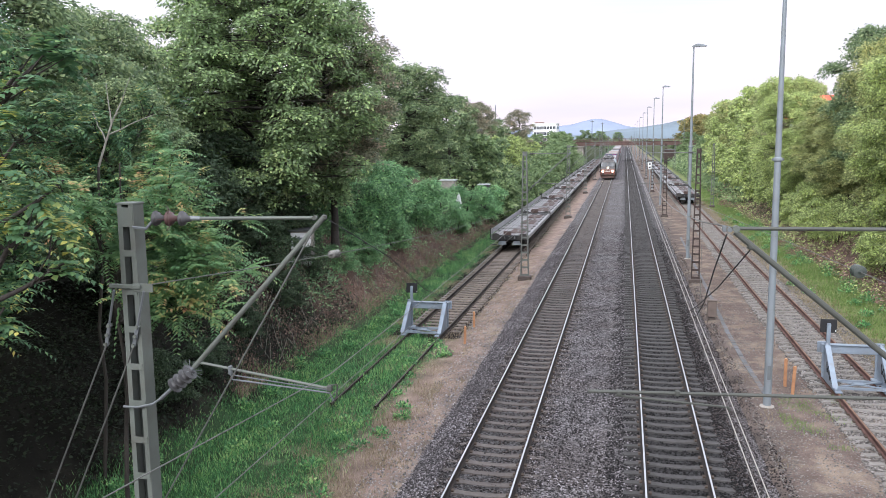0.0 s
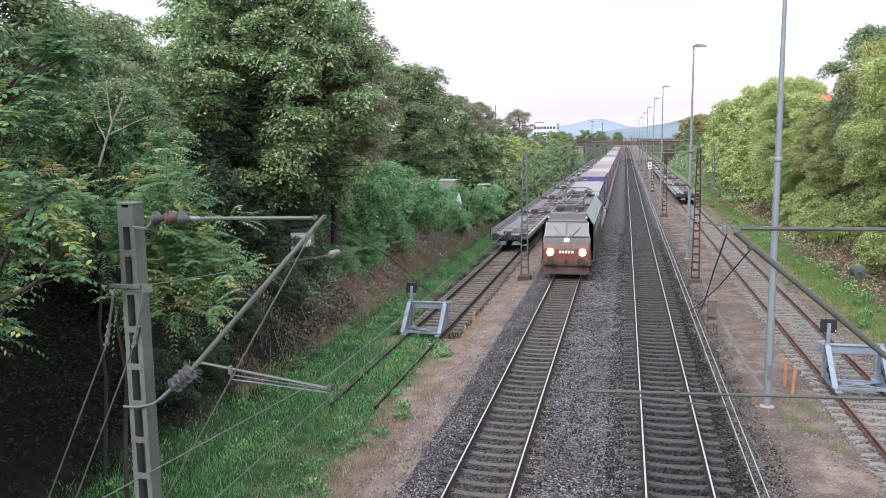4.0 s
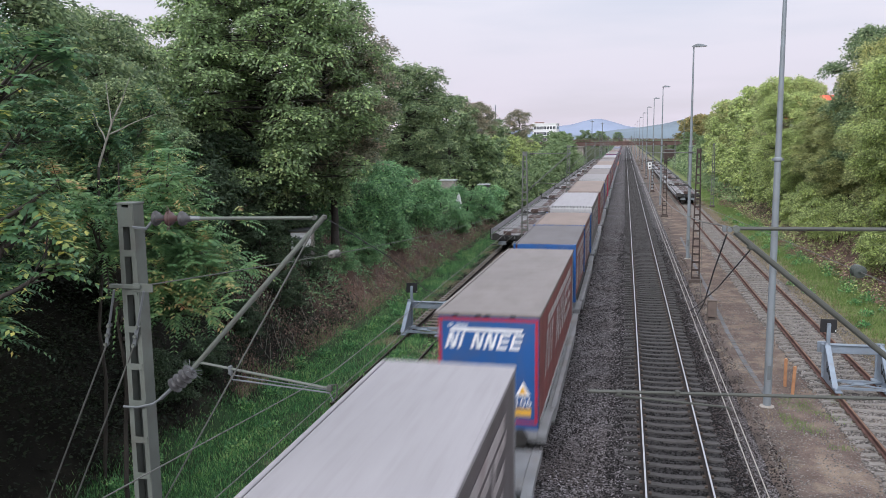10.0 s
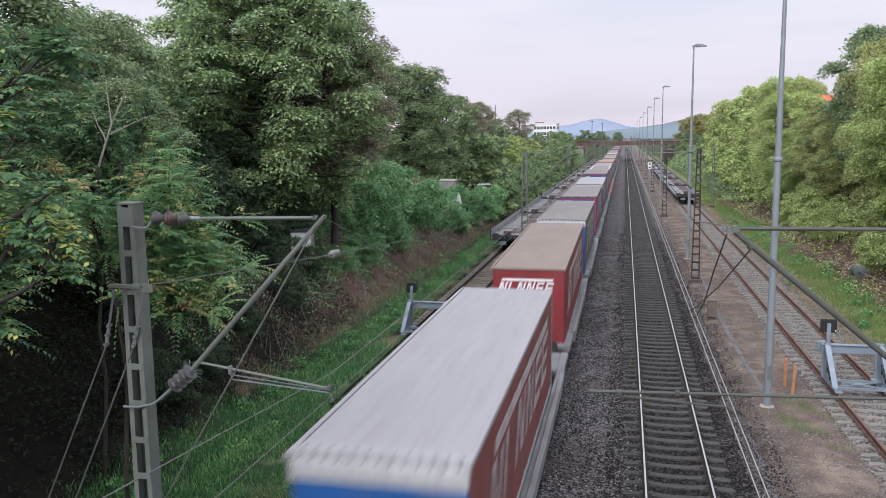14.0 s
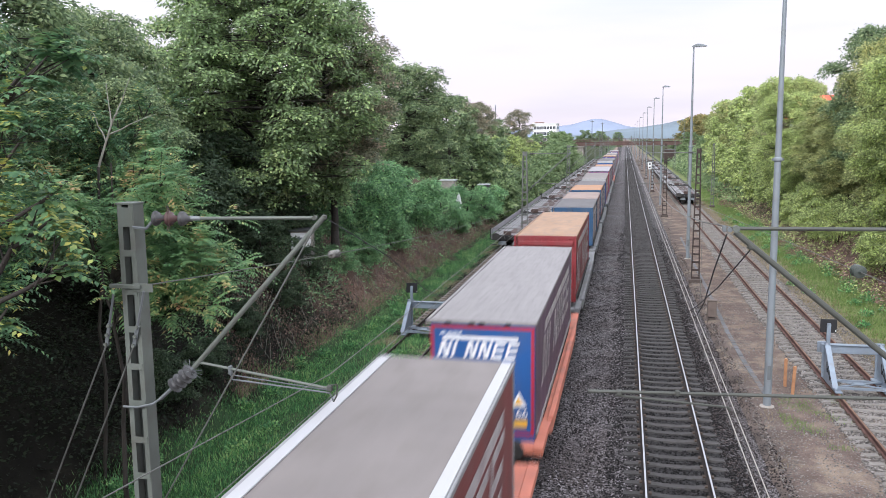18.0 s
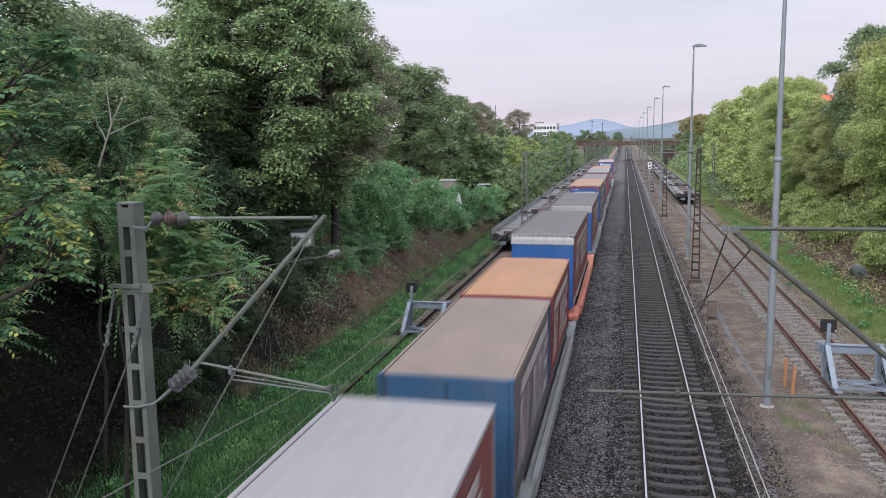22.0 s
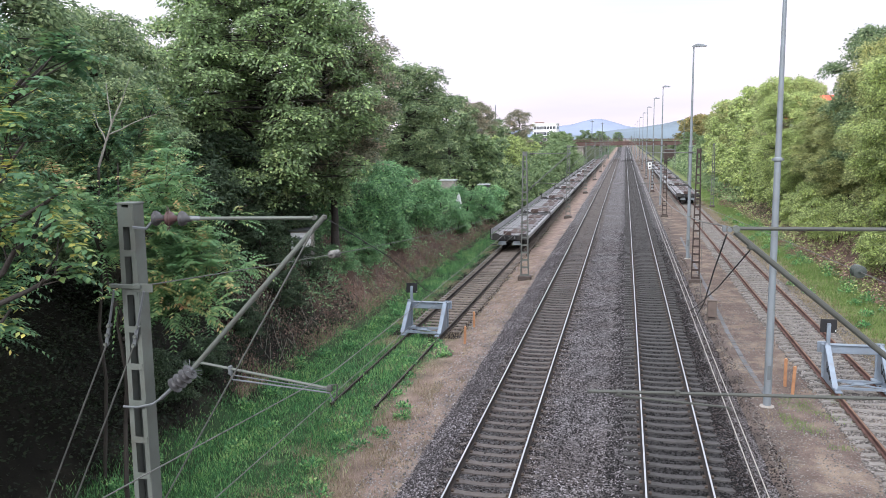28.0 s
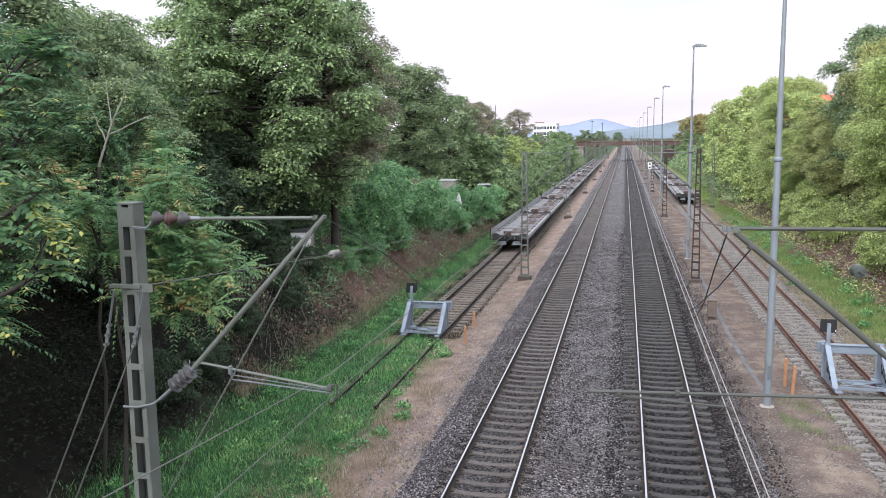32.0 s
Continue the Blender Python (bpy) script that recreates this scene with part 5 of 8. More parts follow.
def garden():
    """A garden at the bank's top: shed roofs and a folded parasol."""
    t = thing("garden_shed", "low garden shed with pale flat roof among shrubs", "shed", at=pose(-16.5, 75.5, 3.4))
    part("wall", MB().cbox(-0.7, 0.7, -0.6, 0.6, -1.6, 0.7, 0.03), M["concrete"], t)
    part("roof", MB().cbox(-0.8, 0.8, -0.7, 0.7, 0.7, 0.8, 0.03), M["sheet_roof"], t)
    t = thing("garden_shed", "low garden shed with pale flat roof among shrubs", "shed", at=pose(-13.35, 77.5, 2.9))
    part("wall", MB().cbox(-0.5, 0.5, -0.5, 0.5, -1.7, 0.7, 0.03), M["roof_dark"], t)
    part("roof", MB().cbox(-0.6, 0.6, -0.6, 0.6, 0.7, 0.78, 0.02), M["sheet_roof"], t)
    t = thing("garden_shed", "small white boarded shed half hidden by leaves", "shed", at=pose(-15.35, 36.7, 2.72, 0, 0, 12))
    w = part("wall", MB().cbox(-0.5, 0.5, -0.5, 0.5, -0.8, 1.0, 0.02), M["concrete"], t)
    for i in range(6):
        part("board", MB().cbox(-0.49, 0.49, -0.525, -0.503, -0.72 + i * 0.28, -0.48 + i * 0.28, 0.008), M["white_wall"], w)
    part("roof", MB().cbox(-0.6, 0.6, -0.6, 0.6, 1.0, 1.07, 0.02), M["roof_dark"], t)
    part("door", MB().cbox(-0.3, 0.1, -0.545, -0.527, -0.7, 0.7, 0.01), M["galv"], t)
    for dx, h in ((0.0, 1.6), (-1.0, 1.2)):
        p = thing("garden_parasol", "folded white garden parasol on a pole", "parasol", at=pose(-13.9 + dx, 67.8, 1.75))
        part("pole", MB().tube((0, 0, -0.9), (0, 0, h * 0.6), 0.03, 0.03, 8), M["galv"], p)
        part("canopy", MB().lathe((0, 0, h * 0.2), (0, 0, 1), [(0, 0.2), (h * 0.3, 0.26), (h * 0.6, 0.17), (h * 0.85, 0.05), (h * 0.9, 0.02)], 9), M["white"], p)
    b = thing("garden_table", "pale garden table beside the parasols", "table", at=pose(-14.9, 68.2, 1.5))
    part("tabletop", MB().cbox(-0.7, 0.7, -0.4, 0.4, 0.70, 0.75, 0.01), M["white"], b)
    for sx in (-0.6, 0.6):
        for sy in (-0.3, 0.3):
            part("leg", MB().cbox(sx - 0.03, sx + 0.03, sy - 0.03, sy + 0.03, -0.6, 0.70, 0.005), M["white"], b)


garden()


def hills():
    """Wooded ridges on the horizon."""
    def ridge(name, label, y, pts, material, seed):
        rng = random.Random(seed)
        xs = np.concatenate([np.linspace(pts[0][0], -800, 20), np.linspace(-790, 790, 320), np.linspace(800, pts[-1][0], 20)])
        zs = np.interp(xs, [p[0] for p in pts], [p[1] for p in pts])
        k = np.convolve(np.pad(zs, 6, mode="edge"), np.ones(13) / 13, "valid")
        k = k + np.array([rng.uniform(-1.0, 1.0) for _ in xs])
        v, f = [], []
        n = len(xs)
        for row, (dy, m) in enumerate(((0, 0.0), (250, 0.62), (420, 1.0), (700, 0.0))):
            v += [(float(x), y + dy - 420, float(z) * m - (30 if m == 0 else 0)) for x, z in zip(xs, k)]
        for r in range(3):
            f += [(r * n + i, r * n + i + 1, (r + 1) * n + i + 1, (r + 1) * n + i) for i in range(n - 1)]
        me = bpy.data.meshes.new(name)
        me.from_pydata(v, [], f)
        me.materials.append(material)
        me.polygons.foreach_set("use_smooth", [True] * len(me.polygons))
        tagged(new(name, me), label, "hills", kind="structure")
    ridge("backdrop_far_hills", "wooded mountain ridge with haze put into its blue", 4200, [(-3500, 20), (-1100, 30), (-600, 42), (-430, 60), (-330, 66), (-270, 74), (-200, 92), (-150, 103), (-110, 98), (-60, 84), (-20, 70), (30, 56), (100, 52), (300, 60), (600, 60), (3500, 30)], M["hill"], 1)
    ridge("backdrop_near_hills", "wooded hill slope with haze put into its blue-grey", 3000, [(-2500, 8), (-300, 12), (-120, 20), (-40, 34), (20, 38), (70, 44), (130, 52), (190, 66), (260, 80), (400, 96), (900, 90), (2500, 40)], M["hill_near"], 2)


hills()


def far_posts():
    for x, y, h in ((-15.8, 400.0, 16.2), (-11.2, 410.0, 15.2), (-9.0, 300.0, 9.0), (-6.5, 330.0, 8.6), (2.6, 345.0, 8.5)):
        t = thing("far_mast", "slim dark mast in the distance", "mast", at=pose(x, y, 0))
        part("post", MB().tube((0, 0, -0.6), (0, 0, h), 0.22, 0.16, 6), M["mast_green"], t)
        part("crossarm", MB().cbox(-0.9, 0.9, -0.08, 0.08, h - 0.7, h - 0.5, 0.02), M["mast_green"], t)
    t = thing("lamp_pole", "thin grey pole rising from the shrubs", "pole", at=pose(-23.0, 146.0, 3.6))
    part("post", MB().tube((0, 0, -0.6), (0, 0, 10.4), 0.12, 0.08, 8), M["lamp_grey"], t)
    part("arm", MB().bar((0, 0, 7.4), (0.8, 0, 8.2), 0.08, 0.08), M["lamp_grey"], t)
    s = thing("route_sign", "white rectangular lineside sign with dark marks on a post", "sign", at=pose(3.75, 128.0, -0.36))
    part("post", MB().tube((0, 0, -0.2), (0, 0, 4.6), 0.05, 0.05, 8), M["lamp_grey"], s)
    b = part("board", MB().cbox(-0.26, 0.26, -0.1, -0.06, 3.45, 4.55, 0.01), M["white"], s)
    for z in (3.65, 4.15):
        part("mark", MB().box(-0.12, 0.12, -0.108, -0.1, z, z + 0.2), M["black"], b)


far_posts()

# ---- the freight train ----
def paint(name, c, rough=0.45, dirt=(0.12, 0.10, 0.09), amt=0.35, vary=0.1, stretch=(1, 1, 1), scale=0.7):
    return mat(name, c, rough, 0, vary, scale, 18, 0.05, 0.01, dirt, amt, stretch=stretch)


P = dict(
    blue=paint("blue_tarpaulin", (0.018, 0.085, 0.27)),
    blue_dark=paint("dark_blue_tarpaulin", (0.035, 0.085, 0.24)),
    steel_blue=paint("steel_blue_container", (0.035, 0.09, 0.18)),
    red=paint("red_tarpaulin", (0.21, 0.027, 0.032)),
    maroon=paint("maroon_tarpaulin", (0.15, 0.04, 0.042)),
    curtain_red=paint("faded_red_curtain", (0.19, 0.05, 0.047), 0.5, (0.13, 0.09, 0.085), 0.6, 0.15),
    curtain_grey=paint("grey_curtain", (0.125, 0.11, 0.115), 0.5, (0.1, 0.08, 0.08), 0.6, 0.15),
    curtain_purple=paint("dull_purple_curtain", (0.11, 0.065, 0.10), 0.5, (0.1, 0.08, 0.08), 0.6, 0.15),
    border=paint("red_border_paint", (0.36, 0.025, 0.055), 0.4),
    roof_white=paint("dusty_white_roof", (0.305, 0.288, 0.302), 0.6, (0.245, 0.228, 0.234), 0.5, 0.05, (3.0, 0.25, 1), 1.0),
    roof_pale=paint("streaked_pale_grey_roof", (0.240, 0.222, 0.222), 0.6, (0.165, 0.150, 0.148), 0.55, 0.08, (4.0, 0.4, 1), 1.1),
    edge_white=paint("white_roof_border_paint", (0.44, 0.435, 0.45), 0.5, (0.4, 0.38, 0.37), 0.3, 0.04),
    cap_pale=paint("pale_grey_tarpaulin_edge", (0.36, 0.355, 0.36), 0.6, (0.22, 0.21, 0.21), 0.5, 0.1, (3, 1, 1), 1.4),
    letter_side=paint("worn_white_side_lettering", (0.42, 0.38, 0.38), 0.6, (0.22, 0.15, 0.15), 0.75, 0.2, scale=1.6),
    roof_grey=paint("dirty_grey_roof", (0.200, 0.176, 0.168), 0.7, (0.155, 0.134, 0.122), 0.6, 0.10, (1.0, 0.45, 1), 0.9),
    roof_dark=paint("dark_grey_roof", (0.126, 0.115, 0.118), 0.7, (0.104, 0.0888, 0.0851), 0.6, 0.10, (1.0, 0.45, 1), 0.9),
    roof_tan=paint("dusty_tan_roof", (0.229, 0.174, 0.148), 0.7, (0.192, 0.159, 0.133), 0.6, 0.10, (1.0, 0.45, 1), 0.9),
    roof_orange=paint("faded_orange_roof", (0.38, 0.195, 0.10), 0.7, (0.311, 0.222, 0.163), 0.6, 0.10, (1.0, 0.45, 1), 0.9),
    roof_peach=paint("faded_peach_roof", (0.36, 0.222, 0.138), 0.7, (0.222, 0.17, 0.141), 0.7, 0.12, (1.2, 0.45, 1), 1.0),
    roof_pink=paint("dusty_pinkish_roof", (0.29, 0.215, 0.185), 0.7, (0.22, 0.165, 0.145), 0.6, 0.10, (1.0, 0.45, 1), 0.9),
    # windscreen grey stands in for sky mirrored in the glass
    windscreen=paint("sky_tinted_windscreen_paint", (0.085, 0.09, 0.095), 0.25, (0.06, 0.06, 0.06), 0.3),
    cab=paint("dark_grey_cab_paint", (0.085, 0.075, 0.074), 0.4),
    trim=paint("dirty_aluminium_trim", (0.266, 0.266, 0.27), 0.45),
    letter=paint("white_lettering_paint", (0.76, 0.76, 0.77), 0.5, (0.4, 0.38, 0.37), 0.3, 0.04),
    yellow=paint("yellow_plate_paint", (0.75, 0.42, 0.05), 0.5),
    tyre=paint("dusty_tyre_rubber", (0.03, 0.03, 0.032), 0.85),
    loco_dark=paint("anthracite_locomotive_paint", (0.06, 0.062, 0.068), 0.35),
    loco_silver=paint("silver_grey_locomotive_paint", (0.36, 0.39, 0.42), 0.38, (0.2, 0.19, 0.18), 0.5),
    loco_roof=paint("grimy_locomotive_roof", (0.055, 0.05, 0.055), 0.75, (0.1, 0.085, 0.08), 0.8),
    # red-brown of the lower front holds the headlamps' warm glow as paint
    loco_red=paint("glow_reddened_front_paint", (0.15, 0.05, 0.036), 0.45),
    loco_hatch=paint("dusty_mauve_grey_roof_panel", (0.135, 0.122, 0.122), 0.7, (0.10, 0.088, 0.085), 0.6, 0.12, (1.5, 0.4, 1), 0.9),
    loco_band=paint("pale_front_band", (0.24, 0.15, 0.135), 0.5),
    loco_skirt=paint("sooty_brown_underframe", (0.10, 0.06, 0.05), 0.85),
    headlamp=glow("warm_headlamp_glass", (1.0, 0.66, 0.36), 40.0),
    bus_dark=paint("dark_pantograph_steel", (0.10, 0.10, 0.105), 0.5),
    bus=paint("grey_roof_conductor", (0.30, 0.29, 0.285), 0.5),
)


def glyph_row(parent, x0, x1, z0, z1, y, n=6, slant=0.35, material=None, name="logo_bar", axis=1, top_bar=True, thin=1.0):
    """A sign made of a long bar over slanted blocks; it stands on a plane across the given axis."""
    h, w = z1 - z0, x1 - x0
    th = 0.006
    def slab(mb, quad):
        if axis == 1:
            mb.prism([(a, b) for a, b in quad], 1, y - th, y)
        else:
            mb.prism([(a, b) for a, b in quad], 0, y, y + th)
    zt = z0 + h * 0.76
    if top_bar:
        mb = MB()
        slab(mb, [(x0 + w * 0.07, z1 - h * 0.17), (x1, z1 - h * 0.17), (x1 + slant * h * 0.17, z1), (x0 + w * 0.07 + slant * h * 0.17, z1)])
        part("logo_overline", mb, material, parent)
    cell = w / n
    for i in range(n):
        mb = MB()
        a, hz = x0 + i * cell, zt - z0
        def stroke(f0, f1, g0, g1):
            # a slanted stroke that stands on f0..f1 and ends at g0..g1 of the cell's top
            slab(mb, [(a + cell * f0, z0), (a + cell * f1, z0), (a + cell * g1 + slant * hz, zt), (a + cell * g0 + slant * hz, zt)])
        w = 0.20 * thin
        stroke(0.02, 0.02 + w, 0.02, 0.02 + w)
        if i % 6 == 1:
            pass
        elif i < 4:
            stroke(0.60, 0.60 + w, 0.60, 0.60 + w)
            stroke(0.50, 0.50 + w, 0.12, 0.12 + w)
        else:
            for f0, f1 in ((0.0, 0.2), (0.42, 0.60), (0.82, 1.0)):
                h0, h1 = z0 + hz * f0, z0 + hz * f1
                slab(mb, [(a + cell * 0.1 + slant * hz * f0, h0), (a + cell * 0.80 + slant * hz * f0, h0), (a + cell * 0.80 + slant * hz * f1, h1), (a + cell * 0.1 + slant * hz * f1, h1)])
        part(name, mb, material, parent)


def text_part(body, size, parent, at, material, name="fleet_number"):
    cu = bpy.data.curves.new(name, "FONT")
    cu.body, cu.size, cu.extrude, cu.align_x = body, size, 0.003, "CENTER"
    tmp = bpy.data.objects.new("tmp", cu)
    me = bpy.data.meshes.new_from_object(tmp)
    bpy.data.objects.remove(tmp)
    me.name = name
    me.materials.clear()
    me.materials.append(material)
    part(name, me, None, parent, at=at)


TOP, HALF = 3.92, 1.27
ROOF_CACHE = {}


def roof_mesh(length, material, ribs, top):
    """A tarpaulin roof: slightly crowned, sagging between the bows."""
    key = (round(length, 1), material.name, ribs, round(top, 2))
    if key in ROOF_CACHE:
        return ROOF_CACHE[key]
    nx, ny = 10, max(24, int(length * 5))
    xs, ys = np.linspace(-HALF + 0.05, HALF - 0.05, nx + 1), np.linspace(0.04, length - 0.04, ny + 1)
    gx, gy = np.meshgrid(xs, ys)
    gz = top - 0.02 + 0.015 * (1 - (gx / HALF) ** 2) - ribs * np.sin(gy / length * math.pi * round(length / 0.68)) ** 2 * (1 - (gx / HALF) ** 4)
    idx = np.arange(gx.size).reshape(gx.shape)
    f = np.stack([idx[:-1, :-1], idx[:-1, 1:], idx[1:, 1:], idx[1:, :-1]], -1).reshape(-1, 4)
    v = np.stack([gx, gy, gz], -1).reshape(-1, 3).tolist()
    n = len(v)
    v += [(x, y, top - 0.09) for x, y in ((-HALF + 0.05, 0.04), (HALF - 0.05, 0.04), (HALF - 0.05, length - 0.04), (-HALF + 0.05, length - 0.04))]
    f = f.tolist() + [[n, n + 3, n + 2, n + 1]]
    me = bpy.data.meshes.new("roof_sheet")
    me.from_pydata(v, [], f)
    me.materials.append(material)
    me.polygons.foreach_set("use_smooth", [True] * len(me.polygons))
    ROOF_CACHE[key] = me
    return me


def trailer(spec, length):
    """Curtain-sided semi-trailer, front wall at y = 0, standing in a pocket wagon."""
    name_front = {"blue": "blue", "blue_dark": "dark blue", "red": "red", "maroon": "maroon"}[spec["front"]]
    roofword = {"roof_white": "white", "roof_pale": "streaked pale grey", "roof_grey": "dirty grey", "roof_dark": "dark grey", "roof_tan": "tan", "roof_orange": "faded orange", "roof_peach": "faded peach"}[spec["roof"]]
    t = thing("semi_trailer", f"curtain-sided semi-trailer with {name_front} front and {roofword} roof", "trailer", "trailers on the freight train")
    bottom, top = 1.18, TOP
    rounded = not (spec.get("logo") or spec.get("band"))
    low = top - (0.36 if rounded else 0.06)
    body = part("front_wall", MB().cbox(-HALF + 0.02, HALF - 0.02, 0.0, 0.10, bottom - 0.25, low, 0.03), P[spec["front"]], t, "painted front wall")
    side = P[spec["side"]]
    for s in (-1, 1):
        mb, n = MB(), int(length / 0.55)
        pts = []
        for i in range(n + 1):
            y = 0.10 + (length - 0.2) * i / n
            pts.append((s * (HALF - 0.012 - (0.012 if i % 2 else 0.0)), y))
        outline = pts + [(s * (HALF - 0.07), y) for _, y in pts[::-1]]
        mb.prism(outline, 2, bottom, top - 0.1)
        cur = part("side_curtain", mb, side, t, "dusty side curtain with large worn lettering")
        if s > 0:
            glyph_row(cur, 1.5, length - 1.4, bottom + 0.75, top - 0.50, HALF - 0.008, 6, 0.45, P["letter_side"], "side_logo_bar", 0, thin=0.55)
        part("roof_rail", MB().cbox(s * HALF - 0.05 - 0.02, s * HALF + 0.02 - 0.0, 0.0, length, top - 0.12, top - 0.015, 0.015), P["trim"] if spec.get("edged") else P[spec["roof"]], t, "roof edge rail")
        if spec.get("edged"):
            part("roof_border", MB().cbox(s * (HALF - 0.11) - 0.09, s * (HALF - 0.11) + 0.09, 0.12, length - 0.1, top - 0.02, top + 0.012, 0.006), P["edge_white"], t, "white roof border")
        part("chassis_rail", MB().cbox(s * HALF - 0.06, s * HALF + 0.005, 0.3, length, bottom - 0.14, bottom, 0.01), P["trim"], t)
    part("roof_sheet", roof_mesh(length, P[spec["roof"]], spec.get("ribs", 0.012), top), None, t, f"{roofword} tarpaulin roof")
    if rounded:
        # the tarpaulin rolls over a round head rail and is laced down over the front wall
        arc = [(0.30, top - 0.005)] + [(0.22 - 0.24 * math.sin(a), top - 0.20 + 0.19 * math.cos(a)) for a in (0.0, 0.35, 0.7, 1.05, 1.4, 1.57)] + [(-0.025, top - 0.37), (0.0, top - 0.37), (0.10, top - 0.30), (0.30, top - 0.06)]
        cap = part("roof_front_cap", MB().prism(arc, 0, -HALF + 0.005, HALF - 0.005), P["cap_pale"], t, "pale rounded tarpaulin edge laced over the front", smooth=False)
        for i in range(13):
            x = -1.14 + 0.19 * i
            part("lacing_gap", MB().prism([(0.20, top - 0.004), (0.03, top - 0.075), (0.028, top - 0.085), (0.14, top - 0.07)], 0, x - 0.028, x + 0.028), M["black"], cap)
    elif spec.get("band"):
        cap = part("roof_front_rail", MB().cbox(-HALF + 0.005, HALF - 0.005, -0.03, 0.09, top - 0.42, top - 0.012, 0.03), P["cap_pale"], t, "broad pale front roof edge")
        for i in range(6):
            part("rivet", MB().cbox(-1.0 + 0.4 * i - 0.02, -0.96 + 0.4 * i, -0.036, -0.028, top - 0.07, top - 0.04, 0.003), P["letter"], cap)
    else:
        part("roof_front_rail", MB().cbox(-HALF + 0.01, HALF - 0.01, -0.03, 0.09, top - 0.11, top - 0.012, 0.025), P[spec["roof"]], t, "front roof edge")
        for x in ((-0.80, -0.24, 0.0, 0.62) if not spec.get("lights") else ()):
            part("roof_buckle", MB().cbox(x - 0.07, x + 0.07, -0.045, -0.028, top - 0.12, top - 0.05, 0.006), M["black"], t)
    part("rear_frame", MB().cbox(-HALF, HALF, length - 0.1, length + 0.02, bottom - 0.2, top - 0.02, 0.02), P["trim"], t, "rear portal frame")
    part("floor", MB().box(-HALF + 0.06, HALF - 0.06, 0.1, length - 0.1, bottom - 0.1, bottom + 0.02), M["wagon_dark"], t)
    for i in range(3):
        for s in (-1, 1):
            y = length - 2.2 - i * 1.31
            mb = MB().lathe((s * 0.82, y, 0.78), (s, 0, 0), [(0, 0.30), (0.02, 0.47), (0.05, 0.5), (0.30, 0.5), (0.34, 0.46), (0.35, 0.28)], 16)
            part("tyre", mb, P["tyre"], t, smooth=False)
    for s in (-1, 1):
        part("side_guard", MB().cbox(s * (HALF - 0.06) - 0.02, s * (HALF - 0.06) + 0.02, 3.4, length - 5.6, 0.80, 0.92, 0.008), P["trim"], t)
    part("kingpin_plate", MB().cbox(-0.9, 0.9, 0.3, 2.4, bottom - 0.24, bottom - 0.11, 0.02), M["wagon_dark"], t)
    part("cable_housing", MB().cbox(-0.25, 0.25, -0.03, 0.05, bottom - 0.6, bottom - 0.24, 0.02), M["wagon_dark"], t)
    tall = spec.get("tall")
    if spec.get("logo"):
        drop = 0.12 if tall else 0.0
        glyph_row(body, -0.98 if tall else -1.08, 0.84, top - 0.92 - drop, top - 0.40 - drop, -0.001, 6, 0.30, P["letter"])
    if spec.get("border"):
        b, w, e = P["border"], 0.075, HALF - (0.13 if tall else 0.035)
        for x0 in (-e, e - w):
            part("border_stripe", MB().box(x0, x0 + w, -0.005, 0.001, 1.16, top - 0.15), b, body)
        part("border_stripe", MB().box(-e + w, e - w, -0.005, 0.001, top - 0.15 - w, top - 0.15), b, body)
        part("border_stripe", MB().box(-e + w, e - w, -0.005, 0.001, 1.16, 1.16 + w), b, body)
    if spec.get("maker"):
        glyph_row(body, -1.0, -0.5, top - 0.38, top - 0.28, -0.001, 6, 0.3, P["letter"], "maker_mark", top_bar=False)
    if spec.get("warn"):
        part("warning_triangle", MB().prism([(0.68, 1.86), (1.06, 1.86), (0.87, 2.22)], 1, -0.007, 0.001), P["letter"], body, "white and yellow warning sign")
        part("warning_inner", MB().prism([(0.77, 1.91), (0.97, 1.91), (0.87, 2.10)], 1, -0.010, -0.006), P["yellow"], body)
        part("hazard_plate", MB().box(0.66, 1.07, -0.010, 0.001, 1.36, 1.54), P["yellow"], body, "yellow orange plate")
    if spec.get("num"):
        text_part(spec["num"], 0.29, body, pose(0.87, -0.008, 1.60, 90) if spec.get("warn") else pose(0.70, -0.008, top - 1.42, 90), P["letter"])
    if spec.get("lights"):
        for x in (-0.8, 0.8):
            part("marker_lamp", MB().cbox(x - 0.09, x + 0.09, -0.02, 0.02, 0.93, 1.0, 0.01), P["letter"], t)
    return t


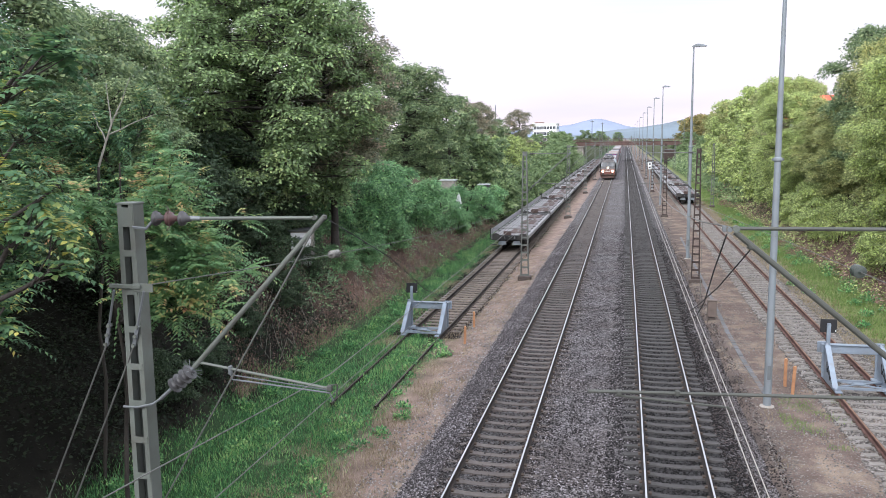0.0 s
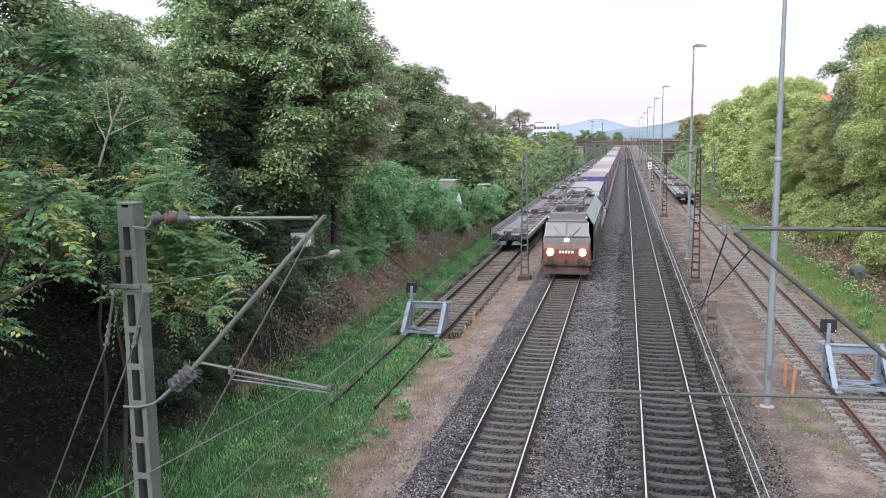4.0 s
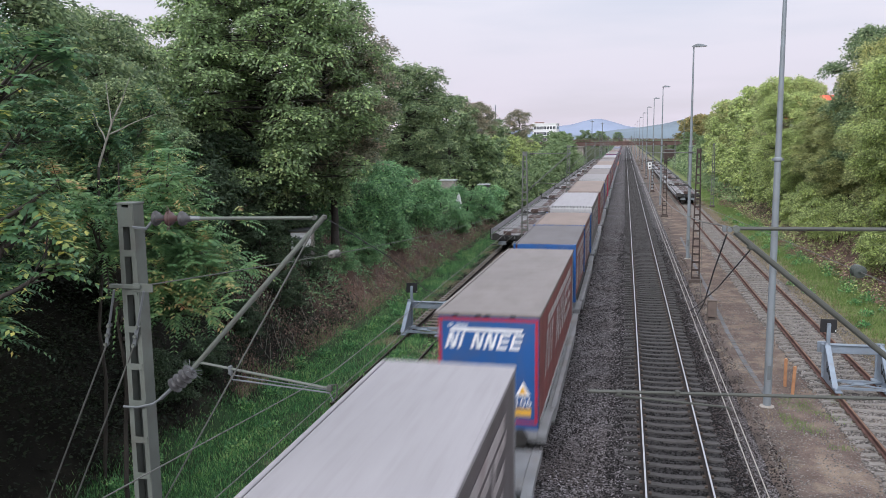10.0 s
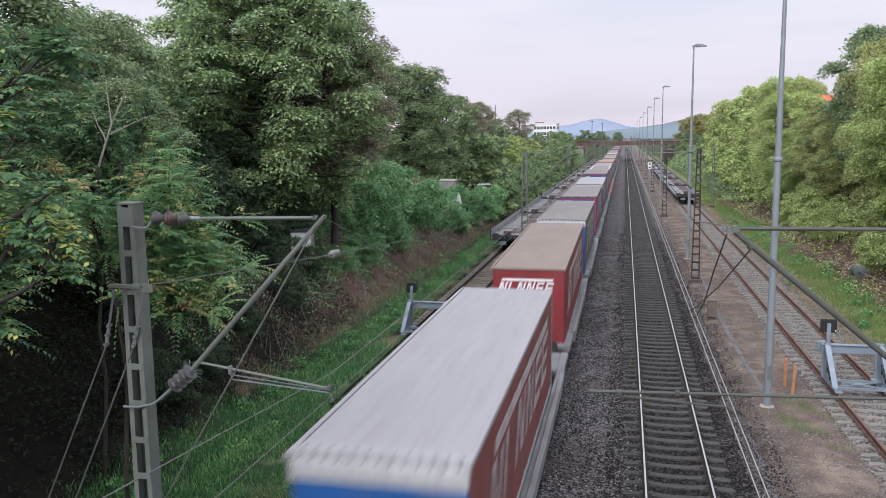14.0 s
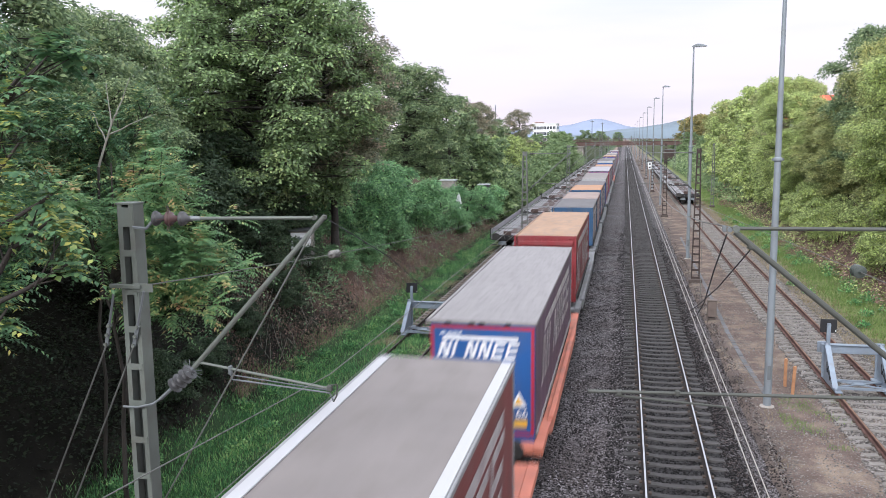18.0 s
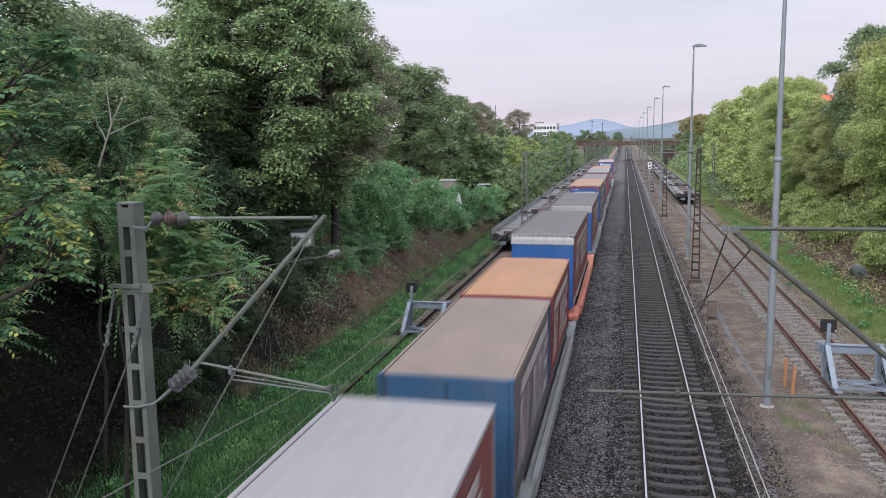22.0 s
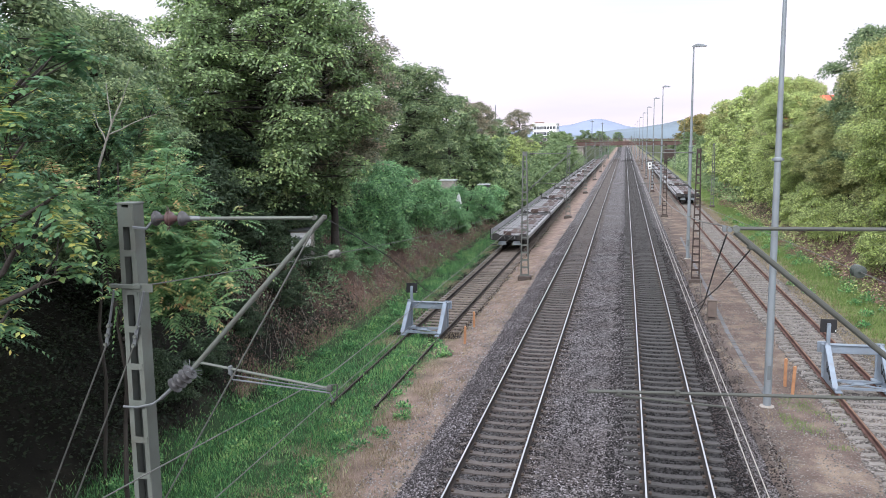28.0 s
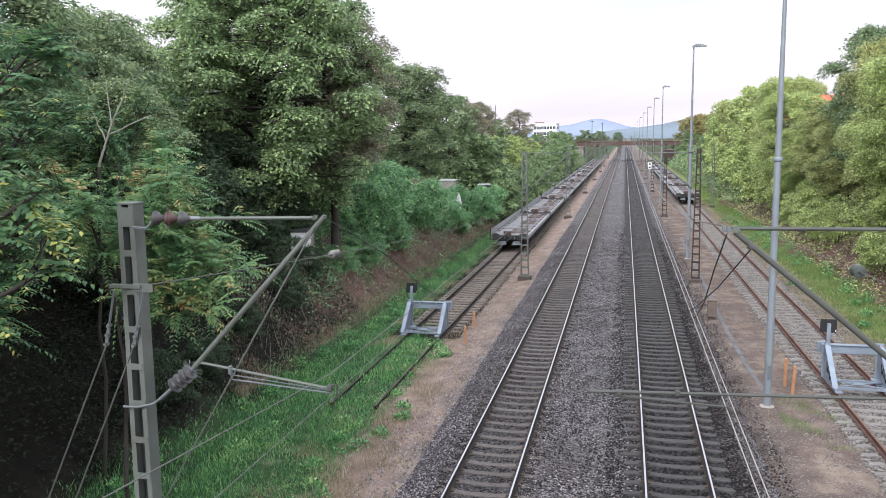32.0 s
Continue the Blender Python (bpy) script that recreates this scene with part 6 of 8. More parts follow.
def container(spec, length):
    """Steel swap body with corner castings and ribbed walls, front wall at y = 0."""
    t = thing("container", f"swap body with {spec['word']} end wall and {spec['roofword']} roof", "container", "containers on the freight train")
    bottom, top = 1.17, spec["top"]
    c = P[spec["front"]]
    front, n = MB(), 10
    zig = []
    for i in range(n):
        x0, x1, d = -1.2 + 2.4 * i / n, -1.2 + 2.4 * (i + 1) / n, 0.02 if i % 2 else 0.0
        zig += [(x0 + 0.02, d), (x1 - 0.02, d)]
    front.prism(zig + [(1.2, 0.09), (-1.2, 0.09)], 2, bottom + 0.12, top - 0.14)
    fw = part("end_wall", front, c, t, "corrugated painted end wall")
    for s in (-1, 1):
        mb, m = MB(), int(length / 0.3)
        pts = [(s * (HALF - 0.02 - (0.025 if i % 2 else 0)), 0.12 + (length - 0.24) * i / m) for i in range(m + 1)]
        mb.prism(pts + [(s * (HALF - 0.1), y) for _, y in pts[::-1]], 2, bottom + 0.1, top - 0.1)
        sw = part("side_wall", mb, P[spec["side"]], t)
        if s > 0 and spec.get("side_logo", True):
            glyph_row(sw, 0.8, length - 0.8, bottom + 0.4, top - 0.4, HALF - 0.012, 5, 0.3, P["letter_side"], "side_logo_bar", 0, thin=0.6)
        for y0 in (0.0, length - 0.14):
            part("corner_post", MB().cbox(s * HALF - 0.08, s * HALF + 0.08 - 0.07, y0, y0 + 0.14, bottom, top - 0.01, 0.012), c, t)
        part("top_rail", MB().cbox(s * HALF - 0.05, s * HALF + 0.012, 0.14, length - 0.14, top - 0.12, top - 0.02, 0.012), P[spec["roof"]], t)
        part("bottom_rail", MB().cbox(s * HALF - 0.05, s * HALF + 0.012, 0.14, length - 0.14, bottom, bottom + 0.13, 0.012), M["wagon_dark"], t)
    part("end_header", MB().cbox(-HALF + 0.08, HALF - 0.08, 0.0, 0.12, top - 0.15, top - 0.02, 0.015), c, t)
    part("end_sill", MB().cbox(-HALF + 0.08, HALF - 0.08, 0.0, 0.12, bottom, bottom + 0.13, 0.015), c, t)
    part("rear_wall", MB().cbox(-HALF + 0.05, HALF - 0.05, length - 0.1, length, bottom, top - 0.05, 0.02), c, t)
    part("roof_sheet", roof_mesh(length, P[spec["roof"]], 0.004, top), None, t, f"{spec['roofword']} roof")
    part("floor", MB().box(-HALF + 0.06, HALF - 0.06, 0.1, length - 0.1, bottom + 0.01, bottom + 0.11), M["wagon_dark"], t)
    for x in (-0.42, 0.42):
        if spec.get("logo"):
            glyph_row(fw, x - 0.42, x + 0.40, top - 1.35, top - 0.98, -0.001, 5, 0.2, P["letter"])
    if spec.get("plain"):
        part("tarpaulin_fold", MB().cbox(-1.15, 1.15, -0.05, 0.02, top - 0.42, top - 0.24, 0.02), P["red"], fw, "folded red tarpaulin edge")
    part("door_seam", MB().box(-0.012, 0.012, -0.006, 0.0, bottom + 0.12, top - 0.15), M["black"], fw)
    if spec.get("num"):
        text_part(spec["num"], 0.32, fw, pose(0.42 if len(spec["num"]) < 3 else -0.45, -0.008, top - (0.62 if len(spec["num"]) < 3 else 1.75), 90), P["letter"])
    return t


WAGONS = {}


def bogie(mb_frame, parent, y):
    b = part("bogie_frame", mb_frame, M["wagon_dark"], parent, at=pose(0, y, 0))
    for dy in (-0.9, 0.9):
        for s in (-1, 1):
            part("wheel", WAGONS["wheel"], None, b, at=pose(s * 0.7, dy, 0.46))


def bogie_mesh():
    mb = MB()
    for s in (-1, 1):
        mb.cbox(s * 1.0 - 0.06, s * 1.0 + 0.06, -1.35, 1.35, 0.42, 0.62, 0.03)
        for dy in (-0.9, 0.9):
            mb.cbox(s * 1.0 - 0.1, s * 1.0 + 0.1, dy - 0.17, dy + 0.17, 0.30, 0.56, 0.03)
        mb.cbox(s * 1.0 - 0.09, s * 1.0 + 0.09, -0.3, 0.3, 0.25, 0.5, 0.03)
    mb.cbox(-1.0, 1.0, -0.22, 0.22, 0.45, 0.72, 0.03)
    for dy in (-0.9, 0.9):
        mb.tube((-0.7, dy, 0.46), (0.7, dy, 0.46), 0.08, 0.08, 8)
    return mb.mesh("bogie_frame", M["wagon_dark"])


def wagon_setup():
    mb = MB()
    mb.lathe((-0.07, 0, 0), (1, 0, 0), [(0, 0.2), (0.0, 0.46), (0.02, 0.48), (0.035, 0.46), (0.13, 0.455), (0.135, 0.2)], 20)
    WAGONS["wheel"] = mb.mesh("wheel", M["wagon_dark"])
    WAGONS["bogie"] = bogie_mesh()


wagon_setup()


def buffers(t, y, d, material, width=0.875):
    for s in (-1, 1):
        b = part("buffer", MB().lathe((s * width, y, 1.04), (0, d, 0), [(0, 0.10), (0.22, 0.10), (0.23, 0.075), (0.42, 0.075), (0.43, 0.22), (0.46, 0.225), (0.48, 0.19)], 14), material, t)
    part("coupling_hook", MB().cbox(-0.07, 0.07, min(y, y + d * 0.4), max(y, y + d * 0.4), 0.94, 1.12, 0.02), M["wagon_dark"], t)


def pocket_wagon(length, paint_key, flat=False):
    """One platform of a pocket wagon: two deep side sills, end decks, bogies."""
    word = {"wagon_grey": "light grey", "wagon_orange": "orange red"}[paint_key]
    t = thing("pocket_wagon", f"{word} pocket wagon platform with side sills and bogies", "wagon", "wagons of the freight train")
    pm = M[paint_key]
    for s in (-1, 1):
        x0, x1 = sorted((s * 1.16, s * 1.5))
        sill = MB()
        zt, zb, k = 1.02, 0.62, 1.6
        sill.prism([(0.15, 0.98), (k, 0.98), (k + 0.9, 0.86), (length - k - 0.9, 0.86), (length - k, 0.98), (length - 0.15, 0.98), (length - 0.15, 0.80), (length - k, 0.80), (length - k - 1.0, 0.44), (k + 1.0, 0.44), (k, 0.80), (0.15, 0.80)], 0, x0 + 0.1, x1 - 0.02)
        part("side_sill", sill, pm, t)
        part("sill_lip", MB().cbox(min(s * 1.38, s * 1.52), max(s * 1.38, s * 1.52), k + 0.8, length - k - 0.8, 0.84, 0.93, 0.015), pm, t)
        for i in range(int((length - 5) / 1.6)):
            y = 3.0 + i * 1.6
            part("sill_bracket", MB().prism([(s * 1.30, 0.5), (s * 1.50, 0.84), (s * 1.30, 0.84)], 1, y, y + 0.06), pm, t)
    for y0, y1 in ((0.15, 2.3), (length - 2.3, length - 0.15)):
        part("end_deck", MB().cbox(-1.26, 1.26, y0, y1, 0.80, 0.96, 0.02), pm, t)
        part("deck_plate", MB().box(-0.9, 0.9, y0 + 0.2, y1 - 0.2, 0.96, 0.975), M["wagon_deck"], t)
    part("pocket_floor", MB().cbox(-1.25, 1.25, 2.3, length - 2.3, 0.26 if not flat else 0.7, 0.34 if not flat else 0.8, 0.01), M["wagon_dark"], t)
    part("kingpin_stand", MB().cbox(-0.35, 0.35, 1.1, 1.7, 0.975, 1.0, 0.01), M["wagon_dark"], t)
    for y in (1.45, length - 1.45):
        bogie(WAGONS["bogie"], t, y)
    buffers(t, 0.16, -1, M["wagon_dark"])
    return t


def locomotive():
    """Four-axle electric locomotive, its front at y = 0."""
    t = thing("locomotive", "dark grey electric freight locomotive with lit headlamps", "locomotive")
    Lk = 18.5
    # bodyside outline across: upright walls, sloping roof shoulders
    def ring(y, dz=0.0, w=1.0, nose=0.0):
        return [(-1.49 * w, y, 0.95), (-1.49 * w, y, 2.75), (-1.46 * w, y, 3.05 - dz * 0.4), (-1.02 * w, y, 3.72 - dz), (1.02 * w, y, 3.72 - dz), (1.46 * w, y, 3.05 - dz * 0.4), (1.49 * w, y, 2.75), (1.49 * w, y, 0.95)]
    mb = MB()
    rings = [ring(1.25), ring(Lk - 1.25)]
    n = 8
    for r in rings:
        mb.add(r, [])
    mb.f += [(i, i + 1, n + i + 1, n + i) for i in range(n - 1) if i != 3] + [(7, 0, n, n + 7)]
    body = part("body_shell", mb, P["loco_dark"], t, "dark grey ribbed body sides")
    for s in (-1, 1):
        part("roof_shoulder", MB().prism([(s * 1.475, 3.05), (s * 1.03, 3.735), (s * 1.0, 3.70), (s * 1.43, 3.03)], 1, 1.6, Lk - 1.6), P["loco_silver"], t, "silver sloping roof edge")
        part("gutter", MB().cbox(min(s * 1.47, s * 1.53), max(s * 1.47, s * 1.53), 1.5, Lk - 1.5, 2.98, 3.04, 0.008), P["bus"], t)
        for i in range(5):
            y = 4.2 + i * 2.2
            part("side_grille", MB().cbox(min(s * 1.485, s * 1.505), max(s * 1.485, s * 1.505), y, y + 1.7, 2.1, 2.7, 0.006), P["loco_silver"], t)
        part("solebar", MB().cbox(min(s * 1.38, s * 1.5), max(s * 1.38, s * 1.5), 0.6, Lk - 0.6, 0.72, 0.95, 0.02), P["loco_skirt"], t)
    part("roof_deck", MB().cbox(-1.02, 1.02, 1.5, Lk - 1.5, 3.62, 3.70, 0.01), P["loco_roof"], t, "grimy flat roof")
    part("roof_hatch", MB().cbox(-1.0, 1.0, 6.3, 12.2, 3.70, 3.80, 0.03), P["loco_hatch"], t, "dusty mauve-grey removable roof section")
    for e, d in ((0.0, 1), (Lk, -1)):
        def Y(a):
            return e + d * a
        nose = MB()
        prof = [(0.35, 0.95), (0.28, 1.3), (0.28, 2.0), (0.45, 2.25), (1.0, 3.35), (1.25, 3.66), (1.6, 3.72), (1.6, 0.95)]
        k = len(prof)
        vs = [(-1.36 if a < 0.7 else -1.45 if z < 3.2 else -1.05, Y(a), z) for a, z in prof] + [(1.36 if a < 0.7 else 1.45 if z < 3.2 else 1.05, Y(a), z) for a, z in prof]
        nose.add(vs, [(i, (i + 1) % k, k + (i + 1) % k, k + i) for i in range(k)] + [tuple(range(k))[::-1], tuple(range(k, 2 * k))])
        cab = part("cab_front", nose, P["cab"], t, "sloping dark grey cab front")
        part("front_panel", MB().cbox(-1.34, 1.34, min(Y(0.25), Y(0.33)), max(Y(0.25), Y(0.33)), 1.0, 1.66, 0.03), P["loco_red"], cab, "lower front panel with headlamp glow put into its red-brown")
        part("front_band", MB().cbox(-1.30, 1.30, min(Y(0.235), Y(0.30)), max(Y(0.235), Y(0.30)), 1.66, 1.98, 0.02), P["loco_band"], cab)
        for s in (-1, 1):
            x0, x1 = sorted((s * 0.06, s * 1.22))
            q = MB().prism([(Y(0.50), 2.42), (Y(0.47), 2.40), (Y(0.86), 3.18), (Y(0.91), 3.20)], 0, x0, x1)
            part("windscreen", q, P["windscreen"], cab, "windscreen with the sky's reflection put into its grey")
            part("window_frame", MB().bar((s * 0.05, Y(0.46), 2.40), (s * 1.24, Y(0.46), 2.40), 0.05, 0.05), P["bus_dark"], cab)
            part("window_frame", MB().bar((s * 0.05, Y(0.87), 3.22), (s * 1.22, Y(0.87), 3.22), 0.06, 0.06), P["bus_dark"], cab)
            part("window_frame", MB().bar((s * 1.24, Y(0.46), 2.40), (s * 1.2, Y(0.87), 3.20), 0.05, 0.05), P["bus"], cab)
            part("wiper", MB().bar((s * 0.3, Y(0.44), 2.42), (s * 0.8, Y(0.72), 2.95), 0.025, 0.02), M["black"], cab)
            lamp = part("headlamp", MB().lathe((s * 0.92, Y(0.26), 1.52), (0, -d, 0), [(0, 0.18), (0.04, 0.19), (0.06, 0.16)], 16), P["headlamp"] if d > 0 else P["trim"], cab, "warm lit headlamp" if d > 0 else "unlit tail lamp")
            part("lamp_housing", MB().cbox(s * 0.92 - 0.26, s * 0.92 + 0.26, min(Y(0.255), Y(0.32)), max(Y(0.255), Y(0.32)), 1.36, 1.68, 0.02), M["black"], cab)
            part("marker_triangle", MB().prism([(s * 1.1 - 0.07, 3.42), (s * 1.1 + 0.07, 3.42), (s * 1.1, 3.55)], 1, Y(1.03), Y(1.06)), P["letter"], cab)
        part("headlamp", MB().lathe((0, Y(0.44), 2.16), (0, -d, 0), [(0, 0.13), (0.04, 0.14), (0.06, 0.11)], 16), P["headlamp"] if d > 0 else P["trim"], cab, "warm lit top lamp" if d > 0 else "unlit top lamp")
        for i in range(5):
            part("number_bar", MB().box(-0.42 + i * 0.18, -0.30 + i * 0.18, min(Y(0.228), Y(0.236)), max(Y(0.228), Y(0.236)), 1.46, 1.60), P["letter"], cab)
        buffers(t, Y(0.32), -d, M["wagon_dark"])
        for s in (-1, 1):
            part("buffer_plate", MB().cbox(s * 0.875 - 0.32, s * 0.875 + 0.32, min(Y(-0.14), Y(-0.1)), max(Y(-0.14), Y(-0.1)), 0.88, 1.2, 0.02), P["loco_red"], t)
        part("buffer_beam", MB().cbox(-1.4, 1.4, min(Y(0.2), Y(0.6)), max(Y(0.2), Y(0.6)), 0.72, 1.02, 0.03), P["loco_skirt"], t)
        part("rail_guard", MB().prism([(-1.25, 0.22), (1.25, 0.22), (1.35, 0.72), (-1.35, 0.72)], 1, Y(0.35), Y(0.45)), P["loco_skirt"], t)
        # pantograph, folded
        pg = part("pantograph_base", MB().line([(-0.85, Y(3.0), 3.95), (0.85, Y(3.0), 3.95), (0.85, Y(5.0), 3.95), (-0.85, Y(5.0), 3.95), (-0.85, Y(3.1), 3.95)], 0.04), P["bus_dark"], t, "folded pantograph")
        for s in (-1, 1):
            part("pantograph_arm", MB().bar((s * 0.25, Y(5.0), 4.0), (s * 0.45, Y(3.1), 4.25), 0.05, 0.05), P["bus_dark"], pg)
            part("pantograph_arm", MB().bar((s * 0.45, Y(3.1), 4.25), (s * 0.62, Y(5.2), 4.42), 0.035, 0.035), P["bus_dark"], pg)
            for a in (3.1, 4.9):
                part("roof_insulator", MB().lathe((s * 0.75, Y(a), 3.68), (0, 0, 1), [(0, 0.06), (0.03, 0.11), (0.06, 0.06), (0.10, 0.11), (0.13, 0.06), (0.17, 0.11), (0.2, 0.06), (0.25, 0.06)], 10), M["porcelain_red"], t)
        part("pantograph_head", MB().line([(-0.95, Y(5.2), 4.25), (-0.6, Y(5.2), 4.45), (0.6, Y(5.2), 4.45), (0.95, Y(5.2), 4.25)], 0.035), P["bus_dark"], pg)
        part("pantograph_head", MB().line([(-0.95, Y(5.5), 4.25), (-0.6, Y(5.5), 4.45), (0.6, Y(5.5), 4.45), (0.95, Y(5.5), 4.25)], 0.035), P["bus_dark"], pg)
        part("roof_box", MB().cbox(-0.8, 0.1, min(Y(5.6), Y(6.4)), max(Y(5.6), Y(6.4)), 3.70, 3.95, 0.03), M["wagon_dark"], t)
        for k in range(4):
            yy = 3.2 + k * 0.62
            part("pantograph_crossbar", MB().tube((-0.8, Y(yy), 4.02 + 0.05 * (k % 2)), (0.8, Y(yy), 4.02 + 0.05 * (k % 2)), 0.045, 0.045, 8), P["bus_dark"], pg)
            for s in (-1, 1):
                part("pantograph_strut", MB().bar((s * (0.2 + 0.15 * k), Y(3.05 + 0.2 * k), 3.98), (s * (0.75 - 0.12 * k), Y(yy + 0.5), 4.26), 0.05, 0.05), P["bus_dark" if k % 2 else "bus"], pg)
        for s in (-1, 1):
            part("spring_insulator", MB().lathe((s * 0.62, Y(4.9), 3.86), (0.7 * s, 0, 0.05), [(q * 0.06, 0.05 if q % 2 else 0.095) for q in range(9)], 10), M["porcelain_red"], t)
            part("roof_cabinet", MB().cbox(s * 0.55 - 0.2, s * 0.55 + 0.2, min(Y(2.2), Y(2.75)), max(Y(2.2), Y(2.75)), 3.70, 3.98, 0.04), M["wagon_dark"], t)
        part("roof_horn", MB().tube((0.5, Y(2.0), 3.78), (0.5, Y(1.5), 3.80), 0.03, 0.07, 8), P["bus"], t)
    for s in (-1, 1):
        part("roof_conductor", MB().line([(s * 0.5, 5.0, 3.98), (s * 0.52, 6.4, 3.98), (s * 0.42, 8.0, 4.0), (s * 0.5, 12.0, 3.99), (s * 0.52, 13.6, 3.98)], 0.035, 8), P["bus"], t, "pale roof power conductor")
        for y in (6.4, 9.2, 12.0):
            part("roof_insulator", MB().lathe((s * 0.5, y, 3.70), (0, 0, 1), [(0, 0.06), (0.03, 0.10), (0.06, 0.06), (0.10, 0.10), (0.13, 0.06), (0.17, 0.10), (0.2, 0.06), (0.26, 0.05)], 10), M["porcelain_red"], t)
    rr = random.Random(6)
    for i in range(10):
        x, y = rr.uniform(-0.85, 0.85), rr.uniform(6.8, 11.8)
        part("roof_fitting", MB().cbox(x - 0.05, x + 0.05, y - 0.04, y + 0.04, 3.79, 3.84, 0.01), P["loco_dark"], t)
    part("underframe", MB().cbox(-1.3, 1.3, 0.6, Lk - 0.6, 0.68, 0.95, 0.03), P["loco_skirt"], t)
    part("transformer_tank", MB().cbox(-1.25, 1.25, 7.6, 11.0, 0.28, 0.7, 0.05), P["loco_skirt"], t)
    for y in (4.05, Lk - 4.05):
        bogie(WAGONS["bogie"], t, y)
    return t


# loads in the order of the train: place along the train's line, kind, and look
def W(roof, side="curtain_red", **k):
    return dict(kind="t", front="blue", roof=roof, side=side, logo=True, border=True, warn=True, maker=True, **k)


def B(roof, side="curtain_red", **k):
    return dict(kind="t", front="blue", roof=roof, side=side, **k)


def R(front, roof, side="maroon", **k):
    return dict(kind="t", front=front, roof=roof, side=side, logo=True, lights=True, **k)


def C(front, roof, word, roofword, side="curtain_red", **k):
    return dict(kind="c", front=front, roof=roof, word=word, roofword=roofword, side=side, **k)


# each load: place of its front along the train's line, height of its roof at the front and at the rear, length, look
LOADS = [
    (167.1, 3.80, 3.90, 12.6, B("roof_pale", ribs=0.015)), (184.2, 4.17, 4.12, 12.9, W("roof_grey", "curtain_purple", num="193", tall=True)), (199.6, 3.80, 3.90, 12.5, B("roof_white", ribs=0.035)), (217.0, 3.63, 3.97, 12.1, R("red", "roof_tan")),
    (231.8, 3.84, 3.90, 12.6, B("roof_pale", "curtain_red", ribs=0.01)), (248.6, 3.66, 3.90, 12.4, W("roof_white", num="133")), (263.8, 3.80, 3.86, 12.6, B("roof_white", "curtain_grey", ribs=0.01)), (280.8, 3.86, 3.68, 12.9, W("roof_grey", "curtain_red", num="106")),
    (295.5, 3.64, 3.64, 7.5, C("blue", "roof_dark", "blue", "dark grey")), (303.2, 3.64, 3.64, 7.0, C("blue", "roof_tan", "blue", "brownish tan", "maroon")), (311.9, 3.85, 3.88, 12.6, B("roof_white", "curtain_grey")), (328.8, 3.68, 3.87, 12.9, R("maroon", "roof_tan", "curtain_red")),
    (344.5, 3.82, 3.87, 12.4, B("roof_pale", ribs=0.015)), (361.4, 3.68, 3.80, 12.4, W("roof_grey", "red", num="111")), (376.4, 3.80, 3.84, 12.5, B("roof_white")), (394.1, 3.62, 3.90, 12.3, R("red", "roof_tan", "red")), (408.7, 3.82, 3.86, 12.5, B("roof_grey", "curtain_grey")),
    (425.4, 3.86, 3.90, 12.6, W("roof_grey")), (441.2, 3.82, 3.88, 12.5, B("roof_white", "curtain_red")), (457.1, 4.10, 4.10, 12.9, W("roof_grey", "curtain_grey", num="199", tall=True)), (473.1, 3.95, 3.99, 12.5, B("roof_grey", "curtain_red", edged=True)), (489.4, 3.86, 3.92, 12.7, W("roof_pale", "curtain_purple", num="166")),
    (505.0, 3.98, 3.87, 12.4, C("red", "roof_peach", "red", "faded orange", "red", plain=True)), (523.2, 3.63, 3.63, 7.5, C("steel_blue", "roof_dark", "steel blue", "dark grey", "curtain_grey", logo=True, num="4126")), (531.1, 3.61, 3.61, 7.3, C("steel_blue", "roof_pink", "steel blue", "dusty pinkish", "curtain_red")),
    (540.1, 3.67, 3.67, 7.5, C("steel_blue", "roof_orange", "steel blue", "faded orange", "red", num="71")), (548.1, 3.62, 3.62, 7.5, C("steel_blue", "roof_dark", "steel blue", "dark grey", "curtain_grey")), (559.2, 3.66, 3.78, 12.2, B("roof_grey", "curtain_red", band=True)),
    (575.4, 3.86, 3.93, 12.6, W("roof_white", num="224", ribs=0.025)), (590.2, 3.66, 3.66, 7.6, C("steel_blue", "roof_tan", "steel blue", "brown grey", "curtain_grey")), (598.1, 3.67, 3.67, 7.3, C("red", "roof_orange", "red", "faded orange", "red")), (608.3, 4.16, 4.06, 12.5, B("roof_dark", "curtain_red")),
    (626.7, 3.81, 3.85, 12.5, B("roof_dark", "curtain_red", band=True, num="128")), (643.4, 4.12, 4.02, 13.1, W("roof_peach", "curtain_grey", num="498", tall=True)), (658.9, 3.79, 3.86, 12.5, B("roof_grey", "curtain_red", band=True)), (676.2, 3.83, 3.90, 12.5, W("roof_pale", "curtain_red", num="107", ribs=0.03)),
    (690.5, 3.82, 3.82, 7.3, C("steel_blue", "roof_orange", "dark blue", "faded orange", "red")), (718.2, 3.86, 3.90, 12.6, W("roof_white", "curtain_purple", num="122")),
]
ORANGE = {473.1, 489.4, 608.3}
TRAIN_ZERO = 145.4
TRAIN = []      # (object, distance behind the locomotive's front, lift, lean)


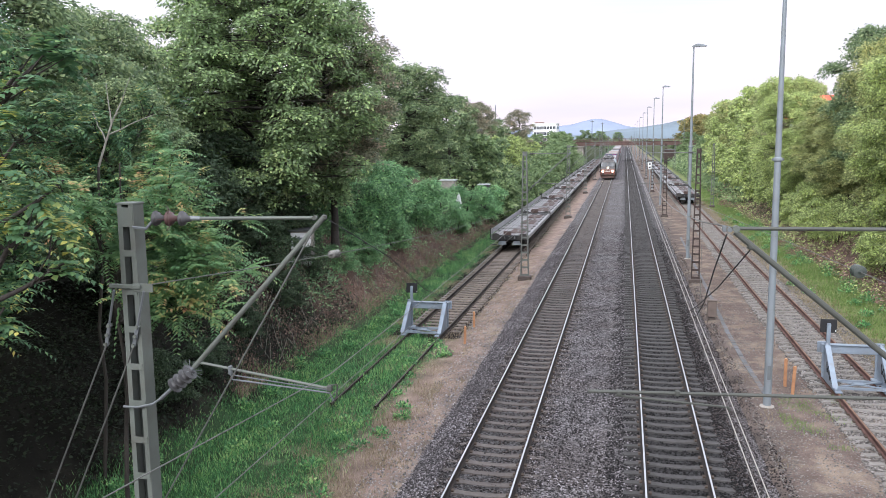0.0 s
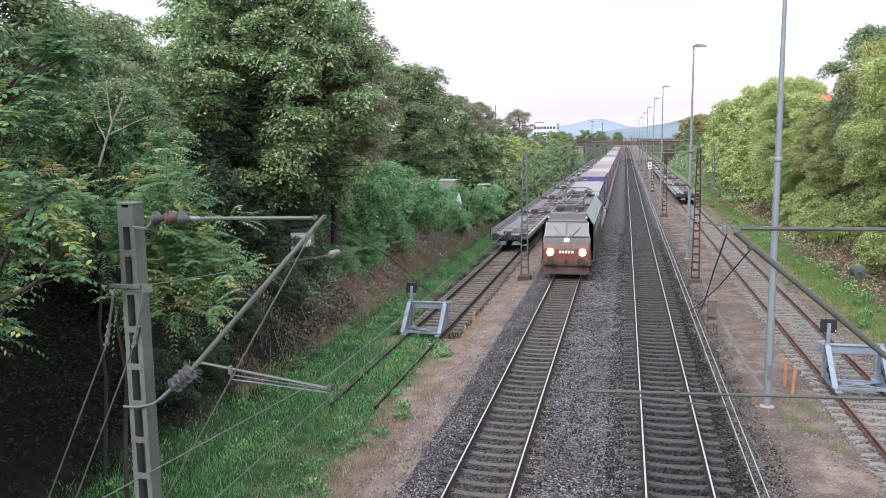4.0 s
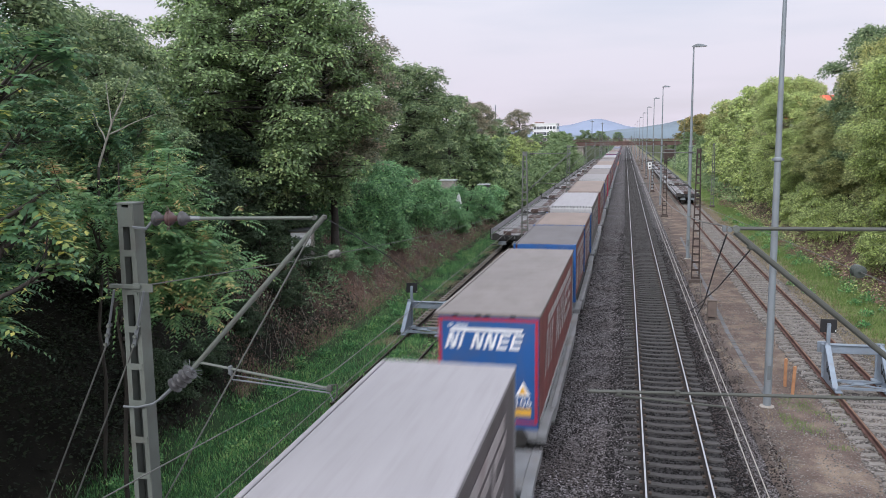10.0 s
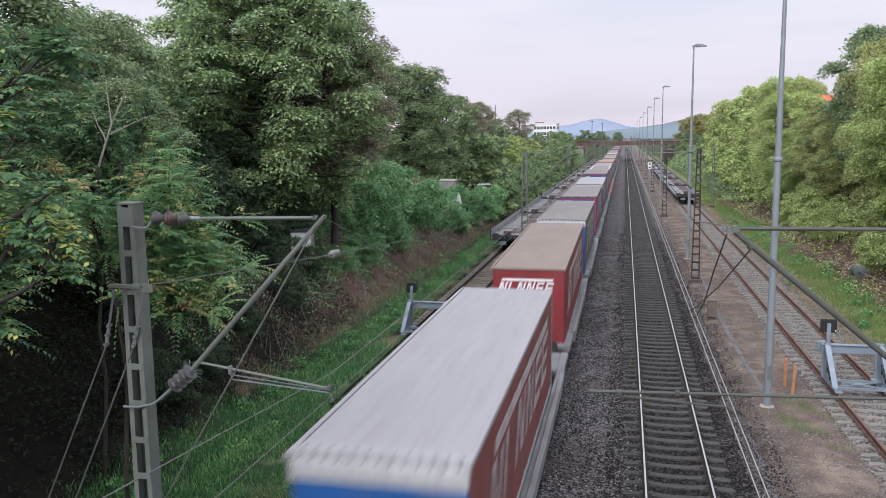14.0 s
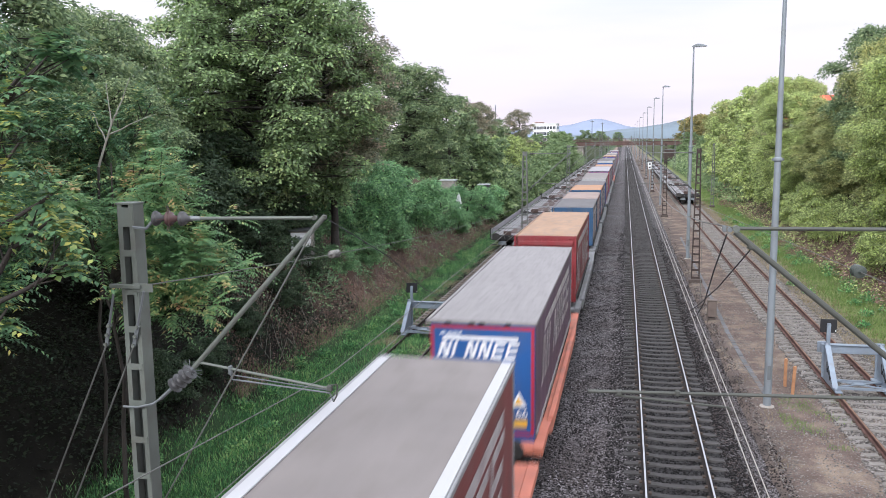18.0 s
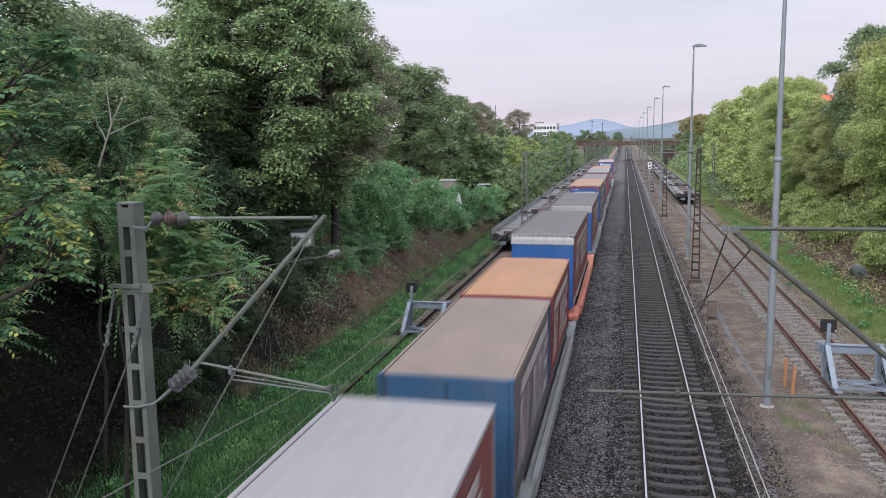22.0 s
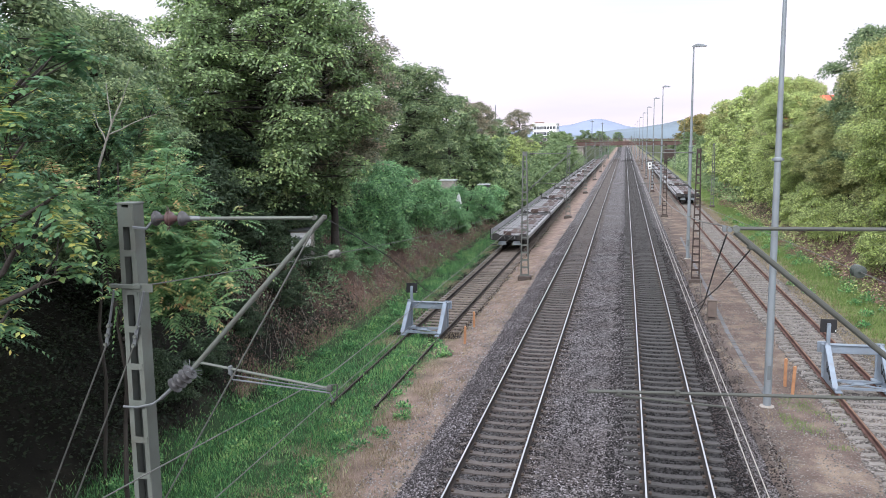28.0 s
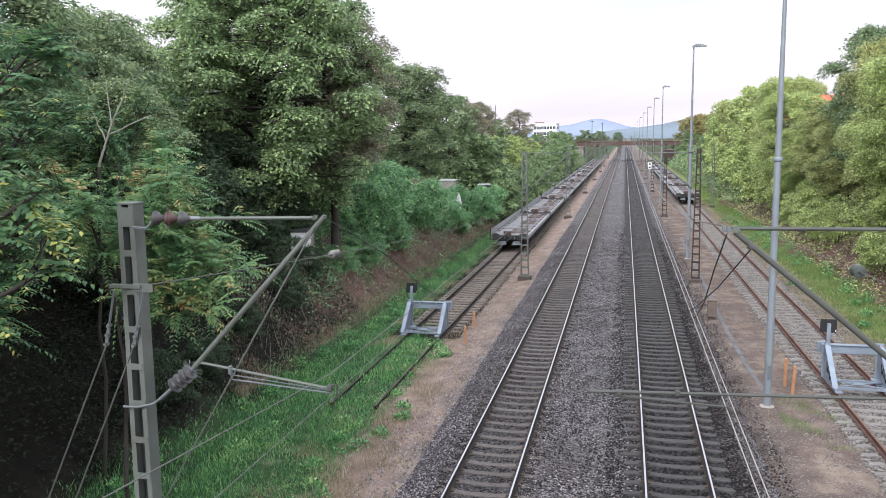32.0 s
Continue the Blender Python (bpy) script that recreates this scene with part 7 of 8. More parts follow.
def build_train():
    loco = locomotive()
    TRAIN.append((loco, 2.3, 0.0, 0.0))
    i = 0
    while i < len(LOADS):
        s, zf, zr, ln, spec = LOADS[i]
        group = [LOADS[i]]
        while i + 1 < len(LOADS) and spec["kind"] == "c" and LOADS[i + 1][4]["kind"] == "c" and LOADS[i + 1][0] - s < 9 and ln < 9 and len(group) < 2:
            i += 1
            group.append(LOADS[i])
        nxt = LOADS[i + 1][0] if i + 1 < len(LOADS) else s + 16.2
        end = nxt - 1.15
        start = s - 0.55
        wl = end - start
        if wl > 18:
            wl = 15.8
        wagon = pocket_wagon(wl, "wagon_orange" if s in ORANGE else "wagon_grey", spec["kind"] == "c")
        TRAIN.append((wagon, start - TRAIN_ZERO, 0.0, 0.0))
        if nxt - s > 22:
            empty = pocket_wagon(nxt - 1.15 - (start + wl + 0.6), "wagon_grey", True)
            TRAIN.append((empty, start + wl + 0.6 - TRAIN_ZERO, 0.0, 0.0))
        for ls, z0, z1, length, sp in group:
            if sp["kind"] == "t":
                TRAIN.append((trailer(sp, length), ls - TRAIN_ZERO, z0 - TOP, math.degrees(math.atan((z1 - z0) / length))))
            else:
                sp["top"] = z0
                TRAIN.append((container(sp, length), ls - TRAIN_ZERO, 0.0, math.degrees(math.atan((z1 - z0) / length))))
        i += 1


build_train()

parked_rakes()

# ---- trees and shrubs ----
def unit(v):
    return v / np.maximum(np.linalg.norm(v, axis=-1, keepdims=True), 1e-9)


def leaf_quads(p, d, up, length, width):
    """Kite-shaped leaves from base points, directions, rough normals and sizes."""
    s = unit(np.cross(d, up))
    mid = p + d * (length * 0.42)[:, None]
    n = unit(np.cross(s, d)) * (length * 0.06)[:, None]
    return np.stack([p, mid + s * (width / 2)[:, None] + n, p + d * length[:, None], mid - s * (width / 2)[:, None] + n], 1)


def crown_points(rng, blobs, n, shell=(0.62, 1.06)):
    """Sprig places on and within the clumps, with their outward directions."""
    w = np.array([b[3] * b[4] + b[3] * b[5] for b in blobs])
    k = rng.choice(len(blobs), n, p=w / w.sum())
    B = np.array(blobs)[k]
    u = unit(rng.normal(size=(n, 3)))
    u[:, 2] = np.where(u[:, 2] < -0.3, -u[:, 2], u[:, 2])
    f = rng.uniform(shell[0] ** 3, shell[1] ** 3, n) ** (1 / 3)
    # lumps: push some directions out and some in
    lump = 1 + 0.16 * np.sin(u[:, 0] * 7 + B[:, 0] * 3) * np.sin(u[:, 1] * 6 + B[:, 1] * 2) + 0.12 * np.sin(u[:, 2] * 11 + B[:, 2])
    return B[:, :3] + u * B[:, 3:6] * (f * lump)[:, None], u


def leafy_crown(seed, blobs, n_leaves, size, per=14, spread=0.34, droop=0.25):
    rng = np.random.RandomState(seed)
    ns = max(8, n_leaves // per)
    c, u = crown_points(rng, blobs, ns)
    c, u = np.repeat(c, per, 0), np.repeat(u, per, 0)
    n = len(c)
    # each sprig is a loose domed pad: leaves ray out from its middle and hang at the rim
    axis = unit(np.array([0, 0, 0.9]) + u * 0.55 + np.repeat(rng.normal(size=(ns, 3)) * 0.28, per, 0))
    e1 = unit(np.cross(axis, np.array([0.31, 0.95, 0.05])))
    e2 = np.cross(axis, e1)
    th, rad = rng.uniform(0, 6.283, n), np.sqrt(rng.rand(n))
    ray = e1 * np.cos(th)[:, None] + e2 * np.sin(th)[:, None]
    grow = np.repeat(rng.uniform(0.6, 1.35, ns), per) * spread * 1.35
    p = c + ray * (rad * grow)[:, None] - axis * (rad ** 2 * grow * 0.55)[:, None] + rng.normal(size=(n, 3)) * spread * 0.12
    d = unit(ray * 0.9 + u * 0.35 + rng.normal(size=(n, 3)) * 0.28 + np.array([0, 0, -0.2 - droop]) * (0.4 + rad)[:, None])
    up = unit(axis + ray * 0.25 + rng.normal(size=(n, 3)) * 0.5)
    L = size * rng.uniform(0.65, 1.25, n)
    return leaf_quads(p, d, up, L, L * rng.uniform(0.45, 0.62, n)).reshape(-1, 3)


def fronds(seed, ends, length=0.75, pairs=10, leaflet=0.15, broad=0.36):
    """Feathery leaves that arch outward from shoot ends: (place, outward direction)."""
    rng = np.random.RandomState(seed)
    out = []
    for p0, u in ends:
        for _ in range(rng.randint(7, 12)):
            d = unit(np.array(u) * 0.8 + rng.normal(size=3) * 0.75 + np.array([0, 0, 0.35]))
            l = length * rng.uniform(0.7, 1.15)
            side = unit(np.cross(d, np.array([0, 0, 1.0])) + 1e-6)
            t = np.linspace(0.18, 1.0, pairs)
            sag = rng.uniform(0.25, 0.55)
            pts = p0 + d * (l * t)[:, None] + np.array([0, 0, -1.0]) * (sag * l * t ** 2)[:, None]
            dirs = unit(d + np.array([0, 0, -1.0]) * (2 * sag * t)[:, None])
            for s in (-1, 1):
                dd = unit(side * s + dirs * 0.45 + np.array([0, 0, -0.35]) + rng.normal(size=(pairs, 3)) * 0.12)
                ll = leaflet * (1.1 - 0.45 * t) * rng.uniform(0.85, 1.1, pairs)
                up = np.tile(np.array([0, 0, 1.0]), (pairs, 1)) + dirs * 0.3
                out.append(leaf_quads(pts, dd, unit(up), ll, ll * broad))
    return np.concatenate(out).reshape(-1, 3)


def branch(mb, rng, p0, p1, r0, r1, bend=0.12, seg=6, n=4):
    p0, p1 = Vector(p0), Vector(p1)
    length, last, lr = (p1 - p0).length, p0, r0
    for i in range(1, n + 1):
        t = i / n
        q = p0.lerp(p1, t) + Vector((rng.uniform(-1, 1), rng.uniform(-1, 1), rng.uniform(-0.5, 1) + math.sin(t * math.pi) * 0.7)) * (bend * length * (1 - t) * 0.8)
        r = r0 + (r1 - r0) * t
        mb.tube(last, q, lr, r, seg, False)
        last, lr = q, r
    return last


def tree(name, label, seed, height, blobs, n_leaves, size, leaf, trunk_r=0.22, category="tree", bark="bark", **kw):
    """A tapered trunk with limbs to each clump, and a crown of single leaves."""
    rng = random.Random(seed)
    t = thing(name, label, category)
    tr = MB()
    li = tr
    fork = Vector((rng.uniform(-0.2, 0.2), rng.uniform(-0.2, 0.2), height * 0.34))
    tr.tube((0, 0, -1.4), (0, 0, 0.15), trunk_r * 1.5, trunk_r * 1.1, 10)
    branch(tr, rng, (0, 0, 0.1), fork, trunk_r * 1.1, trunk_r * 0.8, 0.05, 10)
    top = Vector((rng.uniform(-0.4, 0.4), rng.uniform(-0.4, 0.4), height * 0.82))
    branch(tr, rng, fork, top, trunk_r * 0.8, trunk_r * 0.15, 0.08, 8, 6)
    for k, b in enumerate(blobs):
        c = Vector(b[:3])
        s = fork.lerp(top, max(0.0, min(0.9, (c.z - fork.z) / max(0.1, top.z - fork.z) - 0.25)))
        e = branch(li, rng, s, c, trunk_r * 0.26, trunk_r * 0.08, 0.16, 6, 5) if k % 4 == 0 or len(blobs) < 30 else branch(li, rng, e, c, trunk_r * 0.1, trunk_r * 0.06, 0.1, 5, 3)
        for _ in range(7):
            a, z = rng.uniform(0, 6.28), rng.uniform(-0.4, 0.9)
            branch(li, rng, e, c + Vector((math.cos(a) * b[3], math.sin(a) * b[4], z * b[5])) * 0.85, trunk_r * 0.08, 0.006, 0.15, 4, 3)
    part("trunk", tr, M[bark], t, smooth=True)
    part("crown", quad_mesh("crown", leafy_crown(seed, blobs, n_leaves, size, **kw), 4, M[leaf]), None, t)
    return t


def blob_crown(seed, height, base, rx, n, small=1.0):
    """Clumps inside an egg-shaped crown between base and height."""
    rng = random.Random(seed)
    out, mid, hz = [], (base + height) / 2, (height - base) / 2
    for i in range(n):
        t = (i + 0.5) / n
        z = base + (height - base) * (0.12 + 0.8 * t)
        w = rx * math.sqrt(max(0.08, 1 - ((z - mid) / (hz * 1.05)) ** 2))
        a = i * 2.4 + rng.uniform(-0.5, 0.5)
        d = w * (0.14 + 0.68 * rng.random() ** 0.6)
        r = rx * rng.uniform(0.24, 0.40) * small
        out.append((d * math.cos(a), d * math.sin(a), z, r, r, r * rng.uniform(0.5, 0.72)))
    return out


def place(ob, x, y, s=1.0, turn=0.0, z=None, sz=None):
    ob.rotation_mode = "XYZ"
    ob.location = (x, y, float(ground_z(x)) - 0.1 if z is None else z)
    ob.rotation_euler = (0, 0, radians(turn))
    ob.scale = (s, s, sz or s)
    return ob


def again(ob, x, y, s=1.0, turn=0.0, z=None, sz=None, label=""):
    c = copy_thing(ob, Matrix())
    if label:
        c["label"] = label
    return place(c, x, y, s, turn, z, sz)


def build_trees():
    # the broad dark tree over the bank
    big = tree("broadleaf_tree", "large dark green broadleaf tree with browning upper twigs", 11, 13.2, blob_crown(11, 14.9, 1.0, 7.1, 250, 0.40), 150000, 0.19, "leaf_big", 0.34, spread=0.27, per=12)
    place(big, -17.75, 38.0, 1.0, 20, 2.4)
    brown = tree("broadleaf_tree", "broadleaf tree with thinning reddish-brown autumn crown", 12, 12.0, blob_crown(12, 12.8, 3.0, 4.2, 38, 0.75), 34000, 0.18, "leaf_brown", 0.24)
    place(brown, -16.7, 44.0, 1.02, 0, 2.6)
    again(brown, -14.9, 40.0, 0.78, 140, 3.2, label="reddish-brown thinning crown beside the large dark tree")
    mid = tree("broadleaf_tree", "dense mid-green broadleaf tree on the bank", 13, 11.0, blob_crown(13, 11.6, 0.6, 4.8, 120, 0.54), 66000, 0.18, "leaf_mid", 0.25, spread=0.26, per=12)
    place(mid, -16.9, 62.0, 0.94, 40, 3.4)
    again(mid, -25.5, 47.0, 0.98, 100, 3.4)
    again(mid, -21.5, 29.0, 0.88, 200, 3.2)
    again(mid, -19.0, 20.0, 1.08, 300, 2.6)
    again(mid, -27.0, 36.0, 1.0, 77, 3.6)
    again(mid, -14.8, 12.0, 0.78, 160, 3.4, label="tall broadleaf tree shading the bank")
    again(mid, -14.4, 20.5, 0.56, 210, 3.6, label="broadleaf tree leaning over the bank")
    again(mid, -22.0, 15.0, 1.2, 130, 3.6)
    # two unseen trees added to keep sky and sun off the left bank
    again(mid, -12.4, 6.2, 0.62, 20, -0.6, label="broadleaf tree added out of view to shade the bank")
    again(mid, -9.0, 3.4, 0.6, 250, -0.7, label="broadleaf tree added out of view to shade the bank")
    far_mid = tree("broadleaf_tree", "green broadleaf tree farther along the bank", 14, 11.0, blob_crown(14, 11.5, 0.6, 4.6, 40, 0.68), 14000, 0.34, "leaf_mid", 0.25)
    place(far_mid, -17.4, 80.0, 0.80, 160, 3.4)
    again(brown, -18.4, 96.0, 0.72, 60, 3.6, label="broadleaf tree with brownish top in early autumn")
    again(far_mid, -22.4, 90.0, 0.9, 110, 3.4)
    again(brown, -20.6, 114.0, 0.76, 20, 3.6)
    again(brown, -19.3, 150.0, 0.78, 200, 3.4, label="half-bare broadleaf tree with brown twigs")
    again(far_mid, -22.0, 138.0, 0.7, 250, 3.6)
    again(far_mid, -21.0, 168.0, 0.56, 90, 3.4)
    again(far_mid, -22.5, 196.0, 0.45, 210, 3.0)
    for x, y, s in ((-21.5, 450, 1.0), (-17.5, 452, 0.85), (-13, 456, 0.95), (-24.5, 446, 0.72), (-10, 456, 0.7), (-58, 390, 1.1), (-70, 420, 1.2), (-4, 480, 0.9)):
        again(far_mid, x, y, s, x * 7, 0.8)
    # lighter trees of the other bank
    fresh = tree("feathery_tree", "light green feathery-leaved tree on the bank", 21, 9.5, blob_crown(21, 10.4, 0.2, 5.0, 120, 0.42), 110000, 0.15, "leaf_fresh", 0.2, droop=0.3, spread=0.38, per=22)
    place(fresh, 16.6, 36.0, 0.95, 0, 1.8)
    again(fresh, 19.4, 49.0, 1.08, 70, 2.8)
    again(mid, 18.6, 65.0, 1.12, 10, 3.4, label="tall dark green tree above the lighter ones")
    again(brown, 23.8, 80.0, 0.95, 30, 3.0, label="tall tree with brown-tipped crown above the others")
    again(brown, 18.8, 97.0, 0.86, 130, 2.8, label="tree with thin brown-tipped crown on the bank")
    again(brown, 19.4, 120.0, 0.78, 230, 2.8, label="tree with thin brown-tipped crown on the bank")
    again(fresh, 15.9, 77.0, 0.66, 200, 2.4)
    again(fresh, 17.2, 93.0, 0.92, 30, 2.6, 1.18)
    again(fresh, 16.6, 51.5, 0.98, 230, 2.6, 1.05)
    near_olive = tree("broadleaf_tree", "olive-leaved tree with yellowing twigs on the bank", 25, 9.8, blob_crown(25, 10.6, 0.2, 4.7, 110, 0.41), 90000, 0.15, "leaf_olive", 0.2, droop=0.3, spread=0.36, per=22)
    place(near_olive, 17.0, 56.5, 0.95, 0, 2.4, 1.14)
    again(near_olive, 17.2, 72.0, 0.95, 120, 2.4, 0.84)
    again(near_olive, 16.6, 66.0, 0.78, 140, 2.4)
    again(brown, 15.9, 88.0, 0.7, 210, 2.4, label="tree with brown-tipped crown on the bank")
    again(near_olive, 18.4, 101.0, 1.12, 310, 2.8)
    again(fresh, 15.2, 80.5, 0.8, 50, 2.4, 0.98)
    again(near_olive, 17.9, 76.0, 0.6, 250, 2.6, 0.78)
    again(near_olive, 15.8, 31.0, 0.72, 60, 1.6)
    again(near_olive, 18.0, 43.5, 1.25, 330, 3.4, label="tall olive-green tree behind the lighter ones")
    far_fresh = tree("feathery_tree", "light green feathery tree farther along the bank", 23, 9.5, blob_crown(23, 10.4, 0.2, 4.8, 56, 0.6), 14000, 0.38, "leaf_fresh", 0.2, droop=0.1)
    place(far_fresh, 17.6, 110.0, 1.05, 260, 2.8, 0.88)
    again(far_fresh, 18.6, 126.0, 0.98, 100, 3.0, 1.22)
    again(far_fresh, 19.6, 164.0, 1.0, 10, 3.0, 1.2)
    olive = tree("broadleaf_tree", "olive and yellow tinged broadleaf tree in early autumn", 22, 10.0, blob_crown(22, 10.6, 0.4, 4.4, 34, 0.75), 13000, 0.34, "leaf_olive", 0.22)
    place(olive, 19.0, 143.0, 1.1, 0, 2.8)
    again(olive, 20.8, 184.0, 1.08, 120, 3.0)
    again(olive, 22.4, 208.0, 1.05, 300, 3.0)
    again(olive, 27.0, 234.0, 0.95, 200, 2.8)
    again(olive, 29.0, 264.0, 1.0, 50, 2.4)
    autumn = tree("broadleaf_tree", "broadleaf tree turned yellow and orange in autumn", 24, 10.0, blob_crown(24, 10.6, 0.4, 4.4, 34, 0.75), 9000, 0.5, "leaf_autumn", 0.22)
    place(autumn, 22.5, 300.0, 1.35, 150, 1.0)
    again(autumn, 28.0, 318.0, 1.45, 250, 1.0)
    again(olive, 33.0, 306.0, 1.4, 250, 1.0)
    # shrubs on the banks
    bush = tree("shrub", "dense green shrub with climbing vines", 31, 3.4, blob_crown(31, 3.9, -0.3, 2.6, 22, 0.8), 11000, 0.19, "leaf_bush", 0.08, "shrub", spread=0.26)
    place(bush, -15.6, 46.0, 1.0, 0)
    # the last three stand out of view, added to block light onto the bank
    near = [(-16.6, 41.0, 0.85), (-16.0, 51.5, 1.1), (-14.9, 56.5, 0.95), (-14.2, 61.5, 0.85), (-13.4, 65.5, 0.55), (-13.7, 72.0, 0.9), (-13.3, 78.5, 0.9), (-14.4, 48.5, 0.55), (-14.2, 43.0, 0.5), 
            (-18.4, 43.0, 1.15), (-14.4, 39.5, 0.4), (-9.2, 5.4, 1.0), (-11.6, 7.2, 1.0), (-14.0, 8.8, 1.0)]
    for i, (x, y, s) in enumerate(near):
        again(bush, x, y, s, i * 67)
    shade_bush = tree("shrub", "shrub under the trees with shade put into its leaf colour", 35, 3.4, blob_crown(35, 3.9, -0.3, 2.6, 22, 0.8), 11000, 0.17, "leaf_shade", 0.08, "shrub", spread=0.26)
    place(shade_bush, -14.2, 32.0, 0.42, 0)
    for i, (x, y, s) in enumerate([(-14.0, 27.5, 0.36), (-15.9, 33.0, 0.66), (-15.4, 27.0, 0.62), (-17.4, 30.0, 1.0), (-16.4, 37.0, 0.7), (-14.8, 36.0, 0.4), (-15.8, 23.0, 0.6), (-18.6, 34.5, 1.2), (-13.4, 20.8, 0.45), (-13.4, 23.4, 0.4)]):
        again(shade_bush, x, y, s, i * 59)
    far_bush = tree("shrub", "shrubs grown together on the far bank", 33, 3.4, blob_crown(33, 3.9, -0.3, 2.6, 20, 0.8), 4500, 0.32, "leaf_far", 0.08, "shrub", spread=0.26)
    place(far_bush, -13.2, 85.0, 1.0, 0)
    spots = [(-16.6, 88.0, 1.5), (-17.0, 99.0, 1.3), (-12.9, 91.5, 0.95), (-12.9, 98.0, 1.0), (-12.9, 105.0, 1.0), (-13.0, 113.0, 1.0), (-13.1, 122.0, 1.05), (-13.3, 131.0, 1.1), (-13.5, 141.0, 1.1), (-13.9, 152.0, 1.2), (-14.3, 165.0, 1.2), (-14.8, 179.0, 1.3), (-15.6, 195.0, 1.3), (-16.8, 212.0, 1.3), (-18.0, 230.0, 1.4), (-19.6, 250.0, 1.5), (-22.5, 268.0, 1.5), (-28.0, 266.0, 1.3), (-13.6, 186.0, 0.9), (-13.9, 204.0, 1.0), (-14.6, 221.0, 0.95), (-16.0, 240.0, 1.0), (-17.6, 258.0, 1.0), (-20.5, 274.0, 1.1), (-21.0, 296.0, 1.4), (17.6, 296.0, 1.0), (19.5, 276.0, 0.9), (21.5, 290.0, 1.4), (16.4, 258.0, 0.7), (17.4, 240.0, 0.75),
             (15.8, 172.0, 0.8), (17.2, 190.0, 0.85), (19.0, 206.0, 0.9), (20.6, 224.0, 0.9), (22.0, 243.0, 1.0), (24.0, 262.0, 1.1)]
    for i, (x, y, s) in enumerate(spots):
        again(far_bush, x, y, s, i * 71)
    bright = tree("shrub", "bright yellow-green shrub on the bank", 32, 4.0, blob_crown(32, 4.6, -0.3, 2.9, 24, 0.8), 10000, 0.21, "leaf_fresh", 0.09, "shrub", spread=0.3)
    place(bright, 14.1, 72.5, 0.5, 0)
    for i, (x, y, s) in enumerate([(14.6, 44.0, 0.72), (14.6, 52.0, 0.72), (14.4, 59.5, 0.72), (14.5, 68.0, 0.8), (14.6, 77.0, 0.8), (14.8, 87.0, 0.88), (14.6, 36.5, 0.6), (14.2, 30.5, 0.55), (14.0, 40.0, 0.5), (14.1, 48.0, 0.55), (14.0, 64.0, 0.55)]):
        again(bright, x, y, s, i * 83)
    far_bright = tree("shrub", "yellow-green shrub far along the bank", 34, 4.0, blob_crown(34, 4.6, -0.3, 2.9, 22, 0.8), 4500, 0.36, "leaf_fresh", 0.09, "shrub", spread=0.3)
    place(far_bright, -18.4, 111.0, 0.9, 0)
    for i, (x, y, s) in enumerate([(-18.0, 124.0, 0.95), (-18.5, 140.0, 0.9), (-19.0, 160.0, 0.9), (14.8, 98.0, 0.95), (15.0, 109.0, 1.0), (15.2, 121.0, 1.05), (15.4, 134.0, 1.1), (16.6, 149.0, 1.1), (18.2, 166.0, 1.1), (20.0, 186.0, 1.2), (22.6, 210.0, 1.2), (25.0, 236.0, 1.3)]):
        again(far_bright, x, y, s, i * 83)


build_trees()


SWAY = []


def frond_tree(name, label, seed, base, height, limbs, leaf="leaf_frond", **kw):
    """A slender young tree whose shoots carry long feathery leaves."""
    rng = random.Random(seed)
    t = thing(name, label, "tree", at=pose(*base))
    wood, ends = MB(), []
    wood.tube((0, 0, -0.5), (0, 0, 0.2), 0.075, 0.06, 8)
    top = branch(wood, rng, (0, 0, 0.1), (0.2, 0.1, height), 0.06, 0.015, 0.04, 8, 7)
    for dx, dy, z0, z1, n in limbs:
        s, e = Vector((0.05, 0.05, z0)), Vector((dx, dy, z1))
        branch(wood, rng, s, e, 0.045, 0.012, 0.1, 6, 5)
        for k in range(n):
            f = rng.uniform(0.35, 1.0)
            q = s.lerp(e, f) + Vector((rng.uniform(-0.45, 0.45), rng.uniform(-0.45, 0.45), rng.uniform(-0.15, 0.45)))
            wood.tube(s.lerp(e, max(0, f - 0.12)), q, 0.012, 0.006, 4, False)
            ends.append((np.array(q), np.array((dx, dy, 0.2 * height))))
    ends = [(q, unit(u)) for q, u in ends]
    part("trunk", wood, M["bark"], t, smooth=True)
    SWAY.append((t, base))
    part("crown", quad_mesh("crown", fronds(seed, ends, **kw), 4, M[leaf]), None, t)
    return t


frond_tree("tree_of_heaven", "young tree with long feathery leaves and yellow tips", 41, (-9.9, 9.9, -0.7), 10.8,
           [(1.3, -0.9, 5.0, 6.6, 16), (1.6, -0.3, 6.0, 7.7, 16), (0.4, -1.4, 6.6, 8.4, 14), (1.3, 0.4, 7.4, 9.0, 14), (-0.9, -1.0, 7.6, 9.6, 12), (0.5, 0.9, 8.4, 10.6, 12), (-1.2, 0.8, 6.0, 8.2, 12), (0.9, -0.6, 8.6, 10.4, 14), (-1.5, -0.4, 5.0, 6.8, 12)])
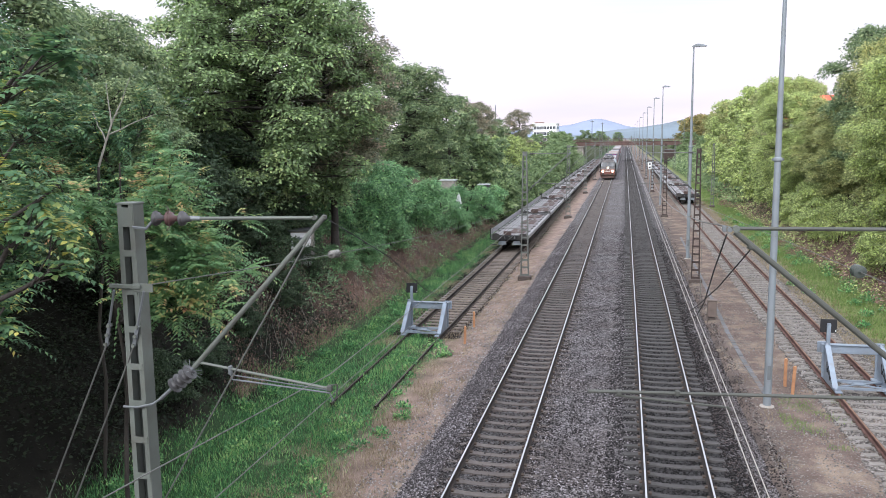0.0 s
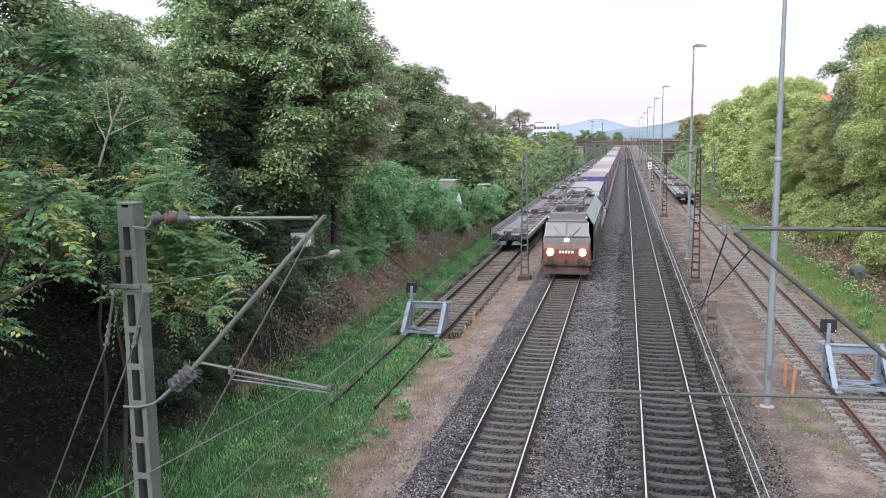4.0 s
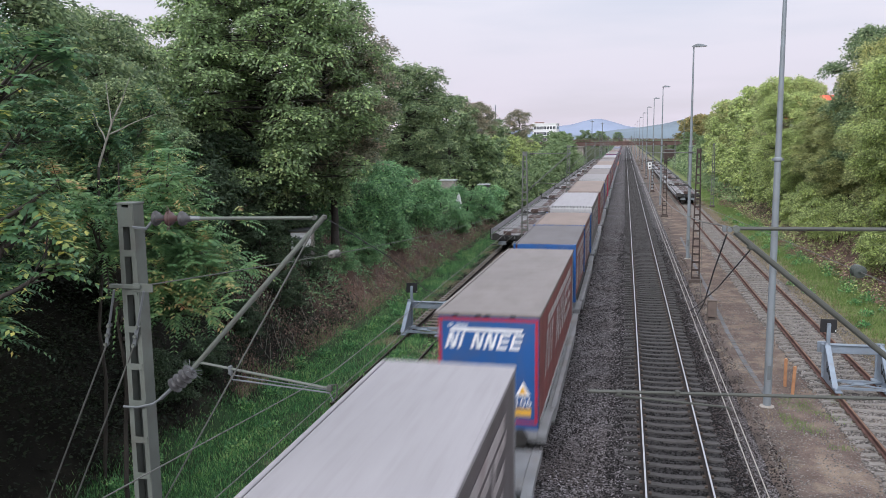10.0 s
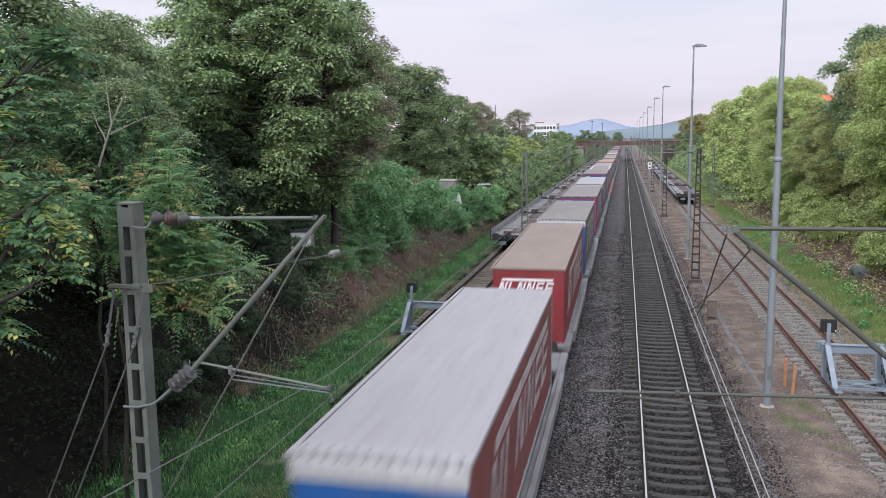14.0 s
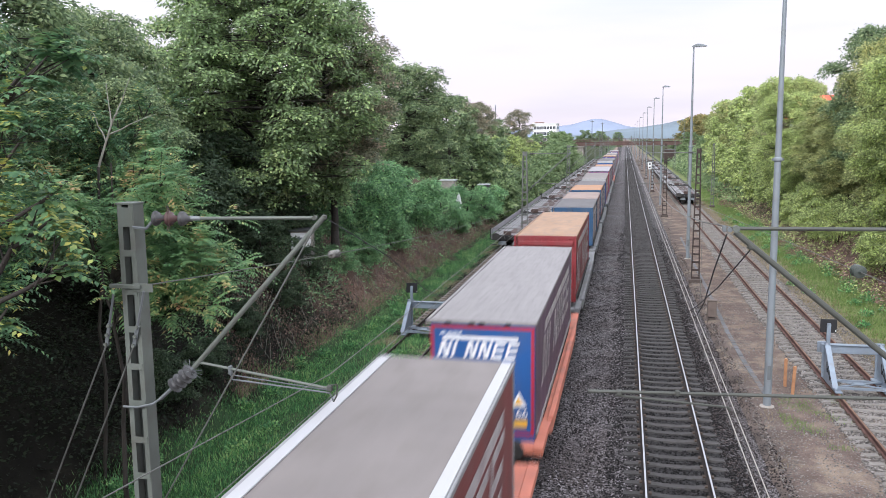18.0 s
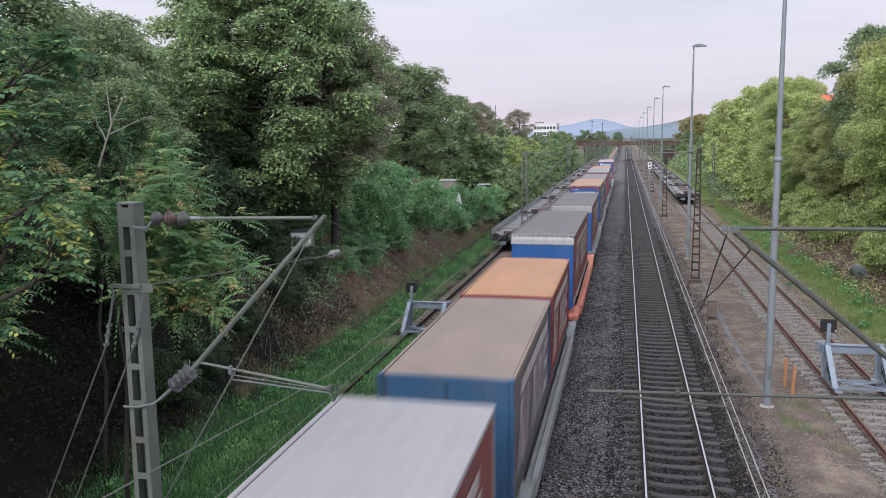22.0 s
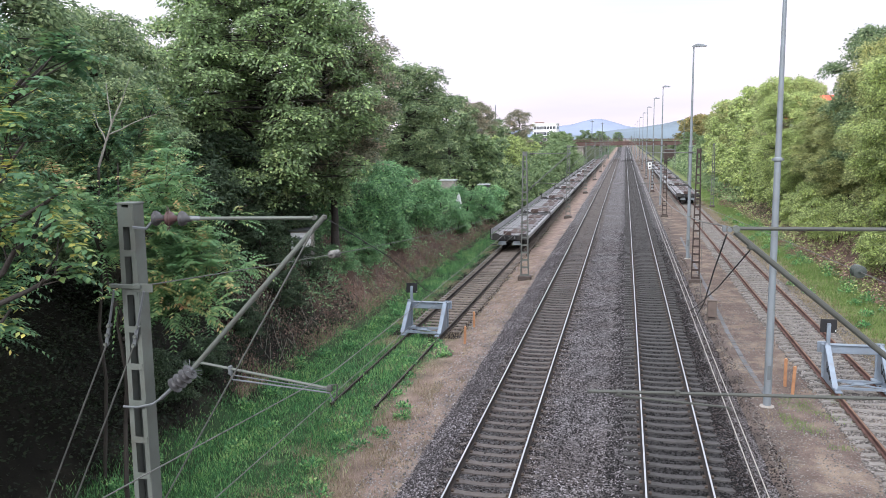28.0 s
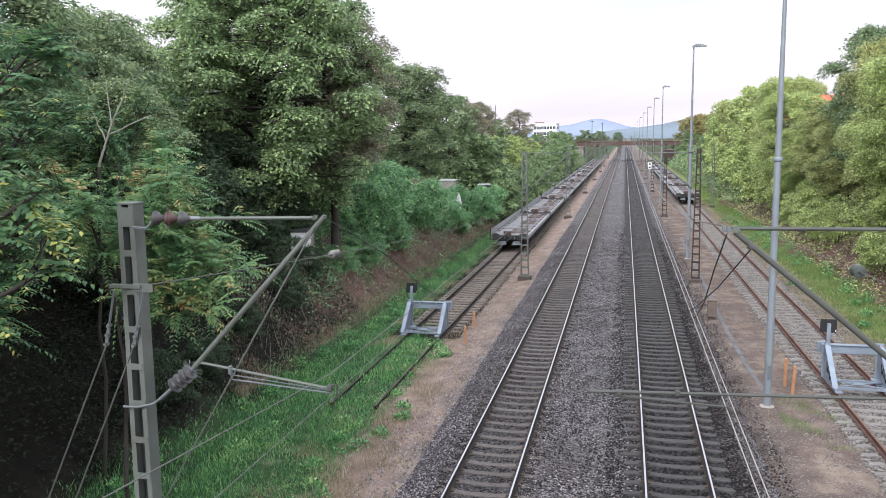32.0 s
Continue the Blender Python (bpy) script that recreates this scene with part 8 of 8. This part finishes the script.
frond_tree("tree_of_heaven", "young tree with feathery leaves, some turning orange", 42, (-10.6, 15.0, -0.75), 8.4,
           [(2.1, -0.7, 4.8, 6.3, 18), (2.9, -0.5, 5.0, 6.3, 18), (2.5, -0.8, 4.6, 5.7, 16), (1.5, -0.9, 5.8, 7.2, 16), (2.7, -0.2, 5.6, 7.0, 16), (1.6, 0.6, 5.8, 7.5, 14), (0.4, -1.4, 5.8, 7.6, 12), (-1.0, -0.6, 6.2, 8.2, 12), (0.7, 0.8, 6.6, 8.6, 12), (1.8, -0.4, 6.4, 8.2, 14), (-1.2, 0.8, 5.0, 7.0, 12), (2.4, 0.6, 5.0, 6.2, 12)], leaf="leaf_tips")
frond_tree("tree_of_heaven", "slender feathery-leaved tree behind the mast", 43, (-13.2, 19.0, 0.1), 8.6,
           [(1.6, -0.8, 4.6, 6.2, 12), (1.2, -1.2, 5.6, 7.0, 12), (0.4, -1.4, 6.8, 8.6, 12), (-1.0, -0.6, 6.2, 8.2, 12), (0.9, 0.6, 7.0, 9.0, 12), (1.7, 0.2, 6.0, 7.8, 12), (-1.2, 0.8, 5.0, 7.0, 10)])

frond_tree("tree_of_heaven", "young tree close by with large leaflets, some turned yellow", 44, (-7.12, 7.1, -0.62), 9.0,
           [(1.15, 0.3, 6.9, 7.9, 4), (1.3, 0.4, 7.2, 8.3, 4), (0.9, 0.2, 7.6, 8.7, 4), (1.2, 0.5, 6.6, 7.4, 3), (0.8, 0.5, 8.2, 9.5, 4), (1.1, 0.8, 8.4, 9.8, 4), (0.5, 0.3, 6.0, 6.9, 2)], leaf="leaf_turning", length=0.45, pairs=6, leaflet=0.145, broad=0.55)


def dead_tree():
    t = thing("dead_sapling", "bare pale dead sapling standing among the leaves", "tree", at=pose(-12.1, 17.0, 0.0))
    rng, mb = random.Random(5), MB()
    stem = MB()
    branch(stem, rng, (-0.6, 0, -0.6), (-0.14, 0, 7.5), 0.05, 0.03, 0.02, 6, 6)
    part("stem", stem, M["bark"], t, smooth=True)
    branch(mb, rng, (-0.14, 0, 7.5), (0.28, 0, 8.5), 0.03, 0.022, 0.02, 6, 3)
    part("bare_top", mb, M["bark_pale"], t, "pale dead upper stem", smooth=True)
    for p0, p1 in (((0.28, 0, 8.5), (0.86, 0, 9.6)), ((0.16, 0, 8.25), (1.4, 0.1, 8.72)), ((0.28, 0, 8.5), (0.14, 0.1, 9.5)), ((0.1, 0, 8.1), (-0.2, 0, 8.8)), ((0.34, 0, 8.62), (0.6, -0.1, 8.8))):
        twig = MB()
        branch(twig, rng, p0, p1, 0.02, 0.006, 0.06, 5, 4)
        part("twig", twig, M["bark_pale"], t, "pale dead leafless twig", smooth=True)


dead_tree()

# ---- ground cover ----
def tri_mesh(name, verts, faces, material):
    verts, faces = np.asarray(verts, dtype=np.float32).reshape(-1, 3), np.asarray(faces, dtype=np.int32).reshape(-1, 3)
    me = bpy.data.meshes.new(name)
    me.vertices.add(len(verts))
    me.vertices.foreach_set("co", verts.ravel())
    me.loops.add(faces.size)
    me.loops.foreach_set("vertex_index", faces.ravel())
    me.polygons.add(len(faces))
    me.polygons.foreach_set("loop_start", np.arange(0, faces.size, 3, dtype=np.int32))
    me.update(calc_edges=True)
    me.materials.append(material)
    return me


def near_biased(rng, n, y0, y1, k=1.8):
    """Places along the line, thinning out with distance."""
    u = rng.rand(n)
    return y0 + (y1 - y0) * u ** k


def patchy(x, y, s):
    return 0.5 + 0.5 * np.sin(x * 1.7 * s + 1.3 * np.sin(y * 0.9 * s)) * np.sin(y * 1.1 * s + 1.7 * np.sin(x * 0.7 * s))


def stones(name, label, seed, n, x0, x1, y0, y1, height, size, material, keep_off=(), bare=()):
    rng = np.random.RandomState(seed)
    x, y = rng.uniform(x0, x1, n), near_biased(rng, n, y0, y1, 1.7)
    ok = rng.rand(n) > ((y - y0) / (y1 - y0)) ** 2.5
    for r in keep_off:
        ok &= np.abs(x - r) > 0.09
    for a, b in bare:
        ok &= (x < a) | (x > b)
    x, y = x[ok], y[ok]
    n = len(x)
    z = height(x)
    base = np.array([(1, 0, 0), (-1, 0, 0), (0, 1, 0), (0, -1, 0), (0, 0, 1), (0, 0, -1)], dtype=float)
    s = size * rng.uniform(0.55, 1.3, (n, 1, 1)) * np.stack([rng.uniform(0.7, 1.25, n), rng.uniform(0.7, 1.25, n), rng.uniform(0.5, 0.9, n)], -1)[:, None, :]
    v = base[None] * s + rng.normal(size=(n, 6, 3)) * size * 0.22
    a = rng.uniform(0, 6.28, n)
    ca, sa = np.cos(a)[:, None], np.sin(a)[:, None]
    v = np.stack([v[..., 0] * ca - v[..., 1] * sa, v[..., 0] * sa + v[..., 1] * ca, v[..., 2]], -1)
    v += np.stack([x, y, z + size * 0.25], -1)[:, None, :]
    f = np.array([(0, 2, 4), (2, 1, 4), (1, 3, 4), (3, 0, 4), (2, 0, 5), (1, 2, 5), (3, 1, 5), (0, 3, 5)])
    faces = (f[None] + (np.arange(n) * 6)[:, None, None])
    tagged(new(name, tri_mesh(name, v, faces, material)), label, "stones", kind="stuff")


BED = ([-5.6, -5.0, -4.75, -4.5, -4.0, -3.8, -2.5, -2.3, -1.8, -0.9, 0.0, 0.3, 2.45, 2.7, 3.15, 3.6, 4.1], [-0.62, -0.42, -0.25, -0.185, -0.190, -0.220, -0.220, -0.190, -0.19, -0.25, -0.205, -0.232, -0.232, -0.205, -0.24, -0.42, -0.56])
RAILS = [T1 - 0.7535, T1 + 0.7535, T2 - 0.7535, T2 + 0.7535]
stones("ballast_stones", "loose grey crushed stones lying on the main ballast", 1, 135000, -5.75, 0.55, 9.0, 80.0, lambda x: np.interp(x, *BED), 0.026, M["stone"], RAILS, [(-4.05, -2.3)])
stones("shoulder_stones", "loose grey stones on the slope beside the first track", 10, 62000, -5.75, -4.35, 9.0, 80.0, lambda x: np.interp(x, *BED) + 0.012, 0.027, M["stone_shoulder"], RAILS)
stones("rusty_stones", "rust-stained crushed stones between the first track's rails", 8, 24000, -4.35, -2.0, 9.0, 80.0, lambda x: np.interp(x, *BED), 0.029, M["stone_brown"], RAILS)
stones("sooty_stones", "blackened crushed stones between the second track's rails", 6, 38000, -0.35, 3.1, 9.0, 80.0, lambda x: np.interp(x, *BED), 0.030, M["stone_dark"], RAILS)
stones("dark_shoulder_stones", "dark stones of the ballast shoulder running out into the dirt", 7, 26000, 2.55, 4.15, 9.0, 80.0, lambda x: np.maximum(np.interp(x, *BED), ground_z(x) - 0.01), 0.027, M["stone_brown"], RAILS)
M["stone_pale"] = mat("pale_ballast_stone", (0.17, 0.155, 0.145), 0.85, 0, 0.25, 3, 60, 0.2, island=1.2)
M["stone_grey"] = mat("grey_pink_stone", (0.24, 0.22, 0.215), 0.85, 0, 0.25, 3, 60, 0.2, island=1.3)
stones("siding_stones", "pale loose stones of the siding ballast", 2, 30000, 5.9, 9.6, 14.0, 70.0, lambda x: np.where((x > 6.15) & (x < 8.95), -0.352, -0.40), 0.036, M["stone_pale"], [T3 - 0.7535, T3 + 0.7535])
stones("path_stones", "small pebbles scattered on the dirt path", 3, 16000, 3.9, 6.3, 13.0, 60.0, lambda x: x * 0 - 0.365, 0.024, M["stone_pale"])
stones("verge_stones", "pebbles scattered on the trodden verge", 4, 15000, -7.5, -5.0, 9.0, 60.0, lambda x: ground_z(x) - 0.005, 0.031, M["stone_grey"])
stones("stub_stones", "old stones between the stub siding's sleepers", 5, 15000, -10.2, -7.0, 34.0, 85.0, lambda x: np.where((x > -9.75) & (x < -7.3), -0.715, -0.73), 0.034, M["stone_brown"], [T0 - 0.7535, T0 + 0.7535])


def blades(name, label, seed, n, x0, x1, y0, y1, h, w, material, dens=None, bias=1.6, zoff=-0.02):
    rng = np.random.RandomState(seed)
    x, y = rng.uniform(x0, x1, n), near_biased(rng, n, y0, y1, bias)
    if dens is not None:
        ok = rng.rand(n) < dens(x, y)
        x, y = x[ok], y[ok]
    n = len(x)
    z = ground_z(x, y) + zoff
    a, l = rng.uniform(0, 6.28, n), h * rng.uniform(0.5, 1.3, n) * (0.6 + 0.8 * patchy(x, y, 0.8))
    lean = rng.uniform(0.1, 0.75, n) * l
    b = rng.uniform(0, 6.28, n)
    wx, wy = np.cos(a) * w / 2, np.sin(a) * w / 2
    p = np.stack([x, y, z], -1)
    v0 = p + np.stack([wx, wy, 0 * wx], -1)
    v1 = p - np.stack([wx, wy, 0 * wx], -1)
    v2 = p + np.stack([np.cos(b) * lean, np.sin(b) * lean, l], -1)
    tagged(new(name, quad_mesh(name, np.stack([v0, v1, v2], 1).reshape(-1, 3), 3, material)), label, "grass", kind="stuff")


def left_density(x, y):
    edge = np.interp(y, [8, 18, 30, 34, 45, 60, 90], [-6.9, -7.2, -7.4, -8.0, -10.1, -10.3, -10.5])
    inner = np.clip((edge - x) / 1.2 + 0.2, 0, 1)
    return inner * (0.35 + 0.65 * np.clip(patchy(x, y, 0.9) * 1.6 - 0.1, 0, 1)) * np.clip((x + 13.2) / 0.6, 0, 1)


blades("grass_strip_left", "lush uneven green grass beside the stub siding", 11, 180000, -13.2, -6.6, 8.0, 75.0, 0.16, 0.027, M["grass"], left_density)
blades("grass_strip_right", "green grass strip at the foot of the bank", 12, 70000, 9.6, 13.2, 24.0, 150.0, 0.2, 0.035, M["grass_light"], lambda x, y: np.clip((x - 9.7) / 1.0, 0, 1) * (0.45 + 0.55 * patchy(x, y, 0.7)))
blades("dry_grass_left", "straw-coloured dry grass at the path's edge", 13, 60000, -10.4, -5.3, 9.0, 60.0, 0.11, 0.018, M["dry_grass"], lambda x, y: np.where(x < -8.0, 0.08, 0.5) * patchy(x, y, 1.3) ** 2 + np.where(x > -8.0, 0.2, 0))
blades("dry_grass_right", "straw-coloured dry grass along the siding", 14, 22000, 8.9, 10.8, 24.0, 110.0, 0.12, 0.03, M["dry_grass"], lambda x, y: 0.3 + 0.7 * patchy(x, y, 1.3))
blades("dry_grass_path", "sparse dry tufts on the dirt path", 15, 20000, 3.8, 6.6, 14.0, 60.0, 0.07, 0.014, M["dry_grass"], lambda x, y: patchy(x, y, 1.6) ** 4)

blades("path_grass", "thin green tufts round the lamp post's foot", 18, 5000, 4.7, 7.0, 22.5, 27.5, 0.13, 0.018, M["grass_light"], lambda x, y: np.clip(patchy(x, y, 1.4) * 2.4 - 1.2, 0, 1), 1.0)
blades("straw_tufts", "bleached straw lying at the grass strip's edge", 16, 26000, -8.9, -6.1, 12.0, 40.0, 0.16, 0.02, M["straw"], lambda x, y: np.clip(patchy(x, y, 1.1) * 2.2 - 0.9, 0, 1), 1.4)
blades("straw_by_siding", "bleached straw between the grass and the stub siding", 20, 22000, -10.8, -9.5, 32.0, 75.0, 0.14, 0.02, M["straw"], lambda x, y: np.clip(patchy(x, y, 1.2) * 2.2 - 0.8, 0, 1), 1.3)
blades("straw_right", "bleached straw between the siding and the grass", 17, 16000, 8.8, 10.4, 22.0, 70.0, 0.14, 0.025, M["straw"], lambda x, y: np.clip(patchy(x, y, 1.1) * 2.0 - 0.8, 0, 1), 1.4)


def scatter_leaves(name, label, seed, n, x0, x1, y0, y1, size, material, dens=None, lift=0.12, bias=1.3, category="leaf litter"):
    rng = np.random.RandomState(seed)
    x, y = rng.uniform(x0, x1, n), near_biased(rng, n, y0, y1, bias)
    if dens is not None:
        ok = rng.rand(n) < dens(x, y)
        x, y = x[ok], y[ok]
    n = len(x)
    p = np.stack([x, y, ground_z(x, y) + lift * rng.rand(n) ** 2 * (0.4 + 1.2 * patchy(x, y, 1.5))], -1)
    d = unit(rng.normal(size=(n, 3)) * np.array([1, 1, 0.5]))
    up = unit(rng.normal(size=(n, 3)) * 0.5 + np.array([0.3, -0.2, 1.0]))
    L = size * rng.uniform(0.5, 1.4, n)
    tagged(new(name, quad_mesh(name, leaf_quads(p, d, up, L, L * 0.6).reshape(-1, 3), 4, material)), label, category, kind="stuff")


scatter_leaves("bank_litter_left", "brown dry vines and leaf litter on the bank", 21, 210000, -16.5, -12.3, 19.0, 80.0, 0.055, M["litter"], lambda x, y: (0.35 + 0.65 * patchy(x, y, 0.9)) * np.clip((y - 24) / 12, 0.0, 1), 0.35)
blades("bank_grass", "thin green shoots on the bare bank", 28, 30000, -14.6, -12.4, 24.0, 78.0, 0.14, 0.02, M["grass"], lambda x, y: np.clip(patchy(x, y, 1.0) * 2.0 - 1.0, 0, 1), 1.3)
blades("bank_stalks", "dead brown stalks and roots hanging down the bank", 19, 60000, -15.5, -12.4, 24.0, 78.0, 0.28, 0.014, M["litter"], lambda x, y: np.clip(patchy(x, y, 0.8) * 1.8 - 0.5, 0, 1), 1.3)
scatter_leaves("bank_litter_right", "brown dry litter and low weeds on the bank", 22, 60000, 12.4, 16.0, 26.0, 130.0, 0.12, M["litter"], lambda x, y: 0.3 + 0.7 * patchy(x, y, 0.9), 0.4)
scatter_leaves("ivy_left", "green ivy and brambles creeping over the bank", 23, 96000, -17.5, -12.5, 30.0, 80.0, 0.12, M["leaf_bush"], lambda x, y: np.clip((-13.0 - x) / 1.8, 0.07, 1) * np.clip((y - 30) / 10, 0.1, 1) * (patchy(x, y, 0.7) > 0.33), 0.75, category="ivy")
scatter_leaves("ivy_right", "green weeds and ivy at the bank's foot", 24, 40000, 11.8, 16.0, 26.0, 120.0, 0.14, M["leaf_fresh"], lambda x, y: np.clip((x - 11.8) / 1.6, 0.05, 1) * (patchy(x, y, 0.8) > 0.4), 0.55, category="ivy")

scatter_leaves("far_ivy_left", "green brambles over the far bank", 25, 30000, -20.0, -12.6, 75.0, 290.0, 0.42, M["leaf_far"], lambda x, y: 0.3 + 0.7 * (patchy(x, y, 0.5) > 0.4), 1.6, 1.0, "ivy")
scatter_leaves("far_ivy_right", "green brambles and weeds over the far bank", 26, 30000, 12.4, 19.0, 100.0, 290.0, 0.42, M["leaf_far"], lambda x, y: 0.3 + 0.7 * (patchy(x, y, 0.5) > 0.4), 1.6, 1.0, "ivy")

scatter_leaves("shaded_ivy", "ivy and dead leaves with the trees' deep shade put into their colour", 27, 52000, -19.0, -12.6, 8.0, 37.0, 0.11, M["leaf_deep"], lambda x, y: 0.25 + 0.75 * (patchy(x, y, 0.9) > 0.45), 0.8, 1.0, "ivy")


def weeds():
    """Leafy weeds in clumps: in the grass, at the rails' ends, on the verge."""
    rng = np.random.RandomState(31)
    out = []
    spots = [(-7.6 + rng.normal() * 0.5, y, 0.3) for y in np.linspace(16, 32, 16)] + [(-11.8 + rng.normal() * 0.7, y, 0.35) for y in np.linspace(12, 60, 30)]
    spots += [(10.9 + rng.normal() * 0.8, y, 0.35) for y in np.linspace(30, 90, 24)] + [(rng.uniform(-9.8, -7.2), rng.uniform(26, 34), 0.28) for _ in range(14)]
    spots += [(rng.uniform(-8.0, -6.9), rng.uniform(17, 33), rng.uniform(0.2, 0.42)) for _ in range(16)] + [(-8.4, 22.4, 0.5), (-8.0, 21.4, 0.4)]
    spots += [(12.2 + rng.normal() * 0.5, y, 0.6) for y in np.linspace(36, 80, 18)]
    for x, y, r in spots:
        n = int(150 + 300 * r)
        u = unit(rng.normal(size=(n, 3)) * np.array([1, 1, 0.6]) + np.array([0, 0, 0.4]))
        p = np.array([x, y, float(ground_z(x))]) + u * r * rng.rand(n, 1) ** 0.5
        L = 0.10 * rng.uniform(0.6, 1.4, n)
        out.append(leaf_quads(p, unit(u + rng.normal(size=(n, 3)) * 0.5), unit(u * 0.3 + np.array([0, 0, 1.0])), L, L * 0.6))
    tagged(new("weeds", quad_mesh("weeds", np.concatenate(out).reshape(-1, 3), 4, M["grass"])), "bright green leafy weeds in clumps along the tracks", "weeds", kind="stuff")


weeds()


def brush_pile(x, y, rx, ry, h, n, seed):
    """Cut twigs and dead stalks thrown on a heap."""
    rng = random.Random(seed)
    t = thing("brush_pile", "heap of cut reddish-brown twigs and dead stalks on the grass", "brush pile", "heaps of brushwood", at=pose(x, y, float(ground_z(x))))
    for name, m, count, r in (("twigs", "twig", n, 0.016), ("stalks", "straw", n // 3, 0.010)):
        mb = MB()
        for _ in range(count):
            a, f = rng.uniform(0, 6.283), rng.random() ** 0.6
            c = Vector((math.cos(a) * rx * f, math.sin(a) * ry * f, rng.uniform(0.0, h) * (1.05 - f * f)))
            b, l = rng.uniform(0, 6.283), rng.uniform(0.25, 0.75)
            d = Vector((math.cos(b), math.sin(b), rng.uniform(-0.35, 0.45))) * l
            mb.tube(c - d * 0.5, c + d * 0.5, r * rng.uniform(0.6, 1.5), r * 0.4, 4, False)
        part(name, mb, M[m], t)


for x, y, rx, ry, h, n in ((12.5, 61.0, 1.0, 2.6, 0.55, 420), (12.0, 66.5, 0.5, 1.2, 0.3, 120), (12.4, 104.0, 1.0, 5.0, 0.6, 300), (13.4, 54.0, 0.7, 1.8, 0.4, 160)):
    brush_pile(x, y, rx, ry, h, n, int(x * 10 + y))


def dry_stems():
    """Bare stems and vines hanging on the bank."""
    rng, mb = random.Random(8), MB()
    for _ in range(360):
        x, y = rng.uniform(-16.5, -12.6), 27 + 45 * rng.random() ** 1.3
        z = float(ground_z(x))
        l = rng.uniform(0.5, 1.6)
        p1 = (x + rng.uniform(-0.5, 0.5), y + rng.uniform(-0.4, 0.4), z + l * rng.uniform(0.3, 1))
        mb.tube((x, y, z - 0.05), p1, 0.008, 0.004, 4, False)
        mb.tube(p1, (p1[0] + rng.uniform(-0.3, 0.5), p1[1] + rng.uniform(-0.4, 0.4), p1[2] - rng.uniform(0.0, 0.5)), 0.004, 0.002, 4, False)
    me = mb.mesh("dry_stems", M["bark_pale"])
    tagged(new("dry_stems", me), "thin bare stems and dead vines on the bank", "stems", kind="stuff")


dry_stems()


# ---- what moves ----
TRAIN_LINE = [(0.0, 156.5), (1.0, 127.9), (2.0, 99.3), (3.0, 71.9), (3.5, 57.9), (4.5, 29.6), (5.5, 1.45), (6.5, -24.75), (8.0, -64.0)] + [(t, -64.0 - 26.18 * (t - 8.0)) for t in (12.0, 16.0, 20.0, 24.0, 28.0, 32.0)]


def motions():
    for ob, back, lift, lean in TRAIN:
        walk(ob, [(t, pose(T1 - 0.03, y + back, lift, lean)) for t, y in TRAIN_LINE])
    # the young trees stir in the breeze
    for k, (ob, (x, y, z)) in enumerate(SWAY):
        rows = []
        for i in range(65):
            t = i * 0.5
            gust = 0.45 + 0.35 * math.sin(t * 0.37 + k)
            rows.append((t, pose(x, y, z, gust * 0.8 * math.sin(t * 2.1 + k * 1.3), gust * 0.9 * math.sin(t * 2.6 + 0.8 + k), gust * 1.0 * math.sin(t * 1.7 + k * 2.0))))
        walk(ob, rows)


motions()
